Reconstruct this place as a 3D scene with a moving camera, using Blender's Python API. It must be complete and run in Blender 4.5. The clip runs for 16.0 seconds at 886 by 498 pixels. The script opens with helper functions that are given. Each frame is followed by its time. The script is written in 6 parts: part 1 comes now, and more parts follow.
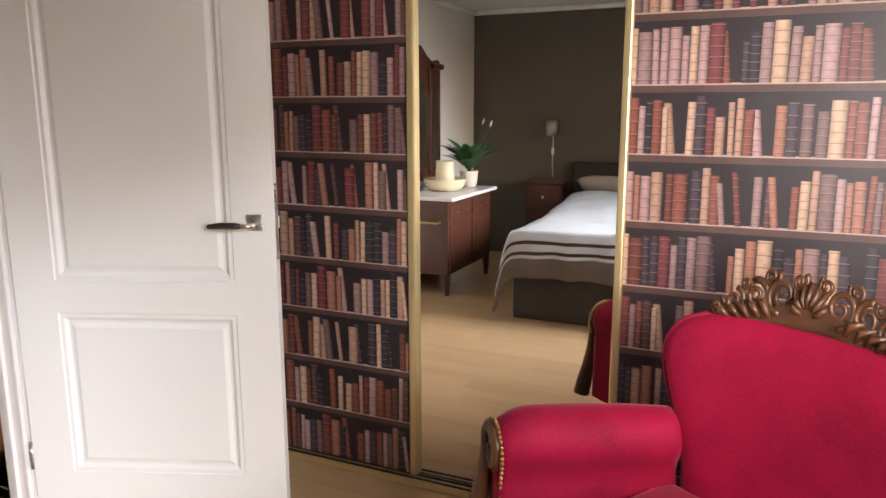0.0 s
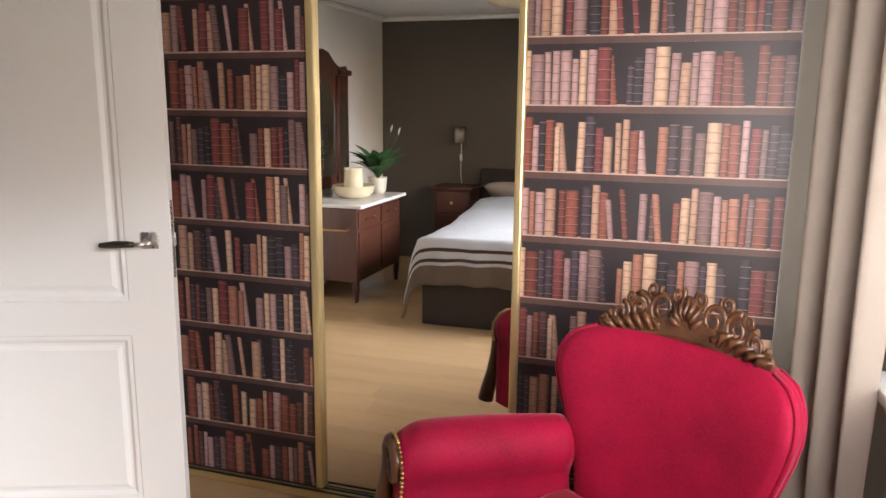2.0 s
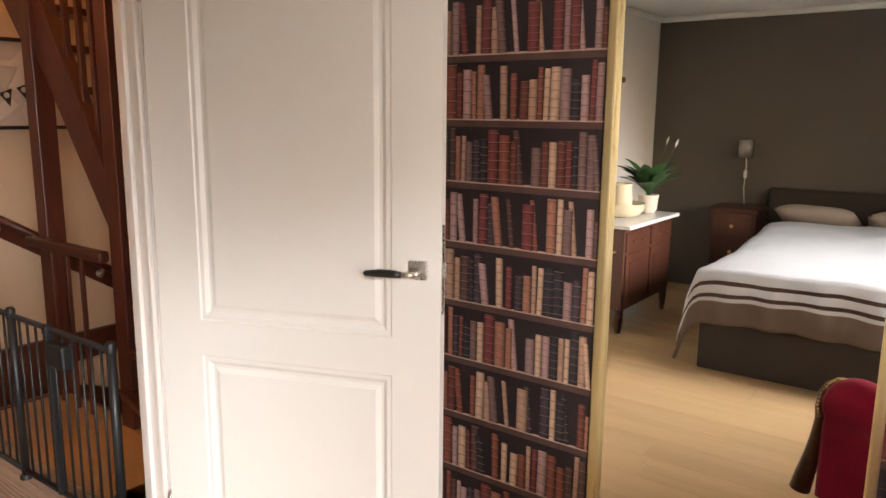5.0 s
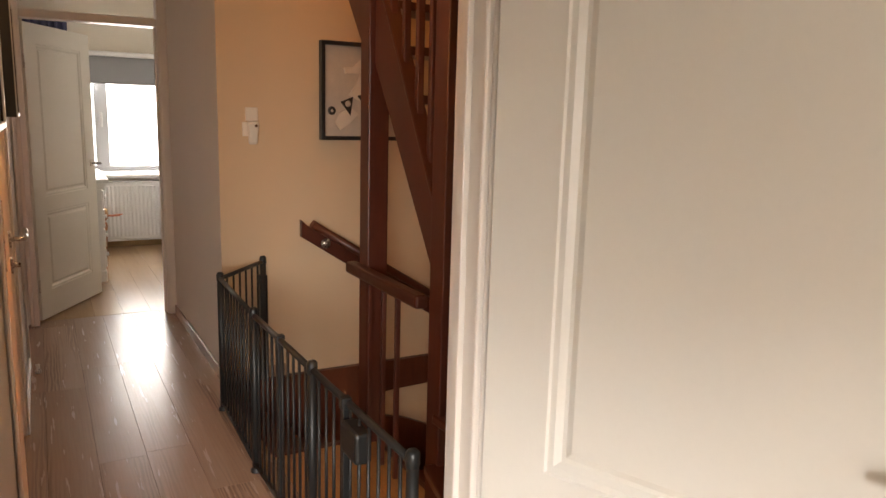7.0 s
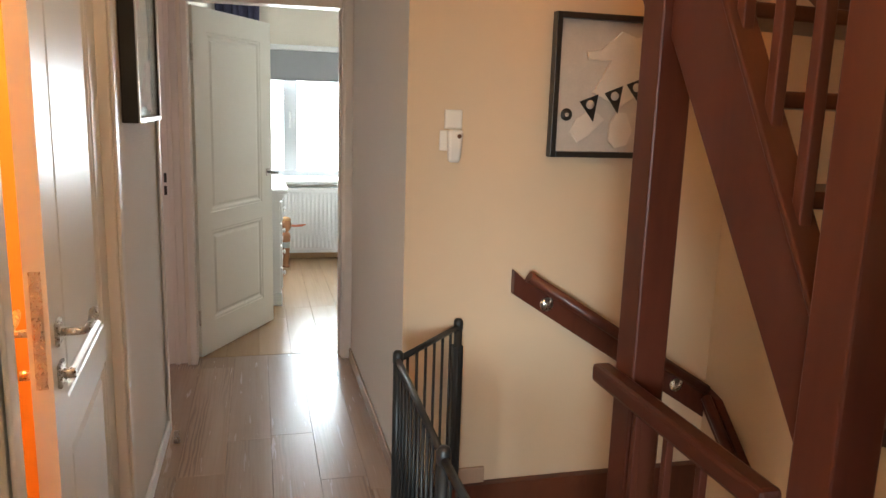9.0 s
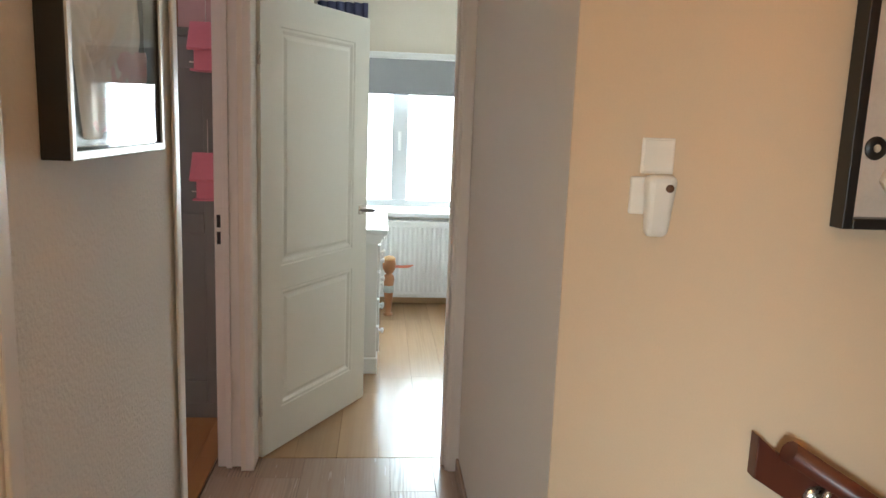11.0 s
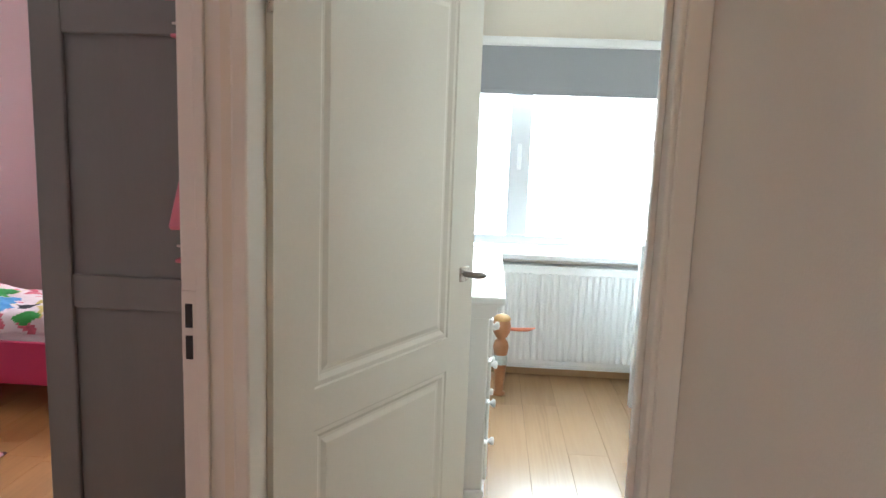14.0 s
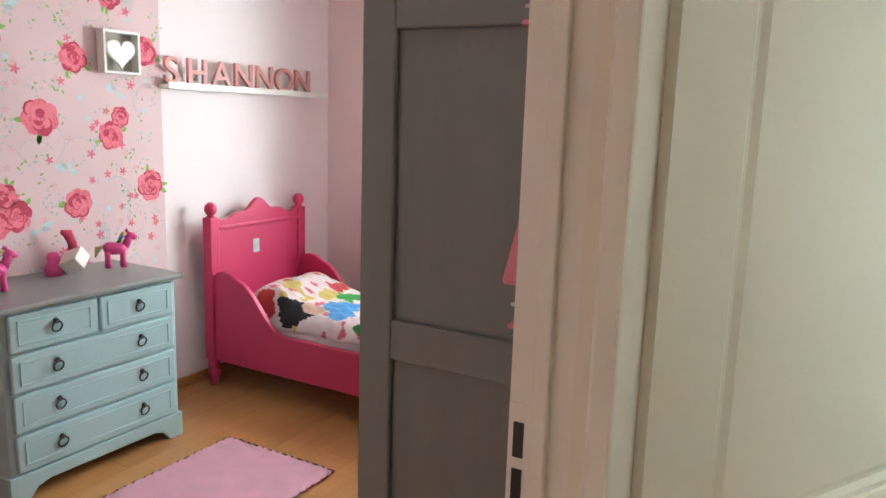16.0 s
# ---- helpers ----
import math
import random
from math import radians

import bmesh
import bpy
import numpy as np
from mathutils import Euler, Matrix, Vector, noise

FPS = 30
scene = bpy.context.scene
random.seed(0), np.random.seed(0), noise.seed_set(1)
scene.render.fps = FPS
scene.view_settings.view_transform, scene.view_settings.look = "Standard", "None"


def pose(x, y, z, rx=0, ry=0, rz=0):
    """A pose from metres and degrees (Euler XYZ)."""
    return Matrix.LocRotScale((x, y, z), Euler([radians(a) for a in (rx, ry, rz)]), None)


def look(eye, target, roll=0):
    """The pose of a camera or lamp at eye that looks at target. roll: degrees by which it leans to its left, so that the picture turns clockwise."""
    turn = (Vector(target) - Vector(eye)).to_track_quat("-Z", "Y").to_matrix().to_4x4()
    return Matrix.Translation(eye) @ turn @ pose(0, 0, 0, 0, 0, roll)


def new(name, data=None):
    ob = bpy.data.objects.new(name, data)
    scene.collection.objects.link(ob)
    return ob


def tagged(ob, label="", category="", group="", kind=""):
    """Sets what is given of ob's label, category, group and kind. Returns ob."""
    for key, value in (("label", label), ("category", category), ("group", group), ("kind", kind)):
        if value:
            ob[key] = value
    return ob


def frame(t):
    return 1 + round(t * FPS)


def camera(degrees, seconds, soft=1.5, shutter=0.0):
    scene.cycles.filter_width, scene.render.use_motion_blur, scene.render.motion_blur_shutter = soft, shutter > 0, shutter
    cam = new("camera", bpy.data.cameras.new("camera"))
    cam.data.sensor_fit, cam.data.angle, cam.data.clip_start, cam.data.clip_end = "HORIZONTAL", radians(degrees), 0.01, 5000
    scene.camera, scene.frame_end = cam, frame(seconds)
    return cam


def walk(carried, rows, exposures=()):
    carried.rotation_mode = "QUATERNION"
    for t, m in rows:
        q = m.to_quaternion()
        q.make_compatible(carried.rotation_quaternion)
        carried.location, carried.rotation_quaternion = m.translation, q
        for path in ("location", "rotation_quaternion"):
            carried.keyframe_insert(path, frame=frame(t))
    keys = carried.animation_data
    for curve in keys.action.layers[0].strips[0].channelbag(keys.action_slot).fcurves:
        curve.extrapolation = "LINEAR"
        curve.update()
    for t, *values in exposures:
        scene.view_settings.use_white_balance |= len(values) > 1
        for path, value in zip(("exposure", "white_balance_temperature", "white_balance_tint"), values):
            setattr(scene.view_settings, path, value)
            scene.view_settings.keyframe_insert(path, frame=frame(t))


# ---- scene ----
cam = camera(62.23, 16.0)
# seconds, x, y, z, yaw, pitch, roll
ROWS = [
    (0, 0.0002, 0.0003, 1.4012, 24.535, -11.010, 0.087),
    (0.5, 0.0261, 0.0024, 1.4133, 21.548, -11.006, -0.095),
    (1, 0.0508, -0.0004, 1.4319, 19.506, -10.945, -0.221),
    (1.5, 0.0604, -0.0013, 1.4471, 18.385, -10.940, -0.402),
    (2, 0.0494, -0.0077, 1.4530, 17.902, -10.941, -0.561),
    (2.5, 0.0256, -0.0073, 1.4518, 17.870, -10.945, -0.716),
    (3, -0.0279, 0.0090, 1.4532, 18.491, -10.966, -0.787),
    (5.5, -0.4404, 0.4249, 1.4520, 43.351, -10.305, -0.697),
    (6, -0.6579, 0.5192, 1.4636, 49.592, -10.263, -0.988),
    (6.5, -0.8776, 0.6596, 1.4693, 55.461, -10.192, -1.402),
    (7, -1.0946, 0.7990, 1.4805, 61.412, -10.240, -1.558),
    (7.5, -1.3831, 0.8655, 1.4871, 66.282, -10.460, -1.514),
    (8, -1.7207, 0.9352, 1.4934, 69.474, -10.592, -1.704),
    (8.5, -2.0647, 1.0280, 1.5017, 72.523, -10.681, -1.812),
    (9, -2.3687, 1.0934, 1.5018, 76.071, -10.814, -1.796),
    (9.5, -2.7041, 1.1510, 1.5005, 78.829, -10.784, -2.085),
    (12, -4.1535, 1.2823, 1.5225, 88.733, -9.165, -1.957),
    (12.5, -4.4226, 1.2886, 1.5186, 90.240, -9.102, -1.968),
    (13, -4.7025, 1.2815, 1.4918, 91.679, -9.168, -1.950),
    (13.5, -4.9638, 1.2508, 1.4825, 91.903, -9.131, -2.094),
    (14, -5.1761, 1.2183, 1.4888, 93.710, -9.124, -2.064),
    (14.5, -5.3355, 1.1575, 1.4888, 98.922, -9.320, -2.196),
    (15, -5.5147, 1.0864, 1.4873, 104.750, -9.542, -2.154),
    (15.5, -5.6447, 1.0115, 1.5026, 111.210, -9.699, -2.096),
    (16, -5.7579, 0.9707, 1.5225, 119.682, -10.030, -1.778),
]
EXPOSURES = [(0.0, -0.25, 6500, 19), (3.0, -0.2, 6500, 19), (5.5, -0.05, 7400, 19), (6.3, -0.1, 7800, 20), (7.0, -0.1, 7700, 18), (7.5, 0.05, 7900, 15), (8.5, 0.5, 6300, 7), (9.5, 0.55, 6150, 2), (12.0, 0.65, 5700, -1), (13.5, 0.8, 5650, 1), (15.0, 0.7, 6200, 0), (16.0, 0.95, 6000, -7)]
walk(cam, [(t, pose(x, y, z, 90 + pitch, roll, yaw)) for t, x, y, z, yaw, pitch, roll in ROWS], EXPOSURES)

# daylight
world = bpy.data.worlds.new("sky")
world.use_nodes = True
scene.world = world
_nt = world.node_tree
_sky = _nt.nodes.new("ShaderNodeTexSky")
_sky.sky_type, _sky.sun_disc = "NISHITA", False
_sky.sun_elevation, _sky.sun_rotation = radians(16), radians(53)
_nt.links.new(_sky.outputs[0], _nt.nodes["Background"].inputs[0])
_nt.nodes["Background"].inputs[1].default_value = 0.15


def lamp(name, kind, m, energy, color, size=0.1, size_y=None, spread=0):
    d = bpy.data.lights.new(name, kind)
    d.energy, d.color = energy, color
    if kind == "AREA":
        d.shape, d.size, d.size_y = "RECTANGLE", size, size_y or size
    elif kind == "POINT":
        d.shadow_soft_size = size
    elif kind == "SUN":
        d.angle = size
    if kind == "AREA" and spread:
        d.spread = radians(spread)
    ob = new(name, d)
    ob.matrix_world = m
    return ob


# low hazy sun from the east, through the bedroom window
lamp("sun", "SUN", look((8.0, -6.0, 2.87), (0, 0, 0)), 1.2, (0.84, 0.94, 1.0), radians(6))
# sky light in the window openings
lamp("window_light_bedroom", "AREA", look((0.72, 0.75, 1.36), (-0.05, 2.29, 1.05)), 25, (1.0, 0.94, 0.87), 1.0, 1.05, 120)
lamp("window_light_bedroom_south", "AREA", look((0.78, -0.35, 1.36), (-0.98, -0.15, 0.5)), 60, (0.90, 0.95, 1.0), 0.9, 1.05, 75)
lamp("window_light_nursery", "AREA", look((-9.95, 1.72, 1.4), (-8, 1.72, 1.75)), 58, (0.90, 0.96, 1.0), 1.4, 1.1)
lamp("window_light_pink_room", "AREA", look((-9.95, -0.7, 1.5), (-8, -0.6, 1.0)), 43, (0.95, 0.97, 1.0), 1.2, 1.2)
# electric light
# warm fill added to brighten the landing; no lamp is known there
lamp("landing_bulb", "POINT", pose(-3.45, 1.2, 2.36), 14, (1.0, 0.60, 0.32), 0.08)
lamp("bathroom_bulb", "POINT", pose(-4.3, -0.4, 2.0), 60, (1.0, 0.5, 0.15), 0.08)
lamp("stair_bulb", "POINT", pose(-4.1, 2.5, 4.0), 24, (1.0, 0.44, 0.14), 0.1)
lamp("hall_below_light", "AREA", look((-4.2, 2.5, -2.2), (-4.2, 2.5, 0)), 70, (1.0, 0.74, 0.5), 0.8, 0.5)

# ---------------------------------------------------------------- materials
def mat(name, color, rough=0.5, metal=0.0, var=0.08, scale=3.0, fine=60.0, bump=0.02, stretch=(1, 1, 1), spec=0.5, sheen=0.0, sheen_tint=None, coords="Object", rand=0.0, color2=None, mix2=0.35, coat=0.0, finevar=0.5, rvar=0.06):
    """A surface with large soft variation, fine grain and a little relief."""
    m = bpy.data.materials.new(name)
    m.use_nodes = True
    n, l = m.node_tree.nodes, m.node_tree.links
    b = n["Principled BSDF"]
    b.inputs["Metallic"].default_value = metal
    b.inputs["Specular IOR Level"].default_value = spec
    b.inputs["Coat Weight"].default_value = coat
    if sheen:
        b.inputs["Sheen Weight"].default_value = sheen
        b.inputs["Sheen Roughness"].default_value = 0.35
        b.inputs["Sheen Tint"].default_value = (*(sheen_tint or color), 1)
    tc, mp = n.new("ShaderNodeTexCoord"), n.new("ShaderNodeMapping")
    mp.inputs["Scale"].default_value = stretch
    l.new(tc.outputs[coords], mp.inputs[0])
    if rand:
        oj, vm = n.new("ShaderNodeObjectInfo"), n.new("ShaderNodeVectorMath")
        vm.operation = "MULTIPLY_ADD"
        vm.inputs[1].default_value = (37, 53, 11)
        l.new(oj.outputs["Random"], vm.inputs[0])
        l.new(tc.outputs[coords], vm.inputs[2])
        l.new(vm.outputs[0], mp.inputs[0])
    big, small = n.new("ShaderNodeTexNoise"), n.new("ShaderNodeTexNoise")
    big.inputs["Scale"].default_value, small.inputs["Scale"].default_value = scale, fine
    big.inputs["Detail"].default_value, small.inputs["Detail"].default_value = 4, 3
    for t in (big, small):
        l.new(mp.outputs[0], t.inputs["Vector"])
    add = n.new("ShaderNodeMath")
    add.operation = "MULTIPLY_ADD"
    add.inputs[1].default_value = finevar
    l.new(small.outputs[0], add.inputs[0])
    l.new(big.outputs[0], add.inputs[2])
    rng = n.new("ShaderNodeMapRange")
    rng.inputs[1].default_value, rng.inputs[2].default_value = 0.4, 1.1
    rng.inputs[3].default_value, rng.inputs[4].default_value = 1 - var, 1 + var
    l.new(add.outputs[0], rng.inputs[0])
    last = rng.outputs[0]
    if rand:
        oi, r2, mul = n.new("ShaderNodeObjectInfo"), n.new("ShaderNodeMapRange"), n.new("ShaderNodeMath")
        r2.inputs[3].default_value, r2.inputs[4].default_value = 1 - rand, 1 + rand
        l.new(oi.outputs["Random"], r2.inputs[0])
        mul.operation = "MULTIPLY"
        l.new(last, mul.inputs[0])
        l.new(r2.outputs[0], mul.inputs[1])
        last = mul.outputs[0]
    hsv = n.new("ShaderNodeHueSaturation")
    hsv.inputs["Color"].default_value = (*color, 1)
    if color2:
        cm, cr = n.new("ShaderNodeMix"), n.new("ShaderNodeMapRange")
        cm.data_type = "RGBA"
        cm.inputs[6].default_value, cm.inputs[7].default_value = (*color, 1), (*color2, 1)
        cr.inputs[1].default_value, cr.inputs[2].default_value = 0.55 - mix2 / 2, 0.75
        l.new(add.outputs[0], cr.inputs[0])
        l.new(cr.outputs[0], cm.inputs[0])
        l.new(cm.outputs[2], hsv.inputs["Color"])
    l.new(last, hsv.inputs["Value"])
    l.new(hsv.outputs[0], b.inputs["Base Color"])
    rr = n.new("ShaderNodeMapRange")
    rr.inputs[3].default_value, rr.inputs[4].default_value = max(rough - rvar, 0.02), min(rough + rvar, 1)
    l.new(small.outputs[0], rr.inputs[0])
    l.new(rr.outputs[0], b.inputs["Roughness"])
    if bump:
        bp = n.new("ShaderNodeBump")
        bp.inputs["Strength"].default_value, bp.inputs["Distance"].default_value = bump, 0.01
        l.new(add.outputs[0], bp.inputs["Height"])
        l.new(bp.outputs[0], b.inputs["Normal"])
    return m


def mirror_mat(name, tint=(0.9, 0.9, 0.88)):
    m = bpy.data.materials.new(name)
    m.use_nodes = True
    b = m.node_tree.nodes["Principled BSDF"]
    b.inputs["Base Color"].default_value = (*tint, 1)
    b.inputs["Metallic"].default_value, b.inputs["Roughness"].default_value = 1.0, 0.01
    return m


def glass_mat(name):
    m = bpy.data.materials.new(name)
    m.use_nodes = True
    n, l = m.node_tree.nodes, m.node_tree.links
    tr, gl, mx, fr = n.new("ShaderNodeBsdfTransparent"), n.new("ShaderNodeBsdfGlossy"), n.new("ShaderNodeMixShader"), n.new("ShaderNodeLayerWeight")
    fr.inputs["Blend"].default_value = 0.5
    pw, ma = n.new("ShaderNodeMath"), n.new("ShaderNodeMath")
    pw.operation, ma.operation = "POWER", "MULTIPLY_ADD"
    pw.inputs[1].default_value = 4.0
    ma.inputs[1].default_value, ma.inputs[2].default_value = 0.5, 0.025
    gl.inputs["Roughness"].default_value = 0.02
    l.new(fr.outputs["Facing"], pw.inputs[0])
    l.new(pw.outputs[0], ma.inputs[0])
    l.new(ma.outputs[0], mx.inputs[0])
    l.new(tr.outputs[0], mx.inputs[1])
    l.new(gl.outputs[0], mx.inputs[2])
    l.new(mx.outputs[0], n["Material Output"].inputs[0])
    return m


def glow_mat(name, color, strength):
    m = bpy.data.materials.new(name)
    m.use_nodes = True
    b = m.node_tree.nodes["Principled BSDF"]
    b.inputs["Base Color"].default_value = (*color, 1)
    b.inputs["Emission Color"].default_value = (*color, 1)
    b.inputs["Emission Strength"].default_value = strength
    return m


def book_mat(name):
    """Printed book spines: a colour for each spine, bands, gold lines and rounded shading in the print's colour."""
    m = bpy.data.materials.new(name)
    m.use_nodes = True
    n, l = m.node_tree.nodes, m.node_tree.links
    b = n["Principled BSDF"]
    b.inputs["Roughness"].default_value = 0.42
    geo, ramp, uv, sep = n.new("ShaderNodeObjectInfo"), n.new("ShaderNodeValToRGB"), n.new("ShaderNodeUVMap"), n.new("ShaderNodeSeparateXYZ")
    ramp.color_ramp.interpolation = "CONSTANT"
    cols = [(0.13, 0.04, 0.032), (0.34, 0.20, 0.14), (0.03, 0.026, 0.034), (0.19, 0.06, 0.042), (0.44, 0.29, 0.20), (0.09, 0.045, 0.042), (0.25, 0.155, 0.15), (0.05, 0.036, 0.048), (0.29, 0.125, 0.085), (0.15, 0.09, 0.085), (0.15, 0.038, 0.04), (0.34, 0.21, 0.20)]
    el = ramp.color_ramp.elements
    el[0].color = (*cols[0], 1)
    el[1].position, el[1].color = 1 / len(cols), (*cols[1], 1)
    for i, c in enumerate(cols[2:], 2):
        e = el.new(i / len(cols))
        e.color = (*c, 1)
    l.new(geo.outputs["Random"], ramp.inputs[0])
    l.new(uv.outputs[0], sep.inputs[0])

    def math_(op, a, c, d=None):
        k = n.new("ShaderNodeMath")
        k.operation = op
        for i, s in enumerate((a, c, d)):
            if s is None:
                continue
            if isinstance(s, (int, float)):
                k.inputs[i].default_value = s
            else:
                l.new(s, k.inputs[i])
        return k.outputs[0]

    u, v = sep.outputs[0], sep.outputs[1]
    # shading of a rounded spine put into the printed colour, darker towards both edges
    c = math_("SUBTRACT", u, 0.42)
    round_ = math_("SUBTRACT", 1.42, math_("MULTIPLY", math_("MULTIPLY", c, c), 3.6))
    count = math_("MULTIPLY_ADD", math_("FRACT", math_("MULTIPLY", geo.outputs["Random"], 37.0), 0), 3.0, 4.0)
    band = math_("FRACT", math_("MULTIPLY", v, count), 0)
    line = math_("LESS_THAN", math_("ABSOLUTE", math_("SUBTRACT", band, 0.5), 0), 0.055)
    dark = math_("LESS_THAN", math_("ABSOLUTE", math_("SUBTRACT", band, 0.40), 0), 0.05)
    tc, nz = n.new("ShaderNodeTexCoord"), n.new("ShaderNodeTexNoise")
    nz.inputs["Scale"].default_value, nz.inputs["Detail"].default_value = 55, 5
    l.new(tc.outputs["Object"], nz.inputs["Vector"])
    wear = math_("MULTIPLY_ADD", nz.outputs[0], 0.7, 0.65)
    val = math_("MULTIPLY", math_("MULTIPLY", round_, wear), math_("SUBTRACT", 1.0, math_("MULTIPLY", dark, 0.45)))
    hsv, mix = n.new("ShaderNodeHueSaturation"), n.new("ShaderNodeMix")
    l.new(ramp.outputs[0], hsv.inputs["Color"])
    l.new(val, hsv.inputs["Value"])
    mix.data_type = "RGBA"
    l.new(math_("MULTIPLY", line, 0.27), mix.inputs[0])
    l.new(hsv.outputs[0], mix.inputs[6])
    mix.inputs[7].default_value = (0.5, 0.36, 0.22, 1)
    l.new(mix.outputs[2], b.inputs["Base Color"])
    return m


M = {}
M["wall_white"] = mat("wall_white", (0.80, 0.76, 0.70), 0.9, var=0.03, scale=1.5, fine=85, bump=0.6)
M["wall_plain"] = mat("wall_plain", (0.78, 0.72, 0.63), 0.85, var=0.03, scale=1.2, fine=200, bump=0.08)
# stairwell cream with the stair lamp's orange light put into the colour
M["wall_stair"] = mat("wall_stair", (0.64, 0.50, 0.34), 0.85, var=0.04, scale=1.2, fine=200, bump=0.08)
M["wall_cream"] = mat("wall_cream", (0.80, 0.76, 0.68), 0.85, var=0.03, scale=1.2, fine=200, bump=0.08)
M["wall_dark"] = mat("wall_dark", (0.115, 0.098, 0.078), 0.85, var=0.06, scale=1.2, fine=160, bump=0.06)
M["wall_pink"] = mat("wall_pink", (0.80, 0.60, 0.60), 0.85, var=0.03, scale=1.2, fine=200, bump=0.06)
M["wall_pale_pink"] = mat("wall_pale_pink", (0.82, 0.73, 0.73), 0.85, var=0.03, scale=1.2, fine=200, bump=0.06)
M["wall_orange"] = mat("wall_orange", (0.75, 0.36, 0.08), 0.6, var=0.05)
M["ceiling"] = mat("ceiling", (0.82, 0.81, 0.78), 0.9, var=0.02, bump=0.05)
M["paint"] = mat("paint", (0.80, 0.79, 0.74), 0.32, var=0.02, scale=2, fine=90, bump=0.015)
M["paint_trim"] = mat("paint_trim", (0.80, 0.76, 0.71), 0.35, var=0.02, scale=2, fine=90, bump=0.015)
M["paint_cool"] = mat("paint_cool", (0.82, 0.83, 0.83), 0.35, var=0.02, scale=2, fine=90, bump=0.01)
# white frames greyed in colour, so they look shaded against the bright panes
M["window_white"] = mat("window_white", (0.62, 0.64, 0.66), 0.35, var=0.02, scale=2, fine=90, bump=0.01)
M["oak"] = mat("oak", (0.50, 0.33, 0.17), 0.26, var=0.09, scale=1.6, fine=9, bump=0.004, stretch=(0.2, 3.2, 1), rand=0.05, color2=(0.54, 0.365, 0.195), mix2=0.7, finevar=0.35, rvar=0.012)
M["nursery_oak"] = mat("nursery_oak", (0.34, 0.205, 0.105), 0.22, var=0.10, scale=1.8, fine=12, bump=0.006, stretch=(0.2, 3.0, 1), rand=0.07, color2=(0.40, 0.255, 0.14), mix2=0.6, finevar=0.35, rvar=0.012)
M["grey_oak"] = mat("grey_oak", (0.45, 0.34, 0.265), 0.27, var=0.13, scale=2.4, fine=18, bump=0.03, stretch=(0.2, 2.8, 1), rand=0.08, color2=(0.33, 0.225, 0.16), finevar=0.35, rvar=0.012)
M["orange_oak"] = mat("orange_oak", (0.36, 0.16, 0.05), 0.3, var=0.09, scale=2.2, fine=16, bump=0.015, stretch=(0.22, 2.6, 1), rand=0.05, color2=(0.42, 0.2, 0.07), rvar=0.012)


def add_figure(m, amount, scale):
    """Drawn-out growth rings, in patches, on a board material."""
    n, l = m.node_tree.nodes, m.node_tree.links
    hsv = [k for k in n if k.bl_idname == "ShaderNodeHueSaturation"][0]
    mp = [k for k in n if k.bl_idname == "ShaderNodeMapping"][0]
    old = hsv.inputs["Value"].links[0].from_socket
    wave, patch, cut, mul = n.new("ShaderNodeTexWave"), n.new("ShaderNodeTexNoise"), n.new("ShaderNodeMapRange"), n.new("ShaderNodeMath")
    wave.wave_type, wave.rings_direction = "RINGS", "SPHERICAL"
    wave.inputs["Scale"].default_value, wave.inputs["Distortion"].default_value = scale, 9.0
    wave.inputs["Detail"].default_value, wave.inputs["Detail Scale"].default_value = 3.0, 1.6
    patch.inputs["Scale"].default_value = 2.6
    cut.inputs[1].default_value, cut.inputs[2].default_value = 0.50, 0.66
    cut.inputs[3].default_value, cut.inputs[4].default_value = 0.12 * amount, amount
    l.new(mp.outputs[0], wave.inputs["Vector"])
    l.new(mp.outputs[0], patch.inputs["Vector"])
    l.new(patch.outputs[0], cut.inputs[0])
    mul.operation = "MULTIPLY"
    l.new(wave.outputs["Fac"], mul.inputs[0])
    l.new(cut.outputs[0], mul.inputs[1])
    neg = n.new("ShaderNodeMath")
    neg.operation = "SUBTRACT"
    neg.inputs[0].default_value = 1.0 + 0.3 * amount
    l.new(mul.outputs[0], neg.inputs[1])
    fin = n.new("ShaderNodeMath")
    fin.operation = "MULTIPLY"
    l.new(old, fin.inputs[0])
    l.new(neg.outputs[0], fin.inputs[1])
    l.new(fin.outputs[0], hsv.inputs["Value"])


add_figure(M["grey_oak"], 0.38, 7.0)
add_figure(M["nursery_oak"], 0.10, 5.0)
add_figure(M["orange_oak"], 0.12, 5.0)
M["joint"] = mat("joint", (0.10, 0.065, 0.04), 0.8)
M["stair_wood"] = mat("stair_wood", (0.060, 0.014, 0.008), 0.36, var=0.25, scale=3, fine=40, bump=0.03, stretch=(1, 1, 0.2), color2=(0.085, 0.022, 0.012))
M["tread_wood"] = mat("tread_wood", (0.072, 0.019, 0.010), 0.32, var=0.25, scale=3, fine=40, bump=0.03, stretch=(0.4, 3, 1))
M["mahogany"] = mat("mahogany", (0.050, 0.018, 0.011), 0.35, var=0.3, scale=4, fine=40, bump=0.03, stretch=(2, 2, 0.3), color2=(0.08, 0.028, 0.016))
M["carved"] = mat("carved", (0.048, 0.018, 0.008), 0.30, var=0.35, scale=14, fine=120, bump=0.08, color2=(0.10, 0.042, 0.017))
M["iron"] = mat("iron", (0.022, 0.024, 0.024), 0.42, metal=0.3, var=0.15, fine=150, bump=0.02)
M["steel"] = mat("steel", (0.62, 0.58, 0.53), 0.28, metal=1.0, var=0.06, fine=150, bump=0.01)
M["steel_dark"] = mat("steel_dark", (0.30, 0.28, 0.26), 0.3, metal=1.0, var=0.06, fine=150, bump=0.01)
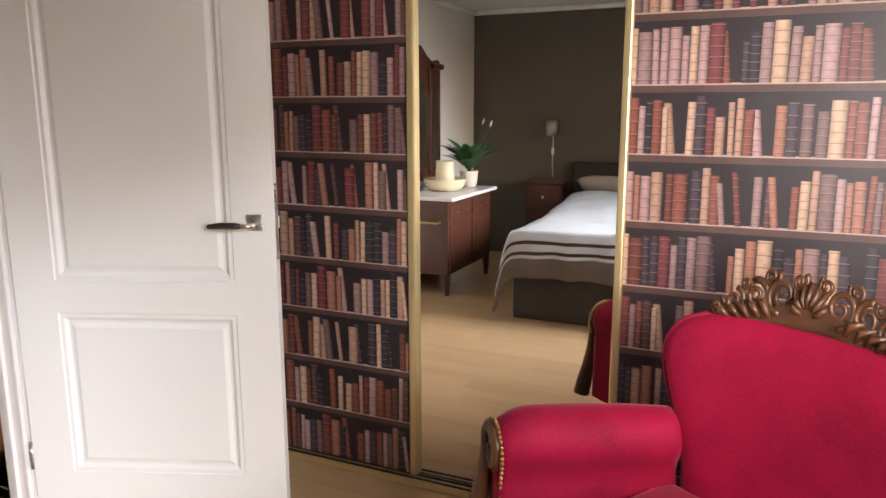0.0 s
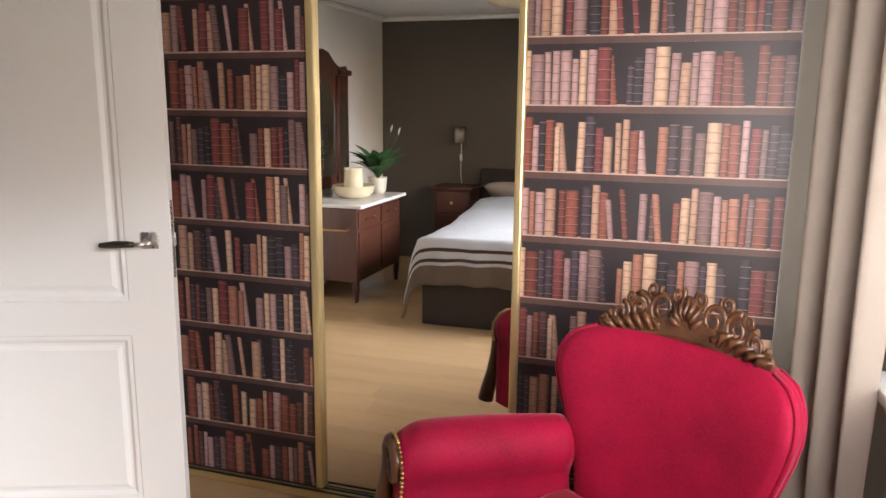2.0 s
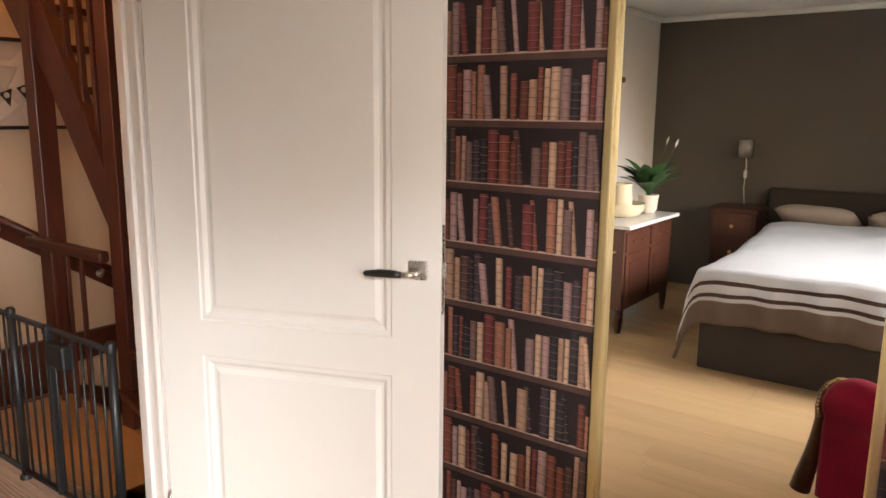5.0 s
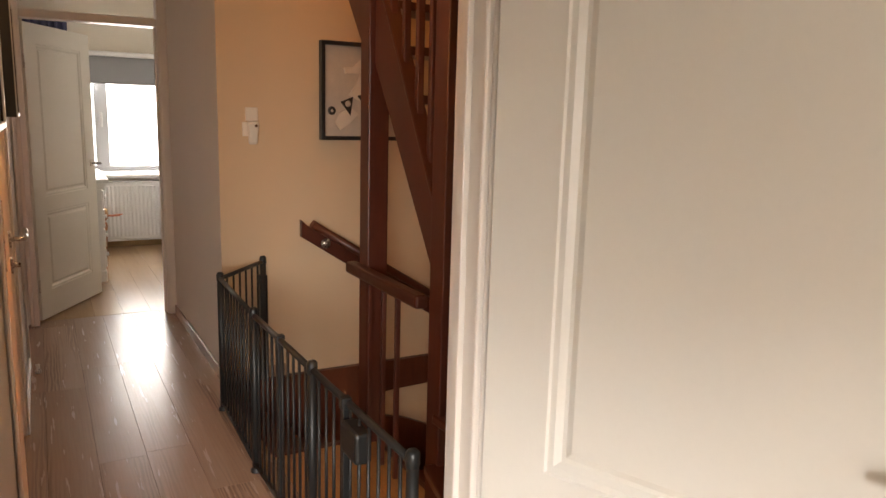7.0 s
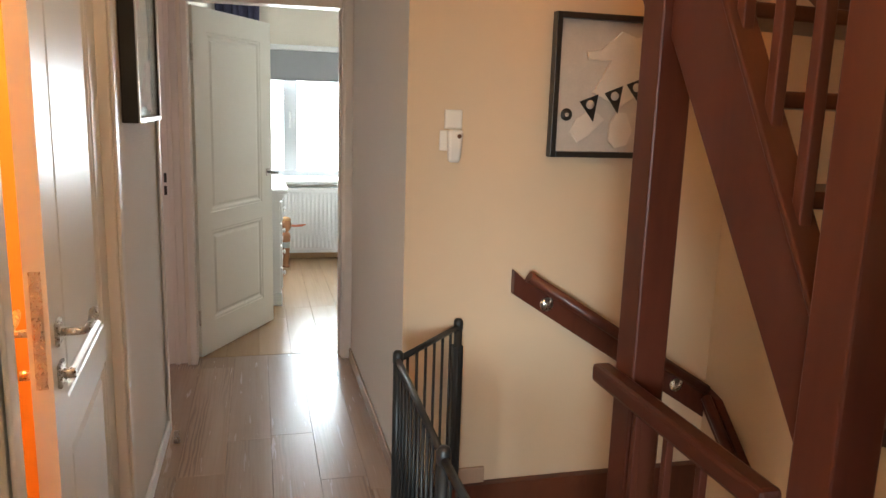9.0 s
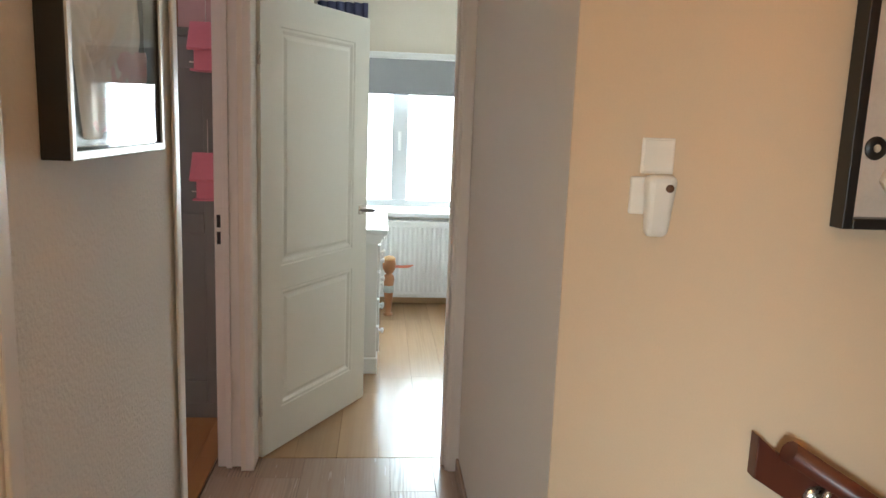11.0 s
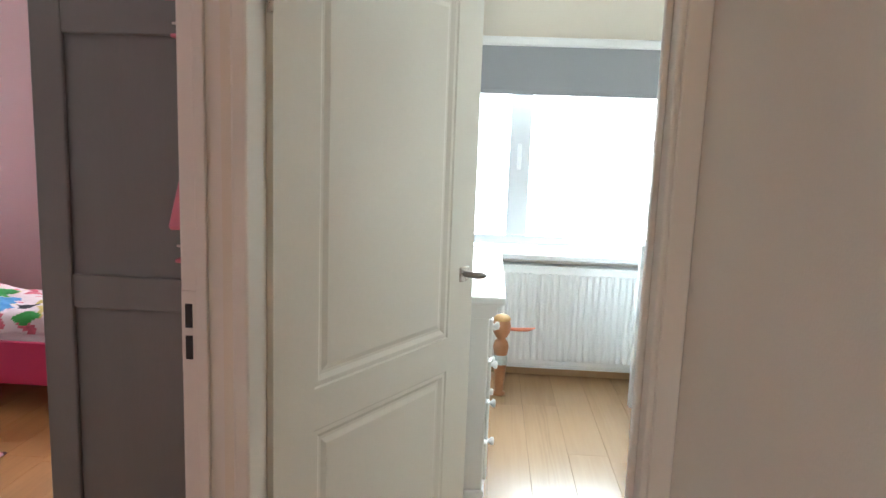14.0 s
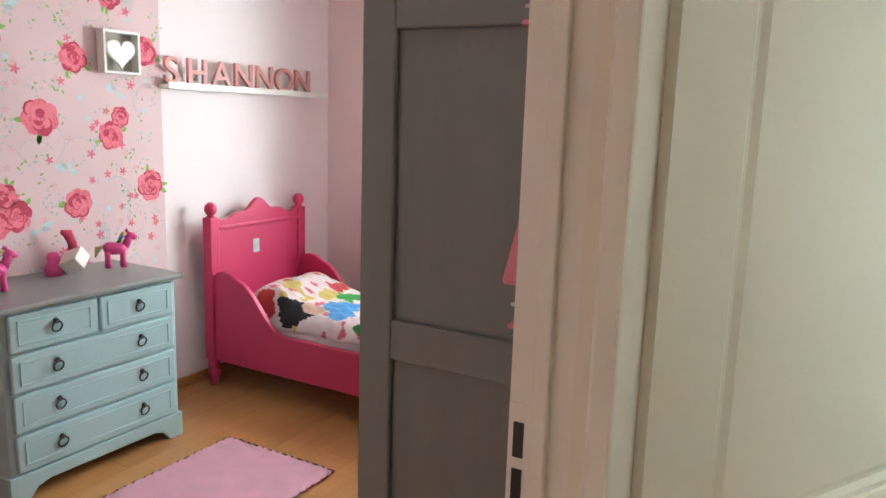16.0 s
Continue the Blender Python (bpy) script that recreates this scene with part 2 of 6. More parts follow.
M["black"] = mat("black", (0.018, 0.016, 0.014), 0.35, var=0.1)
M["gold"] = mat("gold", (0.72, 0.58, 0.3), 0.32, metal=0.75, var=0.06, fine=100, bump=0.01)
M["brass"] = mat("brass", (0.6, 0.42, 0.17), 0.3, metal=1.0, var=0.1)
M["velvet"] = mat("velvet", (0.27, 0.004, 0.029), 0.7, var=0.42, scale=7, fine=180, bump=0.10, sheen=0.45, sheen_tint=(1.0, 0.30, 0.38), spec=0.2, finevar=0.7)
M["print_dark"] = mat("print_dark", (0.028, 0.02, 0.022), 0.45, var=0.25, scale=10, fine=60, bump=0)
M["print_shelf"] = mat("print_shelf", (0.10, 0.055, 0.045), 0.45, var=0.3, scale=10, fine=60, bump=0)
M["print_edge"] = mat("print_edge", (0.50, 0.36, 0.29), 0.45, var=0.2, scale=10, fine=60, bump=0)
M["books"] = book_mat("books")
M["mirror"] = mirror_mat("mirror")
M["glass"] = glass_mat("glass")
M["duvet"] = mat("duvet", (0.82, 0.84, 0.85), 0.9, var=0.05, scale=5, fine=200, bump=0.25, sheen=0.2)
M["stripe"] = mat("stripe", (0.12, 0.07, 0.045), 0.6, var=0.15, scale=8, fine=200, bump=0.1)
M["taupe"] = mat("taupe", (0.30, 0.24, 0.19), 0.8, var=0.1, scale=6, fine=200, bump=0.15)
M["bed_dark"] = mat("bed_dark", (0.045, 0.036, 0.03), 0.8, var=0.12, scale=4, fine=200, bump=0.08)
M["marble"] = mat("marble", (0.72, 0.71, 0.68), 0.2, var=0.08, scale=6, fine=40, bump=0)
M["ceramic"] = mat("ceramic", (0.72, 0.62, 0.42), 0.22, var=0.05, scale=8, bump=0.01)
M["leaf"] = mat("leaf", (0.035, 0.10, 0.03), 0.4, var=0.25, scale=9, fine=60, bump=0.05)
M["curtain_grey"] = mat("curtain_grey", (0.42, 0.375, 0.315), 0.9, var=0.08, scale=6, fine=240, bump=0.15)
M["curtain_navy"] = mat("curtain_navy", (0.06, 0.06, 0.12), 0.9, var=0.1, scale=6, fine=240, bump=0.15)
M["curtain_red"] = mat("curtain_red", (0.55, 0.015, 0.09), 0.85, var=0.1, scale=6, fine=240, bump=0.15)
M["blind"] = mat("blind", (0.33, 0.34, 0.36), 0.85, var=0.04, scale=3, fine=260, bump=0.06)
M["grey_paint"] = mat("grey_paint", (0.245, 0.26, 0.24), 0.45, var=0.06, scale=3, fine=80, bump=0.02, stretch=(3, 3, 0.3))
M["blue_paint"] = mat("blue_paint", (0.38, 0.52, 0.53), 0.45, var=0.05, scale=3, fine=80, bump=0.02)
M["blue_top"] = mat("blue_top", (0.24, 0.25, 0.24), 0.35, var=0.06, scale=3, fine=80, bump=0.02)
M["pink_paint"] = mat("pink_paint", (0.52, 0.03, 0.11), 0.45, var=0.06, scale=3, fine=90, bump=0.02)
M["pink_light"] = mat("pink_light", (0.80, 0.26, 0.34), 0.5, var=0.05, scale=6, bump=0.02)
M["pink_toy"] = mat("pink_toy", (0.75, 0.07, 0.28), 0.35, var=0.08, scale=10, bump=0.01)
M["rug"] = mat("rug", (0.92, 0.55, 0.66), 0.95, var=0.1, scale=10, fine=260, bump=0.6, sheen=0.3)
M["bedding"] = mat("bedding", (0.86, 0.72, 0.72), 0.9, var=0.05, scale=8, fine=200, bump=0.2)
M["c_black"] = mat("c_black", (0.03, 0.025, 0.03), 0.9, var=0.1)
M["c_blue"] = mat("c_blue", (0.13, 0.36, 0.68), 0.9, var=0.15)
M["c_green"] = mat("c_green", (0.08, 0.36, 0.08), 0.9, var=0.15)
M["c_yellow"] = mat("c_yellow", (0.72, 0.56, 0.18), 0.9, var=0.15)
M["c_red"] = mat("c_red", (0.66, 0.08, 0.09), 0.9, var=0.15)
M["c_rose"] = mat("c_rose", (0.72, 0.16, 0.22), 0.85, var=0.3, scale=40, fine=90)
M["c_rose_dark"] = mat("c_rose_dark", (0.50, 0.05, 0.10), 0.85, var=0.3, scale=40, fine=90)
M["c_leaf"] = mat("c_leaf", (0.28, 0.46, 0.12), 0.85, var=0.2, scale=40)
M["c_grey"] = mat("c_grey", (0.45, 0.50, 0.50), 0.85, var=0.2, scale=40)
M["c_skin"] = mat("c_skin", (0.72, 0.48, 0.36), 0.9, var=0.08)
M["satin_silver"] = mat("satin_silver", (0.62, 0.60, 0.56), 0.42, metal=0.7, var=0.03, fine=20, bump=0.0)
M["paper"] = mat("paper", (0.56, 0.50, 0.43), 0.8, var=0.1, scale=16, fine=120, bump=0.05)
M["cloth_white"] = mat("cloth_white", (0.74, 0.70, 0.64), 0.9, var=0.07, scale=9, fine=200, bump=0.2)
M["cloth_cream"] = mat("cloth_cream", (0.66, 0.60, 0.52), 0.9, var=0.09, scale=12, fine=200, bump=0.25)
M["cloth_pink"] = mat("cloth_pink", (0.68, 0.47, 0.46), 0.9, var=0.1, scale=9, fine=200, bump=0.2)
M["plastic"] = mat("plastic", (0.78, 0.74, 0.66), 0.4, var=0.03, bump=0.005)
M["toy_wood"] = mat("toy_wood", (0.36, 0.16, 0.07), 0.45, var=0.12, scale=8, fine=60)
M["toy_orange"] = mat("toy_orange", (0.68, 0.22, 0.12), 0.45, var=0.1)
M["toy_hair"] = mat("toy_hair", (0.50, 0.29, 0.11), 0.6, var=0.2, scale=20)
M["basket"] = mat("basket", (0.30, 0.13, 0.045), 0.7, var=0.4, scale=30, fine=120, bump=0.5)
M["pot"] = mat("pot", (0.74, 0.68, 0.55), 0.3, var=0.04)
M["lamp_glass"] = mat("lamp_glass", (0.30, 0.28, 0.25), 0.15, metal=0.6, var=0.2, scale=30)
M["tile_brown"] = mat("tile_brown", (0.10, 0.05, 0.03), 0.35, var=0.2)
M["leaf_far"] = mat("leaf_far", (0.10, 0.16, 0.05), 0.7, var=0.3)


# ---------------------------------------------------------------- mesh helpers
def link(name, bm, material, parent=None, label="", smooth=False, kind=""):
    me = bpy.data.meshes.new(name)
    bm.to_mesh(me)
    bm.free()
    for m_ in material if isinstance(material, (list, tuple)) else [material]:
        me.materials.append(M[m_] if isinstance(m_, str) else m_)
    if smooth:
        me.polygons.foreach_set("use_smooth", [True] * len(me.polygons))
    ob = new(name, me)
    if parent is not None:
        ob.parent = parent
        ob.matrix_parent_inverse = Matrix.Identity(4)
    if label:
        ob["label"] = label
    if kind:
        ob["kind"] = kind
    return ob


def part(name, bm, material, parent, label="", smooth=False):
    return link(name, bm, material, parent, label, smooth)


def thing(name, m, label, category, group="", kind=""):
    ob = new(name)
    ob.empty_display_size = 0.1
    ob.matrix_world = m
    return tagged(ob, label, category, group, kind)


def add_box(bm, x0, y0, z0, x1, y1, z1, bevel=0.0, mi=0, seg=2, turn=None):
    vs = [bm.verts.new((x, y, z)) for x in (x0, x1) for y in (y0, y1) for z in (z0, z1)]
    fs = [bm.faces.new([vs[i] for i in q]) for q in ((0, 1, 3, 2), (4, 6, 7, 5), (0, 4, 5, 1), (2, 3, 7, 6), (0, 2, 6, 4), (1, 5, 7, 3))]
    for f_ in fs:
        f_.material_index = mi
    if turn is not None:
        for v in vs:
            v.co = turn @ v.co
    if bevel:
        es = list({e for f_ in fs for e in f_.edges})
        r = bmesh.ops.bevel(bm, geom=es, offset=bevel, segments=seg, affect="EDGES", profile=0.5, clamp_overlap=True)
        for f_ in r["faces"]:
            f_.material_index = mi
    return fs


def box(x0, y0, z0, x1, y1, z1, bevel=0.0, seg=2):
    bm = bmesh.new()
    add_box(bm, min(x0, x1), min(y0, y1), min(z0, z1), max(x0, x1), max(y0, y1), max(z0, z1), bevel, 0, seg)
    return bm


def add_lathe(bm, profile, m=None, seg=20, mi=0):
    """Turns (radius, height) points round the z axis."""
    m = m or Matrix.Identity(4)
    rings = []
    for r, z in profile:
        if r < 1e-5:
            rings.append([bm.verts.new(m @ Vector((0, 0, z)))])
        else:
            rings.append([bm.verts.new(m @ Vector((r * math.cos(2 * math.pi * k / seg), r * math.sin(2 * math.pi * k / seg), z))) for k in range(seg)])
    for a, b in zip(rings, rings[1:]):
        for k in range(seg):
            k2 = (k + 1) % seg
            if len(a) == 1 and len(b) == 1:
                continue
            if len(a) == 1:
                f_ = bm.faces.new((a[0], b[k2], b[k]))
            elif len(b) == 1:
                f_ = bm.faces.new((a[k], a[k2], b[0]))
            else:
                f_ = bm.faces.new((a[k], a[k2], b[k2], b[k]))
            f_.material_index, f_.smooth = mi, True


def lathe(profile, m=None, seg=20):
    bm = bmesh.new()
    add_lathe(bm, profile, m, seg)
    return bm


def add_tube(bm, pts, r, seg=8, mi=0, flat=1.0, caps=True):
    """A round bar along points; r is a number or one for each point."""
    pts = [Vector(p) for p in pts]
    rs = r if isinstance(r, (list, tuple)) else [r] * len(pts)
    rings, up = [], None
    for i, p in enumerate(pts):
        d = (pts[min(i + 1, len(pts) - 1)] - pts[max(i - 1, 0)]).normalized()
        if up is None:
            up = Vector((0, 0, 1)) if abs(d.z) < 0.9 else Vector((1, 0, 0))
        s = d.cross(up).normalized()
        up = s.cross(d).normalized()
        rings.append([bm.verts.new(p + rs[i] * (math.cos(2 * math.pi * k / seg) * s + flat * math.sin(2 * math.pi * k / seg) * up)) for k in range(seg)])
    for a, b in zip(rings, rings[1:]):
        for k in range(seg):
            f_ = bm.faces.new((a[k], a[(k + 1) % seg], b[(k + 1) % seg], b[k]))
            f_.material_index, f_.smooth = mi, True
    if caps:
        for q in (rings[0][::-1], rings[-1]):
            bm.faces.new(q).material_index = mi


def tube(pts, r, seg=8, flat=1.0):
    bm = bmesh.new()
    add_tube(bm, pts, r, seg, 0, flat)
    return bm


def add_prism(bm, outline, y0, y1, bevel=0.0, mi=0, m=None):
    """Pushes an outline of (x, z) points through from y0 to y1."""
    m = m or Matrix.Identity(4)
    a = [bm.verts.new(m @ Vector((x, y0, z))) for x, z in outline]
    b = [bm.verts.new(m @ Vector((x, y1, z))) for x, z in outline]
    fs = [bm.faces.new(a), bm.faces.new(b[::-1])]
    k = len(a)
    fs += [bm.faces.new((a[i], b[i], b[(i + 1) % k], a[(i + 1) % k])) for i in range(k)]
    for f_ in fs:
        f_.material_index = mi
    bmesh.ops.recalc_face_normals(bm, faces=fs)
    if bevel:
        es = list({e for f_ in fs[:2] for e in f_.edges})
        bmesh.ops.bevel(bm, geom=es, offset=bevel, segments=2, affect="EDGES", profile=0.5, clamp_overlap=True)
    return fs


def prism(outline, y0, y1, bevel=0.0, m=None):
    bm = bmesh.new()
    add_prism(bm, outline, y0, y1, bevel, 0, m)
    return bm


def add_grid(bm, nu, nv, fn, mi=0, smooth=True):
    vs = [[bm.verts.new(fn(i / nu, j / nv)) for j in range(nv + 1)] for i in range(nu + 1)]
    out = []
    for i in range(nu):
        for j in range(nv):
            f_ = bm.faces.new((vs[i][j], vs[i + 1][j], vs[i + 1][j + 1], vs[i][j + 1]))
            f_.smooth, f_.material_index = smooth, mi
            out.append(f_)
    return out


def solid(name, x0, y0, z0, x1, y1, z1, material, parent=None, bevel=0.0, label="", category=""):
    ob = link(name, box(x0, y0, z0, x1, y1, z1, bevel), material, parent)
    if parent is None:
        tagged(ob, label, category, kind="structure")
    return ob

M["c_rose_pale"] = mat("c_rose_pale", (0.76, 0.20, 0.26), 0.8, var=0.1, scale=30)
M["c_teal"] = mat("c_teal", (0.52, 0.62, 0.60), 0.8, var=0.1, scale=30)
M["c_blush"] = mat("c_blush", (0.72, 0.42, 0.44), 0.8, var=0.1, scale=30)

# ---------------------------------------------------------------- the setting
# floors: slabs, with planks laid on them at the end of the file (plank tops at z = 0)
solid("floor_bedroom", -2.85, -2.2, -0.30, 0.95, 3.1, -0.012, "joint", label="light oak laminate floor of the bedroom", category="floor")
solid("floor_landing", -6.75, 0.55, -0.30, -2.35, 1.62, -0.012, "joint", label="grey-brown oak laminate floor of the landing", category="floor")
solid("floor_stair_head", -4.05, 1.62, -0.30, -2.35, 2.08, -0.012, "joint", label="warm brown wooden floor at the head of the stairs", category="floor")
solid("floor_nursery", -9.75, 0.62, -0.30, -6.75, 3.05, -0.012, "joint", label="medium oak laminate floor of the nursery", category="floor")
solid("floor_pink_room", -9.85, -2.35, -0.30, -4.95, 0.55, -0.012, "joint", label="orange-brown laminate floor of the girl's room", category="floor")
solid("floor_bathroom", -4.85, -1.4, -0.30, -2.9, 0.55, 0.0, "tile_brown", label="dark brown tiled floor of the bathroom", category="floor")

W = "wall_white"
# bedroom shell
solid("wall_bedroom_north", -2.25, 2.93, 0, 0.62, 3.05, 2.28, "wall_cream", label="cream wall behind the wardrobe", category="wall")
solid("wall_bedroom_south", -2.72, -2.2, 0, 0.62, -2.07, 2.28, "wall_dark", label="dark grey-brown painted bedroom wall", category="wall")
solid("wall_bedroom_west", -2.85, -2.2, 0, -2.72, 0.57, 2.28, "wall_cream", label="cream white painted bedroom wall", category="wall")
we = thing("wall_bedroom_east", pose(0, 0, 0), "cream bedroom wall with a wide window", "wall", kind="structure")
for a in ((0.62, -2.2, 0, 0.92, -0.95, 2.28), (0.62, 2.0, 0, 0.92, 3.05, 2.28), (0.62, -0.95, 0, 0.92, 2.0, 0.78), (0.62, -0.95, 2.08, 0.92, 2.0, 2.28)):
    solid("wall_piece", *a, "wall_cream", we)
wd = thing("wall_bedroom_door", pose(0, 0, 0), "white wall with the bedroom doorway in it", "wall", kind="structure")
for a in ((-2.35, 0.57, 0, -2.25, 0.62, 2.6), (-2.35, 1.545, 0, -2.25, 2.97, 2.6), (-2.35, 0.62, 2.09, -2.25, 1.545, 2.6)):
    solid("wall_piece", *a, "wall_plain", wd)
solid("ceiling_bedroom", -2.85, -2.2, 2.28, 0.95, 3.05, 2.36, "ceiling", label="plain white bedroom ceiling", category="ceiling")
for n_, a in (("trim_crown_south", (-2.72, -2.07, 2.235, 0.62, -2.02, 2.278)), ("trim_crown_west", (-2.72, -2.02, 2.235, -2.67, 0.5, 2.278))):
    solid(n_, *a, "paint", bevel=0.012, label="white ceiling moulding", category="moulding")
solid("wall_link", -2.85, 0.57, 0, -2.35, 0.67, 2.6, "wall_plain", label="white textured landing wall", category="wall")

# landing, south side: bathroom door opening and the door to the pink room
ws = thing("wall_landing_south", pose(0, 0, 0), "rough white plastered landing wall with two doorways", "wall", kind="structure")
for a in ((-3.685, 0.58, 0, -2.85, 0.67, 2.6), (-5.735, 0.58, 0, -4.76, 0.67, 2.6), (-4.76, 0.58, 2.075, -3.685, 0.67, 2.6), (-6.70, 0.58, 2.075, -5.735, 0.67, 2.6), (-6.75, 0.60, 0, -6.70, 0.68, 2.6)):
    solid("wall_piece", *a, W, ws)
# landing, west end: nursery doorway with a light above it
ww = thing("wall_landing_west", pose(0, 0, 0), "white wall at the end of the landing", "wall", kind="structure")
for a in ((-6.75, 0.68, 0, -6.63, 0.70, 2.6), (-6.75, 1.60, 0, -6.63, 1.75, 2.6), (-6.75, 0.70, 2.42, -6.63, 1.60, 2.6)):
    solid("wall_piece", *a, "wall_plain", ww)
# thin sheet over the wall's end, so the lamp-warmed colour reaches the corner
solid("wall_stair_corner", -5.034, 1.6205, -2.6, -5.03, 1.78, 2.6, "wall_stair", label="thin sheet on the wall end, lamp warmth in its colour", category="wall")
solid("wall_landing_north", -6.75, 1.62, -2.6, -5.034, 1.78, 2.6, "wall_plain", label="plain white landing wall", category="wall")
solid("wall_stair_west", -5.15, 1.78, -2.6, -5.03, 3.09, 5.0, "wall_stair", label="cream wall with a framed picture over the stairs, lamp warmth in its colour", category="wall")
solid("wall_stair_north", -5.03, 2.97, -2.6, -2.25, 3.09, 5.0, "wall_stair", label="cream wall along the staircase, lamp warmth in its colour", category="wall")
solid("wall_stair_east_low", -2.35, 1.545, -2.6, -2.25, 2.97, 0.0, "wall_plain", label="white wall beside the lower stairs", category="wall")
solid("wall_stair_east_high", -2.35, 1.545, 2.6, -2.25, 2.97, 5.0, "wall_plain", label="white wall beside the upper stairs", category="wall")
solid("wall_stair_south_high", -5.03, 1.98, 2.72, -2.35, 2.08, 5.0, "wall_plain", label="white wall of the upper floor", category="wall")
solid("wall_stair_south_low", -5.03, 1.55, -2.6, -2.35, 1.61, -0.31, "wall_plain", label="white wall under the landing", category="wall")
solid("floor_hall_below", -5.15, 1.5, -2.72, -2.25, 3.09, -2.6, "grey_oak", label="brown floor of the hall below", category="floor")
solid("ceiling_upper", -5.15, 1.9, 5.0, -2.25, 3.09, 5.08, "ceiling", label="white ceiling over the stairwell", category="ceiling")
solid("ceiling_landing", -6.75, 0.55, 2.6, -2.35, 2.08, 2.72, "ceiling", label="plain white landing ceiling", category="ceiling")

# nursery shell
solid("wall_nursery_south", -9.65, 0.60, 0, -6.75, 0.70, 2.6, "wall_plain", label="white nursery wall", category="wall")
solid("wall_nursery_north", -9.65, 2.95, 0, -6.63, 3.05, 2.6, "wall_plain", label="white nursery wall", category="wall")
solid("wall_nursery_east", -6.75, 1.78, 0, -6.63, 2.95, 2.6, "wall_plain", label="white nursery wall beside the door", category="wall")
wn = thing("wall_nursery_west", pose(0, 0, 0), "white nursery wall with a wide window", "wall", kind="structure")
for a in ((-9.92, 0.60, 0, -9.65, 0.98, 2.6), (-9.92, 2.44, 0, -9.65, 3.05, 2.6), (-9.92, 0.98, 0, -9.65, 2.44, 0.76), (-9.92, 0.98, 2.03, -9.65, 2.44, 2.6)):
    solid("wall_piece", *a, "wall_plain", wn)
solid("ceiling_nursery", -9.92, 0.55, 2.6, -6.75, 3.05, 2.7, "ceiling", label="plain white nursery ceiling", category="ceiling")

# pink room shell
solid("wall_pink_south", -9.75, -2.32, 0, -4.95, -2.20, 2.6, "wall_pale_pink", label="pale pink wall behind the child's bed", category="wall")
wp = thing("wall_pink_west", pose(0, 0, 0), "pink wall with a window", "wall", kind="structure")
for a in ((-9.92, -2.32, 0, -9.75, -1.32, 2.6), (-9.92, -0.05, 0, -9.75, 0.60, 2.6), (-9.92, -1.32, 0, -9.75, -0.05, 0.8), (-9.92, -1.32, 2.1, -9.75, -0.05, 2.6)):
    solid("wall_piece", *a, "wall_pink", wp)
solid("wall_pink_north", -9.75, 0.585, 0, -6.75, 0.60, 2.6, "wall_pink", label="pink wall behind the grey wardrobe", category="wall")
solid("wall_pink_east", -5.05, -2.2, 0, -4.95, 0.55, 2.6, "wall_pink", label="plain pink wall", category="wall")
solid("ceiling_pink_room", -9.92, -2.32, 2.6, -4.95, 0.55, 2.7, "ceiling", label="plain white ceiling", category="ceiling")

# bathroom shell
solid("wall_bathroom_west", -4.90, -1.4, 0, -4.85, 0.55, 2.6, "wall_orange", label="orange bathroom wall", category="wall")
solid("wall_bathroom_south", -4.85, -1.45, 0, -2.9, -1.4, 2.6, "wall_orange", label="orange bathroom wall", category="wall")
solid("wall_bathroom_east", -2.92, -1.4, 0, -2.87, 0.55, 2.6, "wall_orange", label="orange bathroom wall", category="wall")
solid("ceiling_bathroom", -4.9, -1.45, 2.6, -2.87, 0.55, 2.7, "ceiling", label="white bathroom ceiling", category="ceiling")


# baseboards
def baseboard(x0, y0, x1, y1, material="paint_trim", h=0.07):
    solid("baseboard", x0, y0, 0.001, x1, y1, h, material, bevel=0.004, label="low skirting board along the wall", category="skirting")


baseboard(-6.60, 1.605, -5.03, 1.618, "grey_oak")
baseboard(-5.028, 1.62, -5.012, 1.97, "grey_oak")
baseboard(-5.70, 0.672, -4.82, 0.684, "paint_trim")
baseboard(-3.64, 0.672, -2.36, 0.684, "paint_trim")
baseboard(-9.648, 0.72, -9.636, 2.94, "oak", 0.08)
baseboard(-9.74, -2.198, -5.06, -2.186, "orange_oak", 0.06)
baseboard(-2.718, -2.06, -2.705, 0.56, "paint_trim")


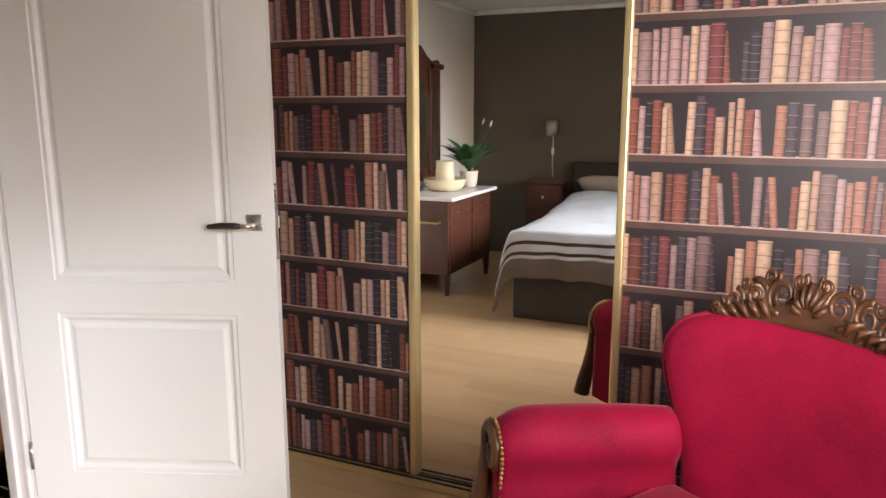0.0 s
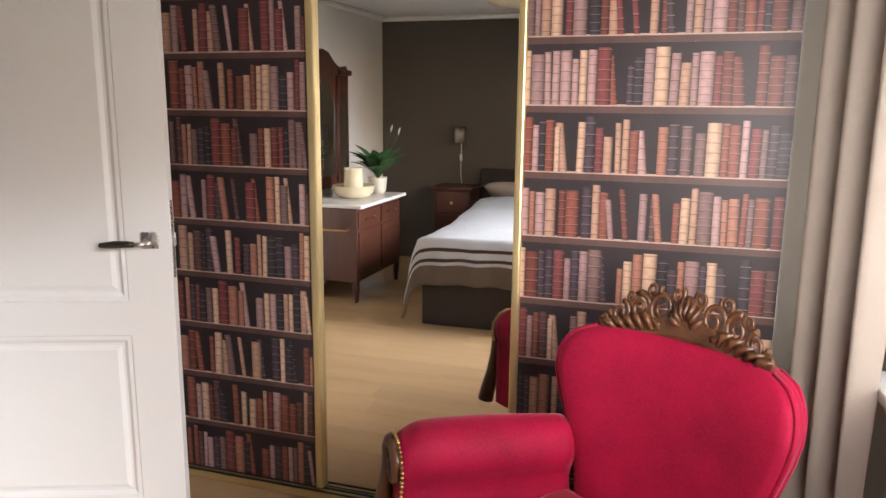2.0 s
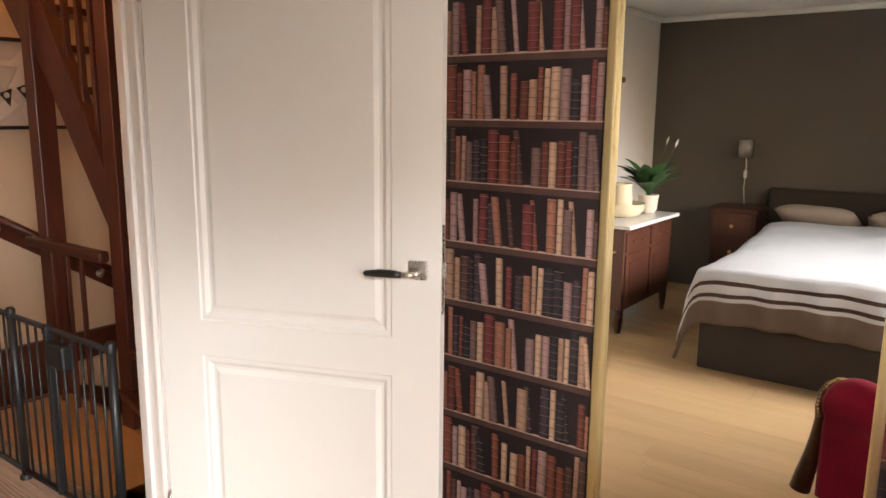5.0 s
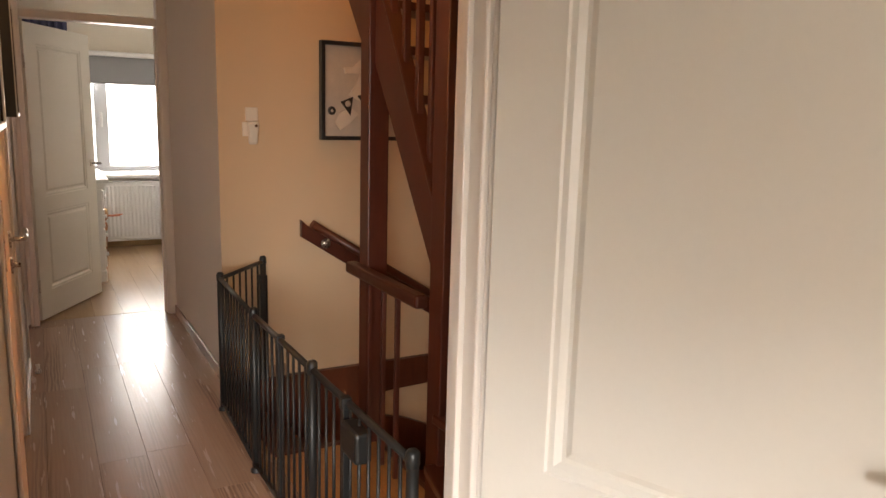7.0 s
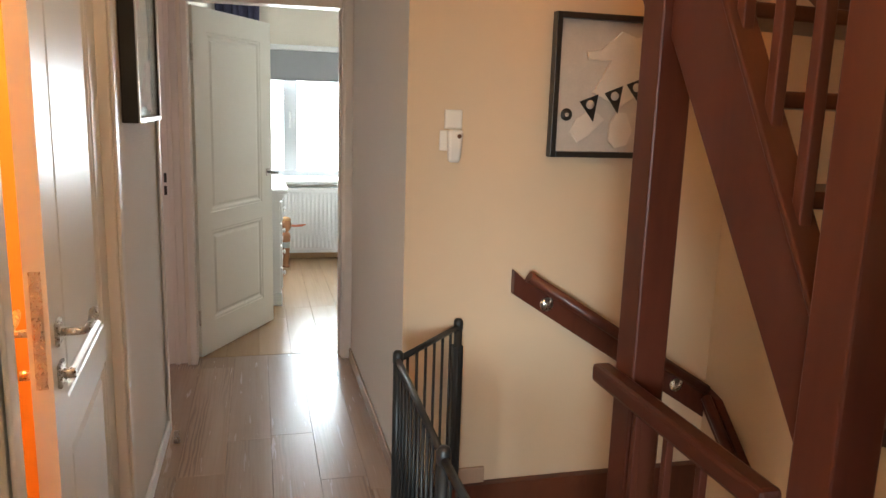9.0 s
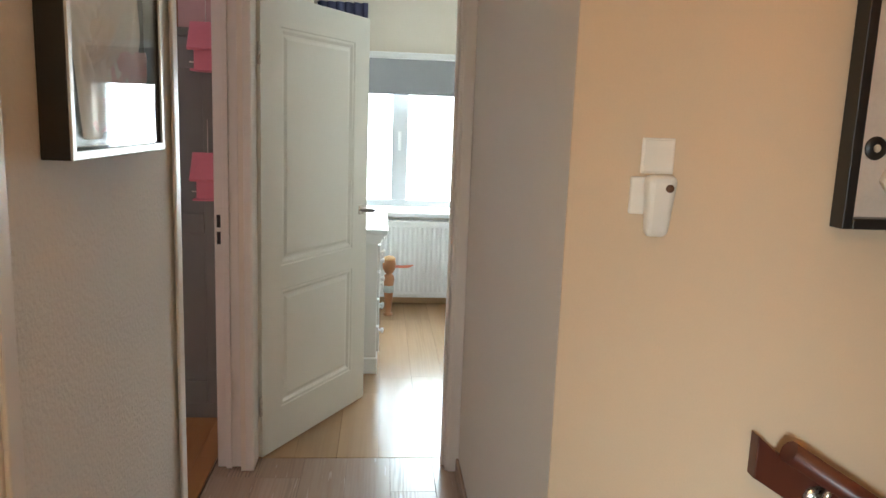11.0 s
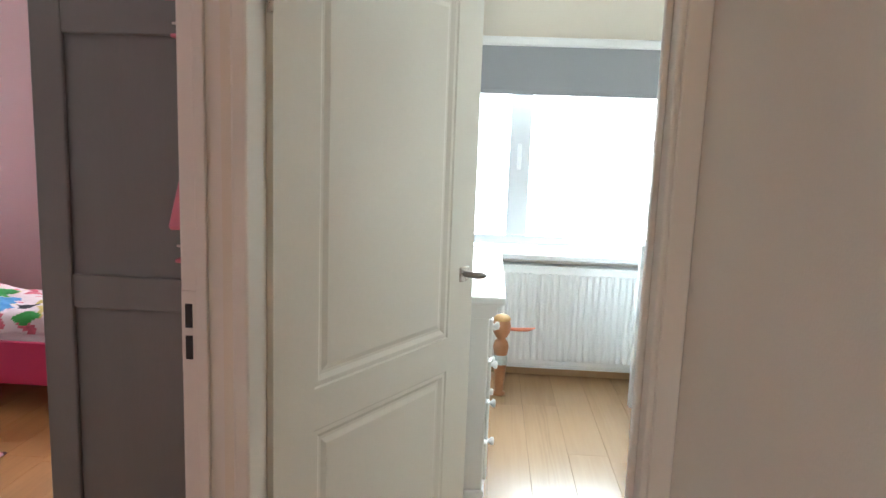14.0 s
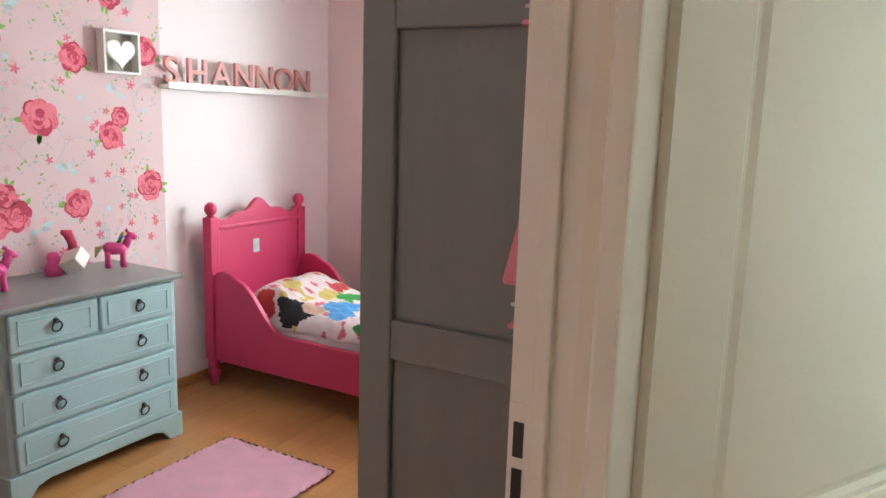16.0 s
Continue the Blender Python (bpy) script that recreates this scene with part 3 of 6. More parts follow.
# door frames: two jambs and a head round a doorway. axis "x": the wall runs along x
def door_frame(name, axis, a0, a1, w0, w1, top, label, inner=True, thick=0.035, casing=0.06, transom=0.0, bare=False):
    ob = thing(name, pose(0, 0, 0), label, "door frame", kind="structure")

    def bx(nm, p0, q0, z0, p1, q1, z1, mt="paint_trim", bev=0.006):
        c = (p0, q0, z0, p1, q1, z1) if axis == "x" else (q0, p0, z0, q1, p1, z1)
        return part(nm, box(*c, bev), mt, ob)

    end = transom or top
    bx("jamb", a0 - thick, w0 - 0.006, 0.0, a0, w1 + 0.006, end + thick)
    bx("jamb", a1, w0 - 0.006, 0.0, a1 + thick, w1 + 0.006, end + thick)
    bx("head", a0, w0 - 0.006, top, a1, w1 + 0.006, top + thick + 0.02)
    if transom:
        bx("head", a0, w0 - 0.006, transom, a1, w1 + 0.006, transom + thick)
        bx("pane", a0, (w0 + w1) / 2 - 0.003, top + thick + 0.02, a1, (w0 + w1) / 2 + 0.003, transom, "glass", 0)
    for q0, q1 in ((w0 - 0.016, w0 - 0.006), (w1 + 0.006, w1 + 0.016))[0 if inner else 1:]:
        for p0, p1 in ((a0 - casing, a0 - 0.012), (a1 + 0.012, a1 + casing)):
            if bare and q0 > w1 and p0 < a0:
                continue
            bx("casing", p0, q0, 0.0, p1, q1, end + casing, bev=0.004)
        bx("casing", a0 - 0.012, q0, end + 0.012, a1 + 0.012, q1, end + casing, bev=0.004)
    # stop bead
    mid = (w0 + w1) / 2
    for p0, p1 in ((a0, a0 + 0.014), (a1 - 0.014, a1))[1 if bare and transom else 0:]:
        bx("stop", p0, mid - 0.012, 0.0, p1, mid + 0.012, top, bev=0.003)
    return ob


f1 = door_frame("door_frame_bedroom", "y", 0.665, 1.51, -2.35, -2.25, 2.05, "white painted frame of the bedroom door")
f2 = door_frame("door_frame_nursery", "y", 0.735, 1.56, -6.75, -6.63, 2.03, "white painted frame of the nursery door with a light above", transom=2.36, bare=True)
f3 = door_frame("door_frame_pink_room", "x", -6.665, -5.77, 0.58, 0.67, 2.04, "white painted frame of the girl's room door", inner=False, bare=True)
f4 = door_frame("door_frame_bathroom", "x", -4.725, -3.72, 0.58, 0.67, 2.04, "white painted frame of the bathroom door")
# strike plate of the pink room's frame
for z0 in (1.055, 0.985):
    part("strike_hole", box(-6.664, 0.586, z0, -6.6595, 0.601, z0 + 0.052), "black", f3, "dark hole of the lock's strike plate")
part("strike_plate", box(-6.6655, 0.577, 0.955, -6.662, 0.616, 1.135, 0.001), "paint_trim", f3)


# windows
def window(name, x, y0, y1, z0, z1, mullions, label, sill_out, sill_z):
    """A window in a wall that runs along y; sill_out: which way the room lies."""
    ob = thing(name, pose(0, 0, 0), label, "window", kind="structure")
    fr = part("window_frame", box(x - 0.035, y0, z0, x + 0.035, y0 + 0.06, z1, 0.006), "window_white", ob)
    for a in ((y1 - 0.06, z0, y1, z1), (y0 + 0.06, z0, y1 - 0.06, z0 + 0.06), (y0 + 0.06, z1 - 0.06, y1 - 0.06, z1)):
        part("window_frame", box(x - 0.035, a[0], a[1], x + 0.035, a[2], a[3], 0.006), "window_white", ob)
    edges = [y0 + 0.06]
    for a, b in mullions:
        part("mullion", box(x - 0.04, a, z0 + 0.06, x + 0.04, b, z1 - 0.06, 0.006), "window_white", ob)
        edges += [a, b]
    edges.append(y1 - 0.06)
    for a, b in zip(edges[::2], edges[1::2]):
        p = part("pane", box(x - 0.004, a, z0 + 0.06, x + 0.004, b, z1 - 0.06), "glass", ob)
        p.visible_shadow = False
    s = sill_out
    part("window_sill", box(x + s * 0.04, y0 - 0.05, sill_z - 0.035, x + s * 0.26, y1 + 0.05, sill_z, 0.008), "paint_cool", ob)
    return ob


w2 = window("window_1", -9.80, 0.98, 2.44, 0.80, 2.03, [(1.335, 1.465)], "white framed nursery window with a tilting casement", 1, 0.778)
part("window_handle", box(-9.76, 1.386, 1.27, -9.735, 1.412, 1.43, 0.008), "paint_cool", w2, "white window handle")
w1 = window("window_2", 0.80, -0.95, 2.0, 0.80, 2.08, [(0.48, 0.56)], "wide white framed bedroom window", -1, 0.80)
w3 = window("window_3", -9.85, -1.32, -0.05, 0.82, 2.1, [(-0.72, -0.64)], "white framed window of the girl's room", 1, 0.82)

# outside
gr = link("ground", box(-400, -400, -3.2, 400, 400, -3.0), "leaf_far")
tagged(gr, "green ground outside the windows", "ground", kind="structure")

# bright sky seen through the windows
sky_ = link("backdrop", box(-14.0, -9, -2.9, -13.9, 11, 9), glow_mat("sky_glow", (0.93, 0.97, 1.0), 3.5))
tagged(sky_, "pale bright sky outside the windows", "sky", kind="structure")

# ---------------------------------------------------------------- doors
def panel_door(name, m, width, height, label, lever, side, thick=0.04, hinge_left=True):
    """A two-panel door leaf: origin at the hinge on the floor, leaf along +x. lever(parent, y sign) adds the handle on a side."""
    ob = thing(name, m, label, "door", kind="structure")
    st, low, mid, hi = 0.135, 0.20, (0.752, 0.858), height - 0.13
    bm = bmesh.new()
    holes = [(st, low, width - st, mid[0]), (st, mid[1], width - st, hi)]
    xs, zs = [0, st, width - st, width], [0.008, low, mid[0], mid[1], hi, height]
    h = thick / 2
    for i in range(3):
        for j in range(5):
            if i == 1 and j in (1, 3):
                continue
            for y in (-h, h):
                q = [(xs[i], y, zs[j]), (xs[i + 1], y, zs[j]), (xs[i + 1], y, zs[j + 1]), (xs[i], y, zs[j + 1])]
                bm.faces.new([bm.verts.new(p) for p in (q if y < 0 else q[::-1])])
    for a, b, c, d in holes:
        for s in (-1, 1):
            # moulded edge in four steps, then the raised field
            steps = [(0, 0), (0.004, -0.004), (0.016, -0.004), (0.028, -0.012), (0.036, -0.012), (0.05, -0.006)]
            loops = []
            for inset, depth in steps:
                y = s * (h + depth)
                loops.append([bm.verts.new(p) for p in ((a + inset, y, b + inset), (c - inset, y, b + inset), (c - inset, y, d - inset), (a + inset, y, d - inset))])
            for l0, l1 in zip(loops, loops[1:]):
                for k in range(4):
                    q = (l0[k], l0[(k + 1) % 4], l1[(k + 1) % 4], l1[k])
                    bm.faces.new(q if s < 0 else q[::-1])
            bm.faces.new(loops[-1] if s < 0 else loops[-1][::-1])
    for q in (((0, -h, 0.008), (0, h, 0.008), (0, h, height), (0, -h, height)), ((width, h, 0.008), (width, -h, 0.008), (width, -h, height), (width, h, height)),
              ((0, h, height), (width, h, height), (width, -h, height), (0, -h, height)), ((0, -h, 0.008), (width, -h, 0.008), (width, h, 0.008), (0, h, 0.008))):
        bm.faces.new([bm.verts.new(p) for p in q])
    bmesh.ops.remove_doubles(bm, verts=bm.verts, dist=0.0002)
    bmesh.ops.recalc_face_normals(bm, faces=bm.faces)
    part("leaf", bm, "paint", ob)
    part("lock_plate", box(width - 0.0005, -0.011, 0.93, width + 0.0015, 0.011, 1.17, 0.0004), "steel", ob, "steel lock plate in the door's edge")
    part("latch", box(width, -0.007, 1.03, width + 0.010, 0.007, 1.07, 0.002), "steel", ob)
    for z in (0.25, height - 0.25):
        part("hinge", tube([(-0.006, -h * 0.9, z - 0.045), (-0.006, -h * 0.9, z + 0.045)], 0.007), "steel", ob)
    for s in (-1, 1):
        lever(ob, width - 0.06, s, h)
    return ob


def lever_black(ob, x, s, h):
    y = s * h
    part("rosette", box(x - 0.026, min(y, y + s * 0.009), 1.024, x + 0.026, max(y, y + s * 0.009), 1.076, 0.004), "steel", ob, "square brushed steel rosette")
    neck = part("lever", tube([(x, y, 1.045), (x, y + s * 0.045, 1.045), (x - 0.012, y + s * 0.052, 1.045), (x - 0.03, y + s * 0.052, 1.045)], 0.008), "steel", ob)
    part("grip", tube([(x - 0.03, y + s * 0.052, 1.045), (x - 0.05, y + s * 0.052, 1.046), (x - 0.09, y + s * 0.052, 1.046), (x - 0.13, y + s * 0.05, 1.043), (x - 0.135, y + s * 0.05, 1.043)], [0.008, 0.0105, 0.011, 0.008, 0.003], 10), "black", ob, "black lever grip")


def lever_classic(ob, x, s, h):
    y = s * h
    part("rosette", box(x - 0.026, min(y, y + s * 0.009), 1.004, x + 0.026, max(y, y + s * 0.009), 1.056, 0.004), "steel", ob)
    part("lever", tube([(x, y, 1.03), (x, y + s * 0.046, 1.03), (x - 0.010, y + s * 0.054, 1.029), (x - 0.06, y + s * 0.055, 1.028), (x - 0.085, y + s * 0.056, 1.031), (x - 0.105, y + s * 0.056, 1.042), (x - 0.118, y + s * 0.055, 1.048)], [0.009, 0.008, 0.008, 0.0085, 0.010, 0.011, 0.004], 10), "steel", ob, "curved steel lever")
    part("lock_rosette", box(x - 0.026, min(y, y + s * 0.009), 0.915, x + 0.026, max(y, y + s * 0.009), 0.967, 0.004), "steel", ob)
    part("thumb_turn", tube([(x, y, 0.941), (x, y + s * 0.032, 0.941)], 0.011, 10), "steel", ob)


def lever_short(ob, x, s, h):
    y = s * h
    part("rosette", box(x - 0.024, min(y, y + s * 0.009), 1.026, x + 0.024, max(y, y + s * 0.009), 1.074, 0.004), "steel", ob)
    part("lever", tube([(x, y, 1.05), (x, y + s * 0.030, 1.05), (x + 0.006, y + s * 0.046, 1.05), (x + 0.026, y + s * 0.056, 1.048), (x + 0.048, y + s * 0.060, 1.046)], [0.011, 0.011, 0.014, 0.013, 0.004], 10, 0.85), "steel_dark", ob, "short tapered steel lever")


def leaf_pose(hx, hy, ex, ey):
    return pose(hx, hy, 0, 0, 0, math.degrees(math.atan2(ey - hy, ex - hx)))


panel_door("door_1", leaf_pose(-2.205, 1.525, -1.41, 1.838), 0.855, 2.04, "white two-panel bedroom door standing wide open", lever_black, 1)
panel_door("door_2", leaf_pose(-6.752, 0.735, -7.49, 1.158), 0.86, 2.015, "white two-panel nursery door standing half open", lever_short, 1)
panel_door("door_3", leaf_pose(-4.715, 0.625, -3.89, 0.672), 0.826, 2.02, "white two-panel bathroom door standing ajar", lever_classic, 1)

# ---------------------------------------------------------------- wardrobe with sliding doors
WY = 2.29
wardrobe = thing("wardrobe", pose(-0.9, WY, 0), "built-in wardrobe with two printed book doors and a mirror door", "wardrobe")


def wpart(name, a, mt, bev=0.0, label=""):
    return part(name, box(a[0] + 0.9, a[1] - WY, a[2], a[3] + 0.9, a[4] - WY, a[5], bev), mt, wardrobe, label)


wpart("body", (-2.24, WY + 0.09, 0.0, 0.36, 2.925, 2.275), "paint")
wpart("top_rail", (-2.24, WY - 0.01, 2.19, 0.36, WY + 0.09, 2.275), "gold", 0.004)
wpart("bottom_rail", (-2.24, WY - 0.03, 0.0, 0.36, WY + 0.08, 0.03), "gold", 0.004, "brass-coloured sliding track")
for k in range(3):
    wpart("rail_groove", (-2.24, WY - 0.028 + 0.028 * k, 0.030, 0.36, WY - 0.020 + 0.028 * k, 0.034), "black")


def spine(door, q, y):
    """One printed book spine: a flat quad on the board with its own 0 to 1 coordinates."""
    bm = bmesh.new()
    uvl = bm.loops.layers.uv.new("UVMap")
    f_ = bm.faces.new([bm.verts.new((px, y, pz)) for px, pz in q])
    for lp, uv in zip(f_.loops, ((0, 0), (1, 0), (1, 1), (0, 1))):
        lp[uvl].uv = uv
    part("printed_spine", bm, "books", door)


def book_panel(x0, x1, y, z_first, step, seed):
    """A flat door with a printed bookcase: dark ground, shelf lines and spines, all lying flat on the board."""
    ox, oy = x0 + 0.9, y - WY
    w = x1 - x0
    door = part("sliding_door", box(ox, oy, 0.035, ox + w, oy + 0.03, 2.19), "print_dark", wardrobe, "sliding door with a printed bookcase")
    z = z_first
    while z > 0.06:
        z -= step
    row = 0
    while z < 2.19:
        rnd = random.Random(seed + row % 3 * 17)
        z0, z1 = max(z, 0.04), min(z + 0.022, 2.188)
        if z1 > z0:
            part("printed_shelf", box(ox, oy - 0.0008, z0, ox + w, oy, z1), "print_shelf", door)
            part("printed_shelf_edge", box(ox, oy - 0.0014, min(z + 0.020, 2.18), ox + w, oy - 0.0006, min(z + 0.026, 2.188)), "print_edge", door)
        x = ox + 0.004
        while x < ox + w - 0.008:
            bw = rnd.choice((0.018, 0.021, 0.024, 0.027, 0.030, 0.034, 0.041))
            bw = min(bw, ox + w - 0.002 - x)
            bh = rnd.uniform(0.135, 0.170)
            if rnd.random() < 0.18:
                bh *= 0.8
            lean = rnd.choice((0, 0, 0, 0, 0, 0, 0.02, -0.02, 0.11)) if bw < 0.035 else 0
            zb = z + 0.024
            if zb < 2.17 and bw > 0.008:
                zt = min(zb + bh, 2.186)
                lo = max(zb, 0.04)
                if zt - lo > 0.02:
                    sh = lean * (zt - lo)
                    q = [(x, lo), (x + bw, lo), (x + bw - sh, zt), (x - sh, zt)]
                    yy = oy - 0.0022 - rnd.random() * 0.0006
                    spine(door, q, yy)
            x += bw + (0.026 if lean > 0.1 else 0.001 if rnd.random() < 0.9 else 0.009)
        z += step
        row += 1


book_panel(-1.93, -1.180, WY - 0.003, 1.613, 0.1997, 5)
book_panel(-0.428, 0.345, WY - 0.003, 1.44, 0.2045, 11)
mir = part("mirror_door", box(-1.150 + 0.9, 0.012, 0.035, -0.445 + 0.9, 0.042, 2.19), "mirror", wardrobe, "full-height mirror sliding door")
for x, w_, y0 in ((-1.180, 0.030, -0.012), (-0.447, 0.026, -0.020)  , (-1.95, 0.026, -0.012)):
    part("profile", box(x + 0.9, y0, 0.034, x + 0.9 + w_, 0.045, 2.19, 0.006), "gold", wardrobe, "brass-coloured door profile")

# ---------------------------------------------------------------- staircase
PX1, PX2 = -4.055, -3.375
stairs_up = thing("upper_staircase", pose(PX2, 2.08, 0), "dark red-brown wooden open staircase winding up", "staircase")


def spart(name, bm, mt="stair_wood", ob=stairs_up, label=""):
    o = part(name, bm, mt, ob, label)
    o.location = -Vector(ob.location)
    return o


spart("newel_post", box(PX1 - 0.048, 2.03, -0.9, PX1 + 0.048, 2.125, 2.72, 0.006))
spart("newel_post", box(PX2 - 0.05, 2.03, -0.9, PX2 + 0.05, 2.13, 2.72, 0.006))
spart("inner_string", prism([(PX2 - 0.05, 0.87), (PX2 - 0.05, 1.13), (PX1 + 0.048, 2.08), (PX1 + 0.048, 1.69)], 2.055, 2.10, 0.004))
spart("string_cap", prism([(PX2 - 0.05, 1.13), (PX2 - 0.05, 1.16), (PX1 + 0.048, 2.11), (PX1 + 0.048, 2.08)], 2.045, 2.11, 0.004), "tread_wood")
spart("inner_string", prism([(PX1 - 0.048, 1.72), (PX1 - 0.048, 2.10), (-4.98, 3.3), (-4.98, 2.8)], 2.055, 2.10, 0.004))
spart("wall_string", prism([(-5.02, 2.22), (-5.02, 2.54), (-3.0, 0.97), (-3.0, 0.62)], 2.93, 2.968, 0.004))
spart("wall_string", prism([(-3.0, 0.62), (-3.0, 0.97), (-2.36, 0.72), (-2.36, 0.36)], 2.93, 2.968, 0.004))
spart("wall_string", box(-2.385, 1.70, 0.0, -2.352, 2.93, 0.62, 0.004))
for k, x in enumerate((-3.88, -3.76, -3.64, -3.53)):
    zb = 1.16 + (PX2 - 0.05 - x) / (PX2 - 0.05 - PX1 - 0.048) * 0.95
    spart("baluster", box(x - 0.014, 2.066, zb - 0.03, x + 0.014, 2.094, 2.62, 0.004))
spart("hand_rail", prism([(PX2 - 0.05, 1.98), (PX2 - 0.05, 2.05), (PX1 + 0.048, 2.72), (PX1 + 0.048, 2.66)], 2.045, 2.115, 0.01))
# treads: inner point, outer point of the front edge, then of the next one
inner = [(-3.36, 2.02), (-3.36, 2.05), (-3.36, 2.08), (-3.365, 2.10), (-3.40, 2.12), (-3.50, 2.12), (-3.62, 2.12), (-3.74, 2.12), (-3.86, 2.12), (-3.99, 2.12), (-4.13, 2.12), (-4.30, 2.12), (-4.47, 2.12)]
outer = [(-2.39, 1.80), (-2.39, 2.08), (-2.39, 2.36), (-2.39, 2.72), (-2.72, 2.93), (-3.08, 2.93), (-3.40, 2.93), (-3.68, 2.93), (-3.93, 2.93), (-4.17, 2.93), (-4.40, 2.93), (-4.62, 2.93), (-4.84, 2.93)]
for k in range(11):
    z = 0.195 * (k + 1)
    a, b, c, d = Vector((*inner[k], 0)), Vector((*outer[k], 0)), Vector((*outer[k + 1], 0)), Vector((*inner[k + 1], 0))
    back = (c + d - a - b).normalized()
    a, b, c, d = a - back * 0.03, b - back * 0.03, c + back * 0.02, d + back * 0.02
    if (a - d).length < 0.05:
        d = d + back * 0.05
    bm = bmesh.new()
    lo = [bm.verts.new((p.x, p.y, z - 0.035)) for p in (a, b, c, d)]
    hi_ = [bm.verts.new((p.x, p.y, z)) for p in (a, b, c, d)]
    bm.faces.new(lo[::-1]), bm.faces.new(hi_)
    for i in range(4):
        bm.faces.new((lo[i], lo[(i + 1) % 4], hi_[(i + 1) % 4], hi_[i]))
    bmesh.ops.recalc_face_normals(bm, faces=bm.faces)
    bmesh.ops.bevel(bm, geom=list(bm.edges), offset=0.006, segments=2, affect="EDGES", profile=0.5, clamp_overlap=True)
    spart("tread", bm, "tread_wood")

stairs_down = thing("lower_staircase", pose(-4.5, 1.62, -0.19), "dark red-brown wooden staircase going down behind the gate", "staircase")


def dpart(name, bm, mt="stair_wood"):
    return spart(name, bm, mt, stairs_down)


dpart("wall_string", prism([(1.63, 0.005), (2.965, 0.005), (2.965, -0.17), (2.62, -0.18), (2.42, -0.20), (2.42, -0.31), (2.70, -0.38), (2.965, -0.50), (2.965, -1.25), (1.63, -1.25)], 4.99, 5.028, 0, Matrix.Rotation(math.pi / 2, 4, "Z")))
dpart("wall_string", box(-4.99, 2.93, -0.75, -3.9, 2.968, -0.45, 0.004))
dpart("trimmer", box(-4.10, 2.085, -0.30, -2.36, 2.115, -0.012, 0.004))
dpart("trimmer", box(-4.085, 1.62, -0.30, -4.05, 2.085, 0.004, 0.004))
for k, a in enumerate(((-5.02, 1.62, -4.09, 1.90), (-5.02, 1.86, -4.09, 2.16), (-5.02, 2.12, -4.13, 2.46), (-5.02, 2.40, -4.2, 2.95))):
    dpart("tread", box(a[0], a[1], -0.225 - 0.19 * k, a[2], a[3], -0.19 - 0.19 * k, 0.006), "tread_wood")
for k in range(6):
    dpart("tread", box(-4.28 + 0.21 * k, 2.14, -0.985 - 0.19 * k, -4.02 + 0.21 * k, 2.95, -0.95 - 0.19 * k, 0.006), "tread_wood")

# short balustrade between the posts
bal = thing("balustrade", pose(-3.8, 2.03, 0), "low dark wooden balustrade between two stair posts", "balustrade")
spart("hand_rail", box(-4.135, 1.975, 0.778, PX2 - 0.05, 2.03, 0.830, 0.012), "tread_wood", bal)
for x in (-3.93, -3.785, -3.65):
    spart("baluster", box(x - 0.010, 2.000, 0.0, x + 0.010, 2.020, 0.780, 0.003), "stair_wood", bal)

# wall handrails of the lower stairs
rail = thing("wall_handrail", pose(-5.0, 2.07, 0.8), "dark wooden handrail board on the wall over the stairs", "handrail")
mt_ = Matrix.Rotation(math.pi / 2, 4, "Z")
spart("board", prism([(2.05, 0.80), (2.05, 0.895), (2.09, 0.86), (2.95, 0.33), (2.95, 0.22)], 4.995, 5.028, 0.003, mt_), "stair_wood", rail)
spart("grip", tube([(-4.965, 2.10, 0.875), (-4.965, 2.93, 0.36)], 0.024, 10), "stair_wood", rail)
for y, z in ((2.19, 0.775), (2.80, 0.40)):
    spart("bracket", tube([(-4.993, y, z - 0.02), (-4.965, y, z - 0.015), (-4.963, y + 0.01, z + 0.02)], 0.008), "steel", rail, "small steel bracket")
    spart("bracket_plate", lathe([(0, 0), (0.028, 0), (0.028, 0.006), (0.0, 0.008)], pose(-4.995, y, z - 0.02, 0, 90, 0), 14), "steel", rail)
rail2 = thing("wall_handrail", pose(-4.9, 2.94, 0.3), "dark wooden handrail following the north stair wall", "handrail")
spart("board", prism([(-4.99, 0.27), (-4.99, 0.36), (-4.90, 0.34), (-4.0, -0.45), (-4.0, -0.56)], 2.935, 2.968, 0.003), "stair_wood", rail2)
spart("grip", tube([(-4.93, 2.91, 0.34), (-4.0, 2.91, -0.46)], 0.022, 10), "stair_wood", rail2)

# ---------------------------------------------------------------- safety gate
gate = thing("safety_gate", pose(-3.6, 1.525, 0), "black metal child safety gate across the stairs", "gate")


def gate_panel(x0, y0, x1, y1, door=False):
    a, b = Vector((x0, y0, 0)), Vector((x1, y1, 0))
    n_ = max(2, round((b - a).length / 0.062))
    spart("top_bar", tube([a + Vector((0, 0, 0.675)), b + Vector((0, 0, 0.675))], 0.011, 8), "iron", gate)
    spart("bottom_bar", tube([a + Vector((0, 0, 0.035)), b + Vector((0, 0, 0.035))], 0.011, 8), "iron", gate)
    for i in range(1, n_):
        p = a.lerp(b, i / n_)
        spart("bar", tube([p + Vector((0, 0, 0.04)), p + Vector((0, 0, 0.675))], 0.0055, 6), "iron", gate)


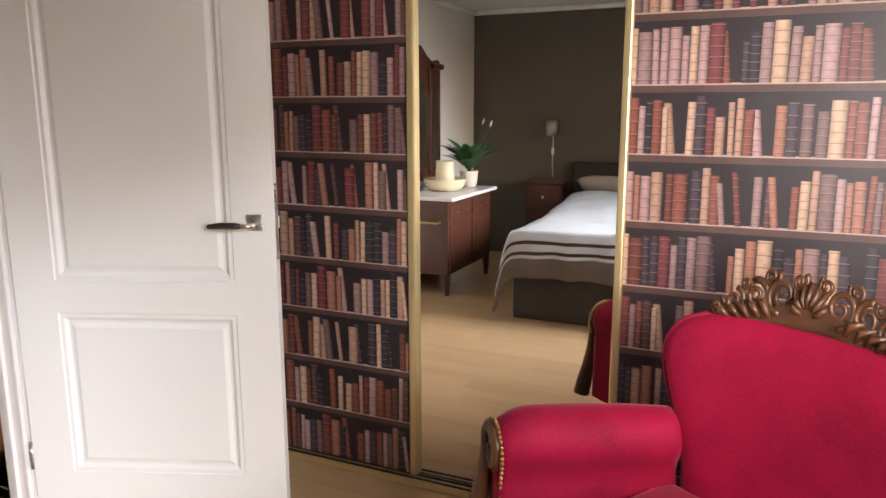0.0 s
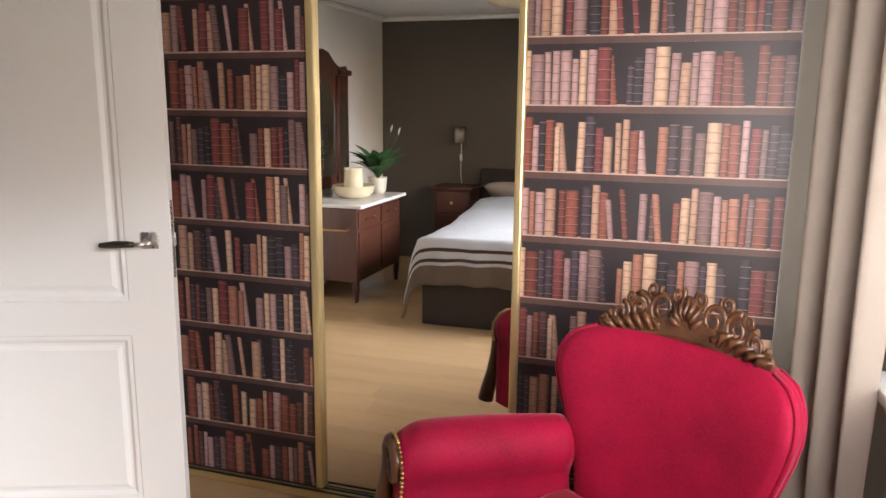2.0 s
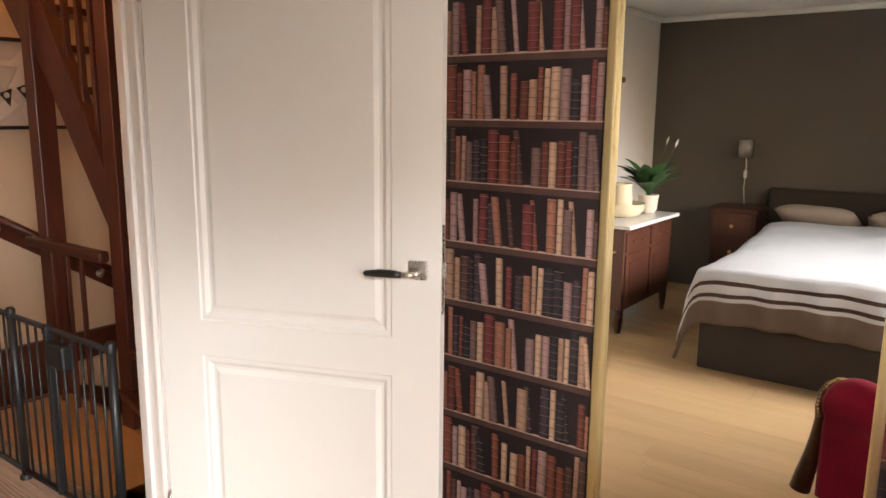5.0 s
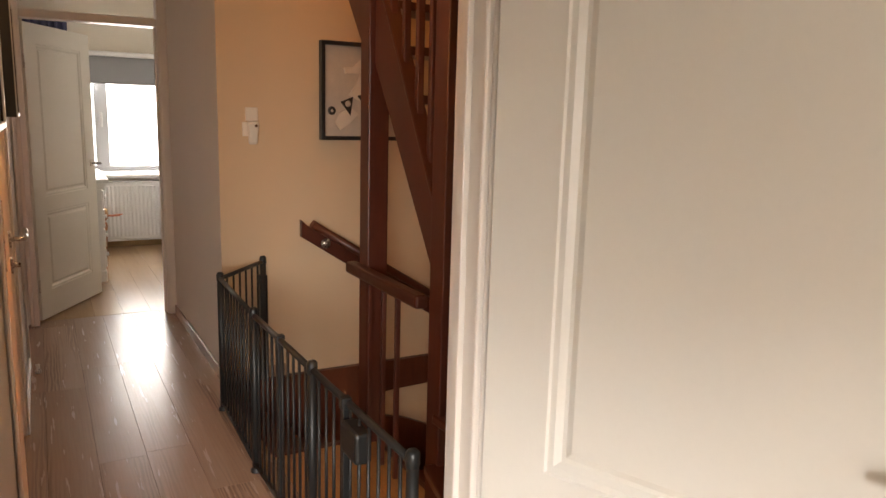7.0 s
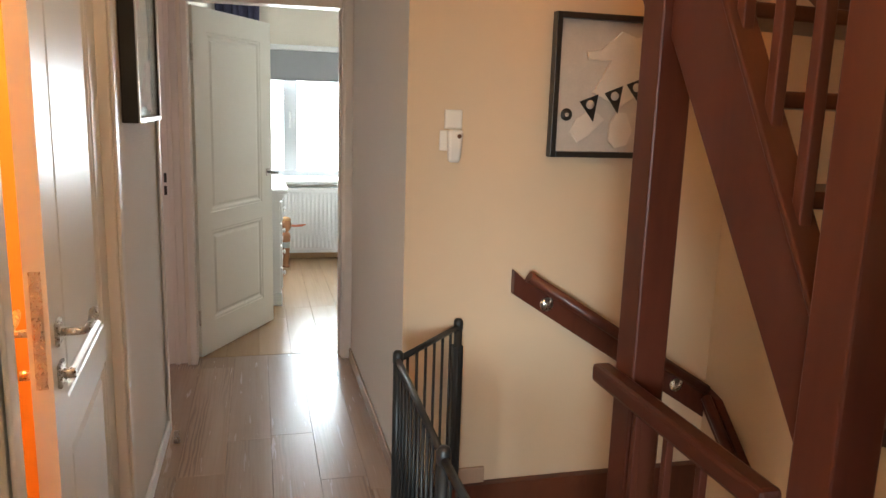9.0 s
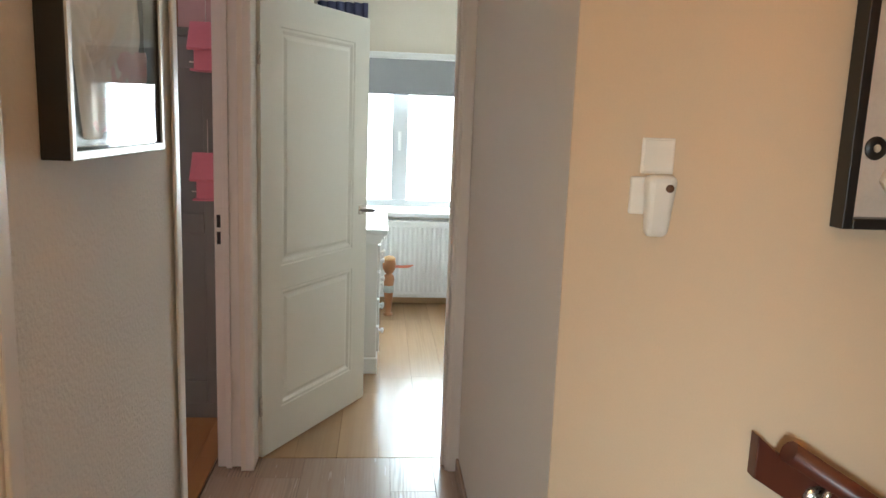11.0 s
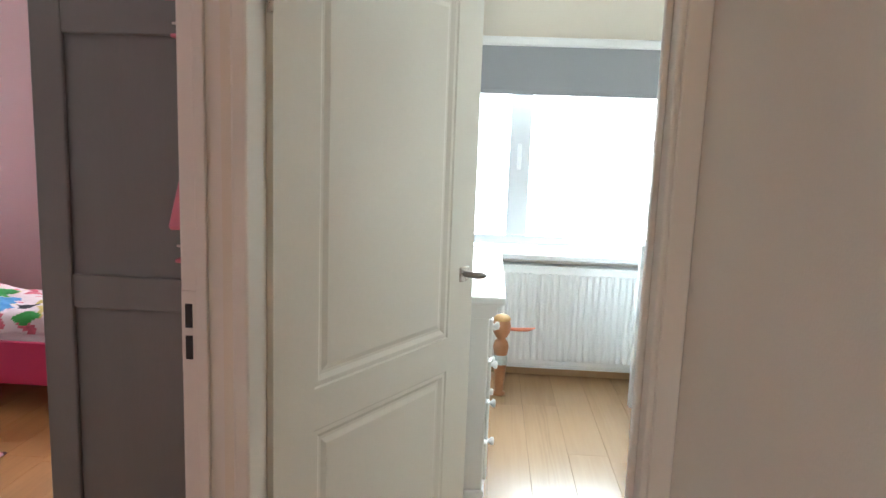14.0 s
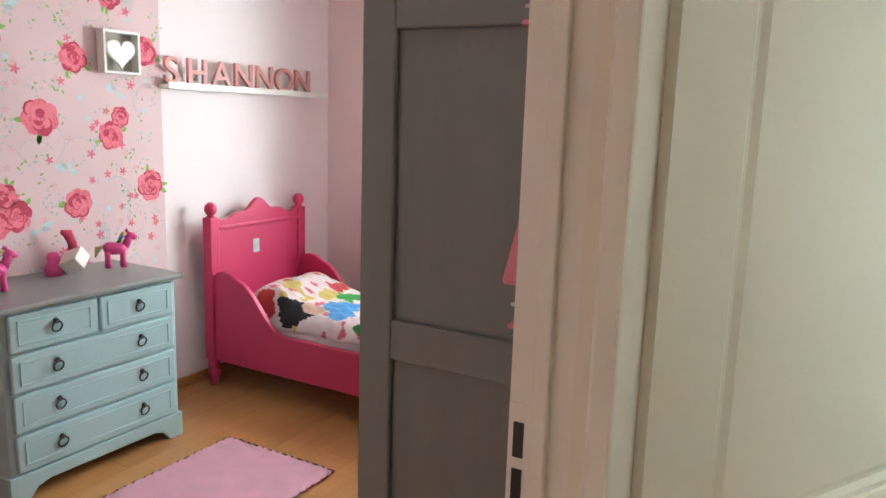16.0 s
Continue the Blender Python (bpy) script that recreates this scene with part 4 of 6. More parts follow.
corner = [(-5.005, 1.835), (-4.665, 1.535), (-3.955, 1.515), (-3.245, 1.52), (-2.54, 1.53)]
for p, q in zip(corner, corner[1:]):
    gate_panel(*p, *q)
for x, y in corner:
    spart("post", tube([(x, y, 0.004), (x, y, 0.69)], 0.016, 10), "iron", gate)
    spart("joint_cap", lathe([(0, 0.708), (0.012, 0.706), (0.018, 0.698), (0.0185, 0.668), (0.0165, 0.662)], pose(x, y, 0), 10), "iron", gate)
    spart("foot", lathe([(0.024, 0.0), (0.024, 0.012), (0.016, 0.02)], pose(x, y, 0), 10), "iron", gate)
for x in (-3.60, -2.95):
    spart("post", box(x - 0.010, 1.509, 0.03, x + 0.010, 1.529, 0.68, 0.003), "iron", gate)
    spart("joint_cap", box(x - 0.016, 1.503, 0.655, x + 0.016, 1.535, 0.692, 0.005), "iron", gate)
spart("wall_bracket", box(-5.028, 1.815, 0.02, -4.99, 1.855, 0.60, 0.004), "iron", gate)
spart("lock_box", box(-2.92, 1.49, 0.55, -2.80, 1.54, 0.64, 0.01), "iron", gate)

# ---------------------------------------------------------------- landing wall things
pic = thing("picture_frame", pose(-5.03, 2.43, 1.6), "black framed box with baby clothes and paper bunting", "picture")
y0, y1, z0, z1 = 2.165, 2.70, 1.335, 1.868
for a in ((y0, z0, y0 + 0.022, z1), (y1 - 0.022, z0, y1, z1), (y0 + 0.022, z0, y1 - 0.022, z0 + 0.022), (y0 + 0.022, z1 - 0.022, y1 - 0.022, z1)):
    spart("frame", box(-5.028, a[0], a[1], -4.985, a[2], a[3], 0.002), "black", pic)
spart("backing", box(-5.028, y0 + 0.02, z0 + 0.02, -5.018, y1 - 0.02, z1 - 0.02), "paper", pic, "pale mottled backing paper")


def on_wall(outline, x0, x1, bevel=0.003):
    """An outline of (y, z) points with thickness along x."""
    bm = bmesh.new()
    add_prism(bm, outline, -x1, -x0, bevel, 0, Matrix.Rotation(math.pi / 2, 4, "Z"))
    return bm


spart("baby_shirt", on_wall([(2.36, 1.62), (2.33, 1.58), (2.45, 1.53), (2.56, 1.60), (2.62, 1.74), (2.66, 1.70), (2.60, 1.80), (2.50, 1.79), (2.44, 1.81), (2.36, 1.74), (2.30, 1.73), (2.31, 1.70), (2.40, 1.70)][::-1], -5.018, -5.003), "cloth_cream", pic, "small cream baby shirt")
spart("baby_sock", on_wall([(2.25, 1.43), (2.27, 1.48), (2.34, 1.52), (2.39, 1.48), (2.33, 1.42), (2.28, 1.39)], -5.018, -5.004), "cloth_cream", pic)
spart("baby_bib", on_wall([(2.41, 1.40), (2.41, 1.46), (2.44, 1.51), (2.48, 1.51), (2.51, 1.44), (2.49, 1.385), (2.44, 1.37)], -5.018, -5.004), "cloth_cream", pic)
for y, z in ((2.32, 1.52), (2.42, 1.555), (2.51, 1.59)):
    spart("pennant", on_wall([(y - 0.04, z + 0.025), (y + 0.035, z + 0.055), (y + 0.02, z - 0.05)], -5.003, -5.0, 0), "black", pic, "black paper pennant")
    spart("pennant_disc", lathe([(0, 0.001), (0.017, 0.001), (0.017, 0)], pose(-5.0, y + 0.003, z + 0.015, 0, 90, 0), 14), "paper", pic)
for y, z in ((2.235, 1.495), (2.60, 1.645)):
    spart("badge", lathe([(0, 0.003), (0.022, 0.003), (0.024, 0)], pose(-5.016, y, z, 0, 90, 0), 16), "black", pic)
    spart("badge_dot", lathe([(0, 0.001), (0.008, 0.001), (0.008, 0)], pose(-5.012, y, z, 0, 90, 0), 10), "paper", pic)

sw = thing("light_switch", pose(-5.03, 1.78, 1.46), "cream square light switch on the wall", "switch")
spart("plate", box(-5.029, 1.760, 1.430, -5.020, 1.826, 1.500, 0.003), "plastic", sw)
spart("rocker", box(-5.0205, 1.763, 1.434, -5.017, 1.823, 1.496, 0.002), "plastic", sw)
tp = thing("night_light", pose(-5.03, 1.78, 1.37), "white plug-in night light under the switch", "night light")
spart("socket", box(-5.029, 1.742, 1.350, -5.018, 1.818, 1.424, 0.004), "plastic", tp)
bm = bmesh.new()
add_box(bm, -5.018, 1.764, 1.308, -4.980, 1.824, 1.430, 0.014, 0, 4)
for v in bm.verts:
    low = max(0, (1.375 - v.co.z) / 0.07)
    v.co.y = 1.794 + (v.co.y - 1.794) * (1 - 0.28 * low)
    v.co.x = -5.018 + (v.co.x + 5.018) * (1 - 0.45 * low)
spart("body", bm, "plastic", tp)
spart("sensor", lathe([(0, 0.004), (0.008, 0.004), (0.008, 0)], pose(-4.982, 1.806, 1.405, 0, 90, 0), 10), "carved", tp)


def box_frame(x0, x1, z0, z1, label):
    ob = thing("picture_frame", pose((x0 + x1) / 2, 0.67, (z0 + z1) / 2), label, "picture", "pictures on the landing wall")
    w_ = 0.016
    for a in ((x0, z0, x0 + w_, z1), (x1 - w_, z0, x1, z1), (x0 + w_, z0, x1 - w_, z0 + w_), (x0 + w_, z1 - w_, x1 - w_, z1)):
        spart("frame", box(a[0], 0.672, a[1], a[2], 0.722, a[3], 0.002), "black", ob)
        spart("frame_face", box(a[0], 0.7222, a[1], a[2], 0.727, a[3], 0.001), "satin_silver", ob, "satin silver frame face")
    spart("backing", box(x0 + 0.02, 0.672, z0 + 0.02, x1 - 0.02, 0.69, z1 - 0.02), "black", ob, "black backing board")
    for k, (cx, cz, w2_, h2_, tilt) in enumerate(((0.42, 0.66, 0.20, 0.15, 0.35), (0.62, 0.36, 0.15, 0.20, -0.55), (0.30, 0.26, 0.20, 0.13, 0.2), (0.66, 0.80, 0.12, 0.08, -0.35), (0.46, 0.50, 0.10, 0.17, 0.9))):
        bm = bmesh.new()
        px, pz = x0 + (x1 - x0) * cx, z0 + (z1 - z0) * cz

        def fold(u, v):
            a, b = (u - 0.5) * 2, (v - 0.5) * 2
            e = (1 - a ** 6) * (1 - b ** 6)
            x, z = w2_ * a * (0.8 + 0.2 * math.sin(5 * v + k)), h2_ * b * (0.85 + 0.15 * math.sin(6 * u + k))
            crease = abs(noise.noise(Vector((u * 3.2 + 5 * k, v * 2.0 - u * 1.5, k)))) + 0.5 * abs(noise.noise(Vector((u * 7 + k, v * 5, 3 + k))))
            x, z = px + x * math.cos(tilt) - z * math.sin(tilt), pz + x * math.sin(tilt) + z * math.cos(tilt)
            return Vector((min(max(x, x0 + 0.032), x1 - 0.045), 0.6915 + 0.0022 * k + 0.014 * e * min(1, 1.1 * crease + 0.2), min(max(z, z0 + 0.032), z1 - 0.04)))

        add_grid(bm, 40, 40, fold)
        spart("folded_cloth", bm, ("cloth_cream", "cloth_white", "cloth_pink", "cloth_pink", "cloth_cream")[k], ob)
    g = spart("front_glass", box(x0 + w_, 0.7165, z0 + w_, x1 - w_, 0.719, z1 - w_), "glass", ob)
    g.visible_shadow = False
    return ob


box_frame(-5.47, -4.93, 1.425, 1.96, "deep dark framed box with folded baby clothes")
box_frame(-3.40, -2.85, 1.42, 1.96, "deep dark framed box beside the bathroom door")



# ---------------------------------------------------------------- red armchair
chair = thing("wingback_armchair", pose(-0.127, 1.513, 0, 0, 0, -31) @ Matrix.Scale(1.14, 4), "red velvet wingback armchair with a carved wooden crest", "armchair")


def cpart(name, bm, mt="velvet", label="", smooth=False):
    ob = part(name, bm, mt, chair, label, smooth)
    ob.location.z = -0.178
    return ob


# outline of the back: height and half width
BACK = [(0.36, 0.205), (0.48, 0.208), (0.58, 0.220), (0.66, 0.240), (0.72, 0.260), (0.78, 0.280), (0.83, 0.291), (0.87, 0.290), (0.90, 0.280), (0.925, 0.258), (0.938, 0.228), (0.945, 0.19), (0.95, 0.0)]


def back_half(z):
    for (za, wa), (zb, wb) in zip(BACK, BACK[1:]):
        if z <= zb:
            return wa + (wb - wa) * (z - za) / (zb - za)
    return 0.0


def back_line(x, z):
    """Where the middle of the reclining, winged back lies."""
    return 0.31 + (z - 0.36) * 0.14 - 0.075 * (abs(x) / 0.29) ** 2.5


def back_shell(s, puff):
    bm = bmesh.new()

    def fn(u, v):
        v2 = math.sin(v * math.pi / 2)
        z = 0.36 + 0.59 * v2
        x = (2 * u - 1) * back_half(z)
        e = max(0.0, 1 - abs(2 * u - 1) ** 6) ** 0.5 * max(0.0, 1 - v2 ** 12) ** 0.5
        fold = 0.004 * noise.noise(Vector((x * 9, z * 7, 3 + s)))
        return Vector((x, back_line(x, z) + s * (0.012 + puff * e) + fold * e, z))

    add_grid(bm, 36, 40, fn)
    return bm


bm = back_shell(-1, 0.050)
b2 = back_shell(1, 0.045)
me_ = bpy.data.meshes.new("tmp")
b2.to_mesh(me_)
b2.free()
bm.from_mesh(me_)
bpy.data.meshes.remove(me_)
bmesh.ops.remove_doubles(bm, verts=bm.verts, dist=0.0005)
rim = [e for e in bm.edges if e.is_boundary]
bmesh.ops.bridge_loops(bm, edges=rim)
bmesh.ops.remove_doubles(bm, verts=bm.verts, dist=0.001)
bmesh.ops.recalc_face_normals(bm, faces=bm.faces)
cpart("backrest", bm, smooth=True)
for side in (-1, 1):
    for s in (-1, 1):
        pts = []
        for i in range(34):
            z = 0.40 + 0.54 * i / 33
            w = back_half(z) - 0.002
            pts.append((s * w, back_line(w, z) + side * 0.017, z))
        cpart("piping", tube(pts, 0.0055, 6), "velvet")
# seat
bm = bmesh.new()
add_box(bm, -0.27, -0.30, 0.40, 0.27, 0.29, 0.53, 0.045, 0, 4)
for v in bm.verts:
    if v.co.z > 0.49:
        v.co.z += 0.03 * (1 - (v.co.x / 0.27) ** 2)
cpart("seat", bm, smooth=True)
cpart("seat_rail", box(-0.31, -0.31, 0.34, 0.31, 0.30, 0.41, 0.02, 3), "carved", "carved wooden seat rail")


# arms: a rolled top that runs down into the padded side, splaying towards the front
def arm_section(s, v):
    """Middle of the roll at v (0 at the back, 1 at the front), and the level direction across it."""
    p = Vector((s * (0.262 + 0.168 * v), 0.285 - 0.395 * v, 0.640 + 0.034 * v - 0.03 * max(0, v - 0.8) ** 2 * 25))
    return p, Vector((s * 0.90, 0.42, 0)).normalized()


def arm_skin(s):
    bm = bmesh.new()

    def fn(u, v):
        p, n_ = arm_section(s, v)
        swell = 1 + 0.10 * math.sin(math.pi * v) - 0.10 * max(0, v - 0.9) * 10
        if u < 0.2:
            f_ = u / 0.2
            off, z = -0.040 - 0.012 * math.sin(math.pi * f_), 0.36 + (p.z - 0.05 - 0.36) * f_
        elif u > 0.8:
            f_ = (1 - u) / 0.2
            off, z = 0.045, 0.36 + (p.z - 0.05 - 0.36) * f_
        else:
            a = math.radians(220 - 260 * (u - 0.2) / 0.6)
            off, z = 0.066 * swell * math.cos(a), p.z + 0.068 * swell * math.sin(a)
        q = p + n_ * off
        return Vector((q.x, q.y, z + 0.003 * noise.noise(q * 9)))

    add_grid(bm, 44, 22, fn)
    for v_ in (0.0, 1.0):
        bm.faces.new([bm.verts.new(fn(k / 44, v_)) for k in range(45)])
    bmesh.ops.remove_doubles(bm, verts=bm.verts, dist=0.0005)
    bmesh.ops.recalc_face_normals(bm, faces=bm.faces)
    return bm


for s in (-1, 1):
    cpart("arm", arm_skin(s), smooth=True)
    # wooden arm front: a small scroll on a curved stem, edged with nail heads
    tip, across = arm_section(s, 1.0)
    fwd = Vector((s * 0.40, -0.92, 0)).normalized()
    stem = [(0.058, 0.006, 0.36), (0.050, -0.008, 0.41), (0.034, -0.022, 0.47), (0.030, -0.020, 0.54), (0.040, -0.006, 0.60)]
    face = [tip + across * a + fwd * (0.004 - b) + Vector((0, 0, z - tip.z)) for a, b, z in stem]
    face = [p + fwd * (0.09 * max(0, (0.52 - p.z) / 0.25) ** 1.5) for p in face]
    curl = [tip + across * (0.052 * math.cos(a) * k) + Vector((0, 0, 0.052 * math.sin(a) * k)) + fwd * 0.006 for a, k in ((-0.2, 1.0), (0.5, 1.05), (1.2, 1.08), (1.9, 1.06), (2.6, 1.0), (3.4, 0.85), (4.3, 0.66), (5.3, 0.48), (6.3, 0.32), (7.4, 0.18))]
    cpart("arm_front", tube(face + curl, [0.030, 0.028, 0.024, 0.020, 0.017, 0.015, 0.015, 0.015, 0.015, 0.014, 0.013, 0.012, 0.011, 0.010, 0.008], 10), "carved", "carved wooden arm front")
    cpart("arm_end", lathe([(0.0, 0.010), (0.018, 0.008), (0.040, 0.004), (0.050, 0.0)], Matrix.Translation(tip) @ fwd.to_track_quat("Z", "Y").to_matrix().to_4x4(), 18), "carved")
    # nail heads follow the velvet's edge, inside and over the roll
    line = [tip - across * 0.052 + Vector((0, 0, z - tip.z)) + fwd * (0.09 * max(0, (0.52 - z) / 0.25) ** 1.5) for z in (0.42, 0.50, 0.58)]
    line += [tip + across * (0.0665 * math.cos(a)) + Vector((0, 0, 0.0685 * math.sin(a))) for a in (3.5, 3.0, 2.5, 2.0, 1.5, 1.0, 0.5, 0.0, -0.5)]
    for i in range(34):
        f_ = i / 33 * (len(line) - 1.001)
        k = int(f_)
        p = line[k].lerp(line[k + 1], f_ - k)
        p += (p - tip).normalized() * 0.003 - fwd * 0.002
        cpart("nail_head", lathe([(0.0, 0.006), (0.004, 0.004), (0.006, 0), (0.0, -0.004)], Matrix.Translation(p) @ fwd.to_track_quat("Z", "Y").to_matrix().to_4x4(), 6), "brass")
    # legs
    cpart("leg", tube([(s * 0.28, -0.28, 0.36), (s * 0.305, -0.31, 0.30), (s * 0.295, -0.305, 0.24), (s * 0.315, -0.325, 0.20), (s * 0.32, -0.335, 0.178)], [0.038, 0.034, 0.02, 0.018, 0.024], 10), "carved")
    cpart("leg", tube([(s * 0.24, 0.27, 0.36), (s * 0.24, 0.29, 0.27), (s * 0.24, 0.32, 0.178)], [0.026, 0.022, 0.019], 8), "carved")


# carved crest: base rail, scrolls, leaves and a shell
def crest_point(x, z, off=0.0):
    return Vector((x, 0.30 + (z - 0.4) * 0.16 - 0.06 * (abs(x) / 0.377) ** 3 - 0.012 + off, z))


crest = cpart("crest", tube([crest_point(-0.255 + 0.51 * i / 24, 1.022 + 0.02 * math.cos((i / 24 - 0.5) * 3.0) - 0.006) for i in range(25)], 0.013, 8), "carved", "carved walnut crest rail with scrolls and a shell")

crest.location = (0, -0.012, -0.260)
crest.scale = (0.80, 1, 1)


def scroll(cx, cz, r0, turns, start, sgn, thick, off=-0.01):
    pts, rs = [], []
    n_ = int(18 * turns)
    for i in range(n_ + 1):
        f_ = i / n_
        a = start + sgn * f_ * turns * 2 * math.pi
        r = r0 * (1 - 0.82 * f_)
        pts.append(crest_point(cx + r * math.cos(a), cz + r * math.sin(a), off - 0.006 * f_))
        rs.append(thick * (1 - 0.55 * f_))
    return tube(pts, rs, 8)


for s in (-1, 1):
    for cx, cz, r0, tn, st, th in ((0.078, 1.090, 0.040, 1.6, -1.6, 0.010), (0.146, 1.082, 0.034, 1.5, 1.2, 0.0095), (0.205, 1.062, 0.028, 1.5, 1.6, 0.008), (0.248, 1.042, 0.020, 1.4, 1.8, 0.007), (0.112, 1.128, 0.022, 1.5, 2.6, 0.007), (0.035, 1.128, 0.020, 1.5, 2.2, 0.007), (0.178, 1.105, 0.016, 1.4, 2.4, 0.006)):
        part("scroll", scroll(s * cx, cz, r0, tn, st if s > 0 else math.pi - st, s, th), "carved", crest)
    for k in range(5):
        x0_, x1_ = 0.10 + 0.028 * k, 0.145 + 0.03 * k
        z0_ = 1.040 - 0.004 * k
        pts = [crest_point(s * x0_, z0_, -0.014), crest_point(s * (x0_ + 0.016), z0_ + 0.026 - 0.003 * k, -0.022), crest_point(s * x1_, z0_ + 0.034 - 0.004 * k, -0.016)]
        part("acanthus_leaf", tube(pts, [0.005, 0.010, 0.003], 7), "carved", crest)
for k in range(7):
    a = math.radians(25 + k * 130 / 6)
    pts = [crest_point(0.012 * math.cos(a), 1.055 + 0.012 * math.sin(a), -0.012), crest_point(0.036 * math.cos(a), 1.055 + 0.042 * math.sin(a), -0.026), crest_point(0.055 * math.cos(a), 1.055 + 0.075 * math.sin(a), -0.012)]
    part("shell_rib", tube(pts, [0.004, 0.0085, 0.007], 7), "carved", crest)
bm = bmesh.new()
add_prism(bm, [(-0.24, 1.022), (-0.20, 1.044), (-0.13, 1.060), (-0.06, 1.078), (0, 1.088), (0.06, 1.078), (0.13, 1.060), (0.20, 1.044), (0.24, 1.022), (0.12, 1.03), (0, 1.036), (-0.12, 1.03)], 0.375, 0.392, 0.003)
part("crest_board", bm, "carved", crest)

# ---------------------------------------------------------------- curtain at the bedroom window
def curtain(name, p0, p1, z0, z1, folds, amp, mt, label):
    ob = thing(name, pose(p0[0], p0[1], z0), label, "curtain")
    a, b = Vector((*p0, 0)), Vector((*p1, 0))
    d = (b - a).normalized()
    n_ = Vector((-d.y, d.x, 0))
    bm = bmesh.new()
    for side in (0, 0.004):
        add_grid(bm, folds * 12, 14, lambda u, v: a.lerp(b, u) - Vector((p0[0], p0[1], 0)) + n_ * (side + amp * math.sin(u * folds * 2 * math.pi + 0.5 * math.sin(3 * v)) * (0.75 + 0.25 * v)) + d * (0.012 * math.sin(6 * u * folds + 2 * v)) + Vector((0, 0, (z1 - z0) * v)))
    part("cloth", bm, mt, ob, smooth=True)
    l_ = (b - a).length
    return ob


curtain("curtain", (0.385, 2.22), (0.525, 1.90), 0.02, 2.2, 3, 0.042, "curtain_grey", "grey-brown curtain drawn beside the bedroom window")
rod = thing("curtain_rail", pose(0.53, 0.5, 2.19), "white curtain rail over the bedroom window", "curtain rail")
part("rail", box(-0.02, -1.7, 0, 0.02, 1.72, 0.03, 0.004), "paint", rod)
curtain("curtain", (0.53, -0.95), (0.53, -1.25), 0.02, 2.2, 4, 0.035, "curtain_grey", "grey-brown curtain drawn beside the bedroom window")

# ---------------------------------------------------------------- bed
bed = thing("bed", pose(-0.98, -0.95, 0), "bed with a white duvet striped brown and taupe", "bed")
BW, BL = 0.60, 1.03


def bpart(name, bm, mt, label="", smooth=False, par=None):
    return part(name, bm, mt, par or bed, label, smooth)


bpart("base", box(-BW + 0.02, -BL, 0.0, BW - 0.02, BL - 0.02, 0.30, 0.01), "bed_dark", "dark brown box base")
bpart("headboard", box(-BW - 0.14, -BL - 0.08, 0.0, BW + 0.14, -BL, 0.90, 0.03, 4), "bed_dark", "dark brown padded headboard")
bpart("mattress", box(-BW + 0.01, -BL, 0.30, BW - 0.01, BL - 0.015, 0.50, 0.04, 4), "cloth_white")


def duvet_fn(u, v):
    """u across, v along from the head to the hanging foot end."""
    s = (2 * u - 1) * 0.86
    l_ = v * 1.97
    flat_w, flat_l = BW + 0.01, 1.64
    over_x, over_y = max(0, abs(s) - flat_w), max(0, l_ - flat_l)
    x = math.copysign(min(abs(s), flat_w) + 0.05 * math.tanh(over_x * 6), s) if over_x else s
    y = -BL + 0.42 + min(l_, flat_l) + 0.035 * math.tanh(over_y * 6)
    z = 0.615 + 0.09 * max(0, 1 - l_ / 0.9) - 0.035 * (abs(x) / flat_w) ** 4 - over_x * 0.95 - over_y * 0.95
    z += 0.014 * noise.noise(Vector((s * 3, l_ * 3, 0))) + 0.006 * noise.noise(Vector((s * 9, l_ * 9, 3)))
    if over_y:
        y += 0.018 * math.sin(s * 26) * min(1, over_y * 5)
    if over_x:
        x += math.copysign(0.015 * math.sin(l_ * 22) * min(1, over_x * 5), s)
    if over_x and over_y:
        z = min(z, 0.615 - 0.95 * math.hypot(over_x, over_y) - 0.05)
        x += math.copysign(0.05 * min(over_x, over_y) * 4, s) * 0.5
        y += 0.05 * min(over_x, over_y) * 2
    return Vector((x, y, max(z, 0.05)))


bm = bmesh.new()
nu, nv = 56, 84
fs_ = add_grid(bm, nu, nv, duvet_fn)
for i, f_ in enumerate(fs_):
    v = (i % nv + 0.5) / nv * 1.97
    f_.material_index = 1 if 1.715 < v < 1.74 or 1.775 < v < 1.815 else (2 if v > 1.84 else 0)
bmesh.ops.solidify(bm, geom=bm.faces[:], thickness=0.012)
bpart("duvet", bm, ["duvet", "stripe", "taupe"], "white duvet with brown stripes and a taupe border", True)
for x, rz in ((-0.30, 6), (0.30, -4)):
    bm = bmesh.new()
    for s in (-1, 1):
        add_grid(bm, 16, 12, lambda u, v: pose(x, -BL + 0.27, 0.69, 24, 0, rz) @ Vector(((u - 0.5) * 0.56, (v - 0.5) * 0.38, s * 0.075 * (max(0, 1 - (2 * u - 1) ** 4) * max(0, 1 - (2 * v - 1) ** 4)) ** 0.6)))
    for f_ in bm.faces:
        c = f_.calc_center_median()
        f_.material_index = 1 if abs(c.y + BL - 0.30) < 0.012 or abs(c.y + BL - 0.22) < 0.02 else 0
    bmesh.ops.remove_doubles(bm, verts=bm.verts, dist=0.0008)
    bmesh.ops.recalc_face_normals(bm, faces=bm.faces)
    pl = link("pillow", bm, ["taupe", "stripe"], None, "", True)
    pl.location = (-0.98, -0.95, 0.02)
    tagged(pl, "taupe striped pillow lying on the bed", "pillow", "pillows on the bed")

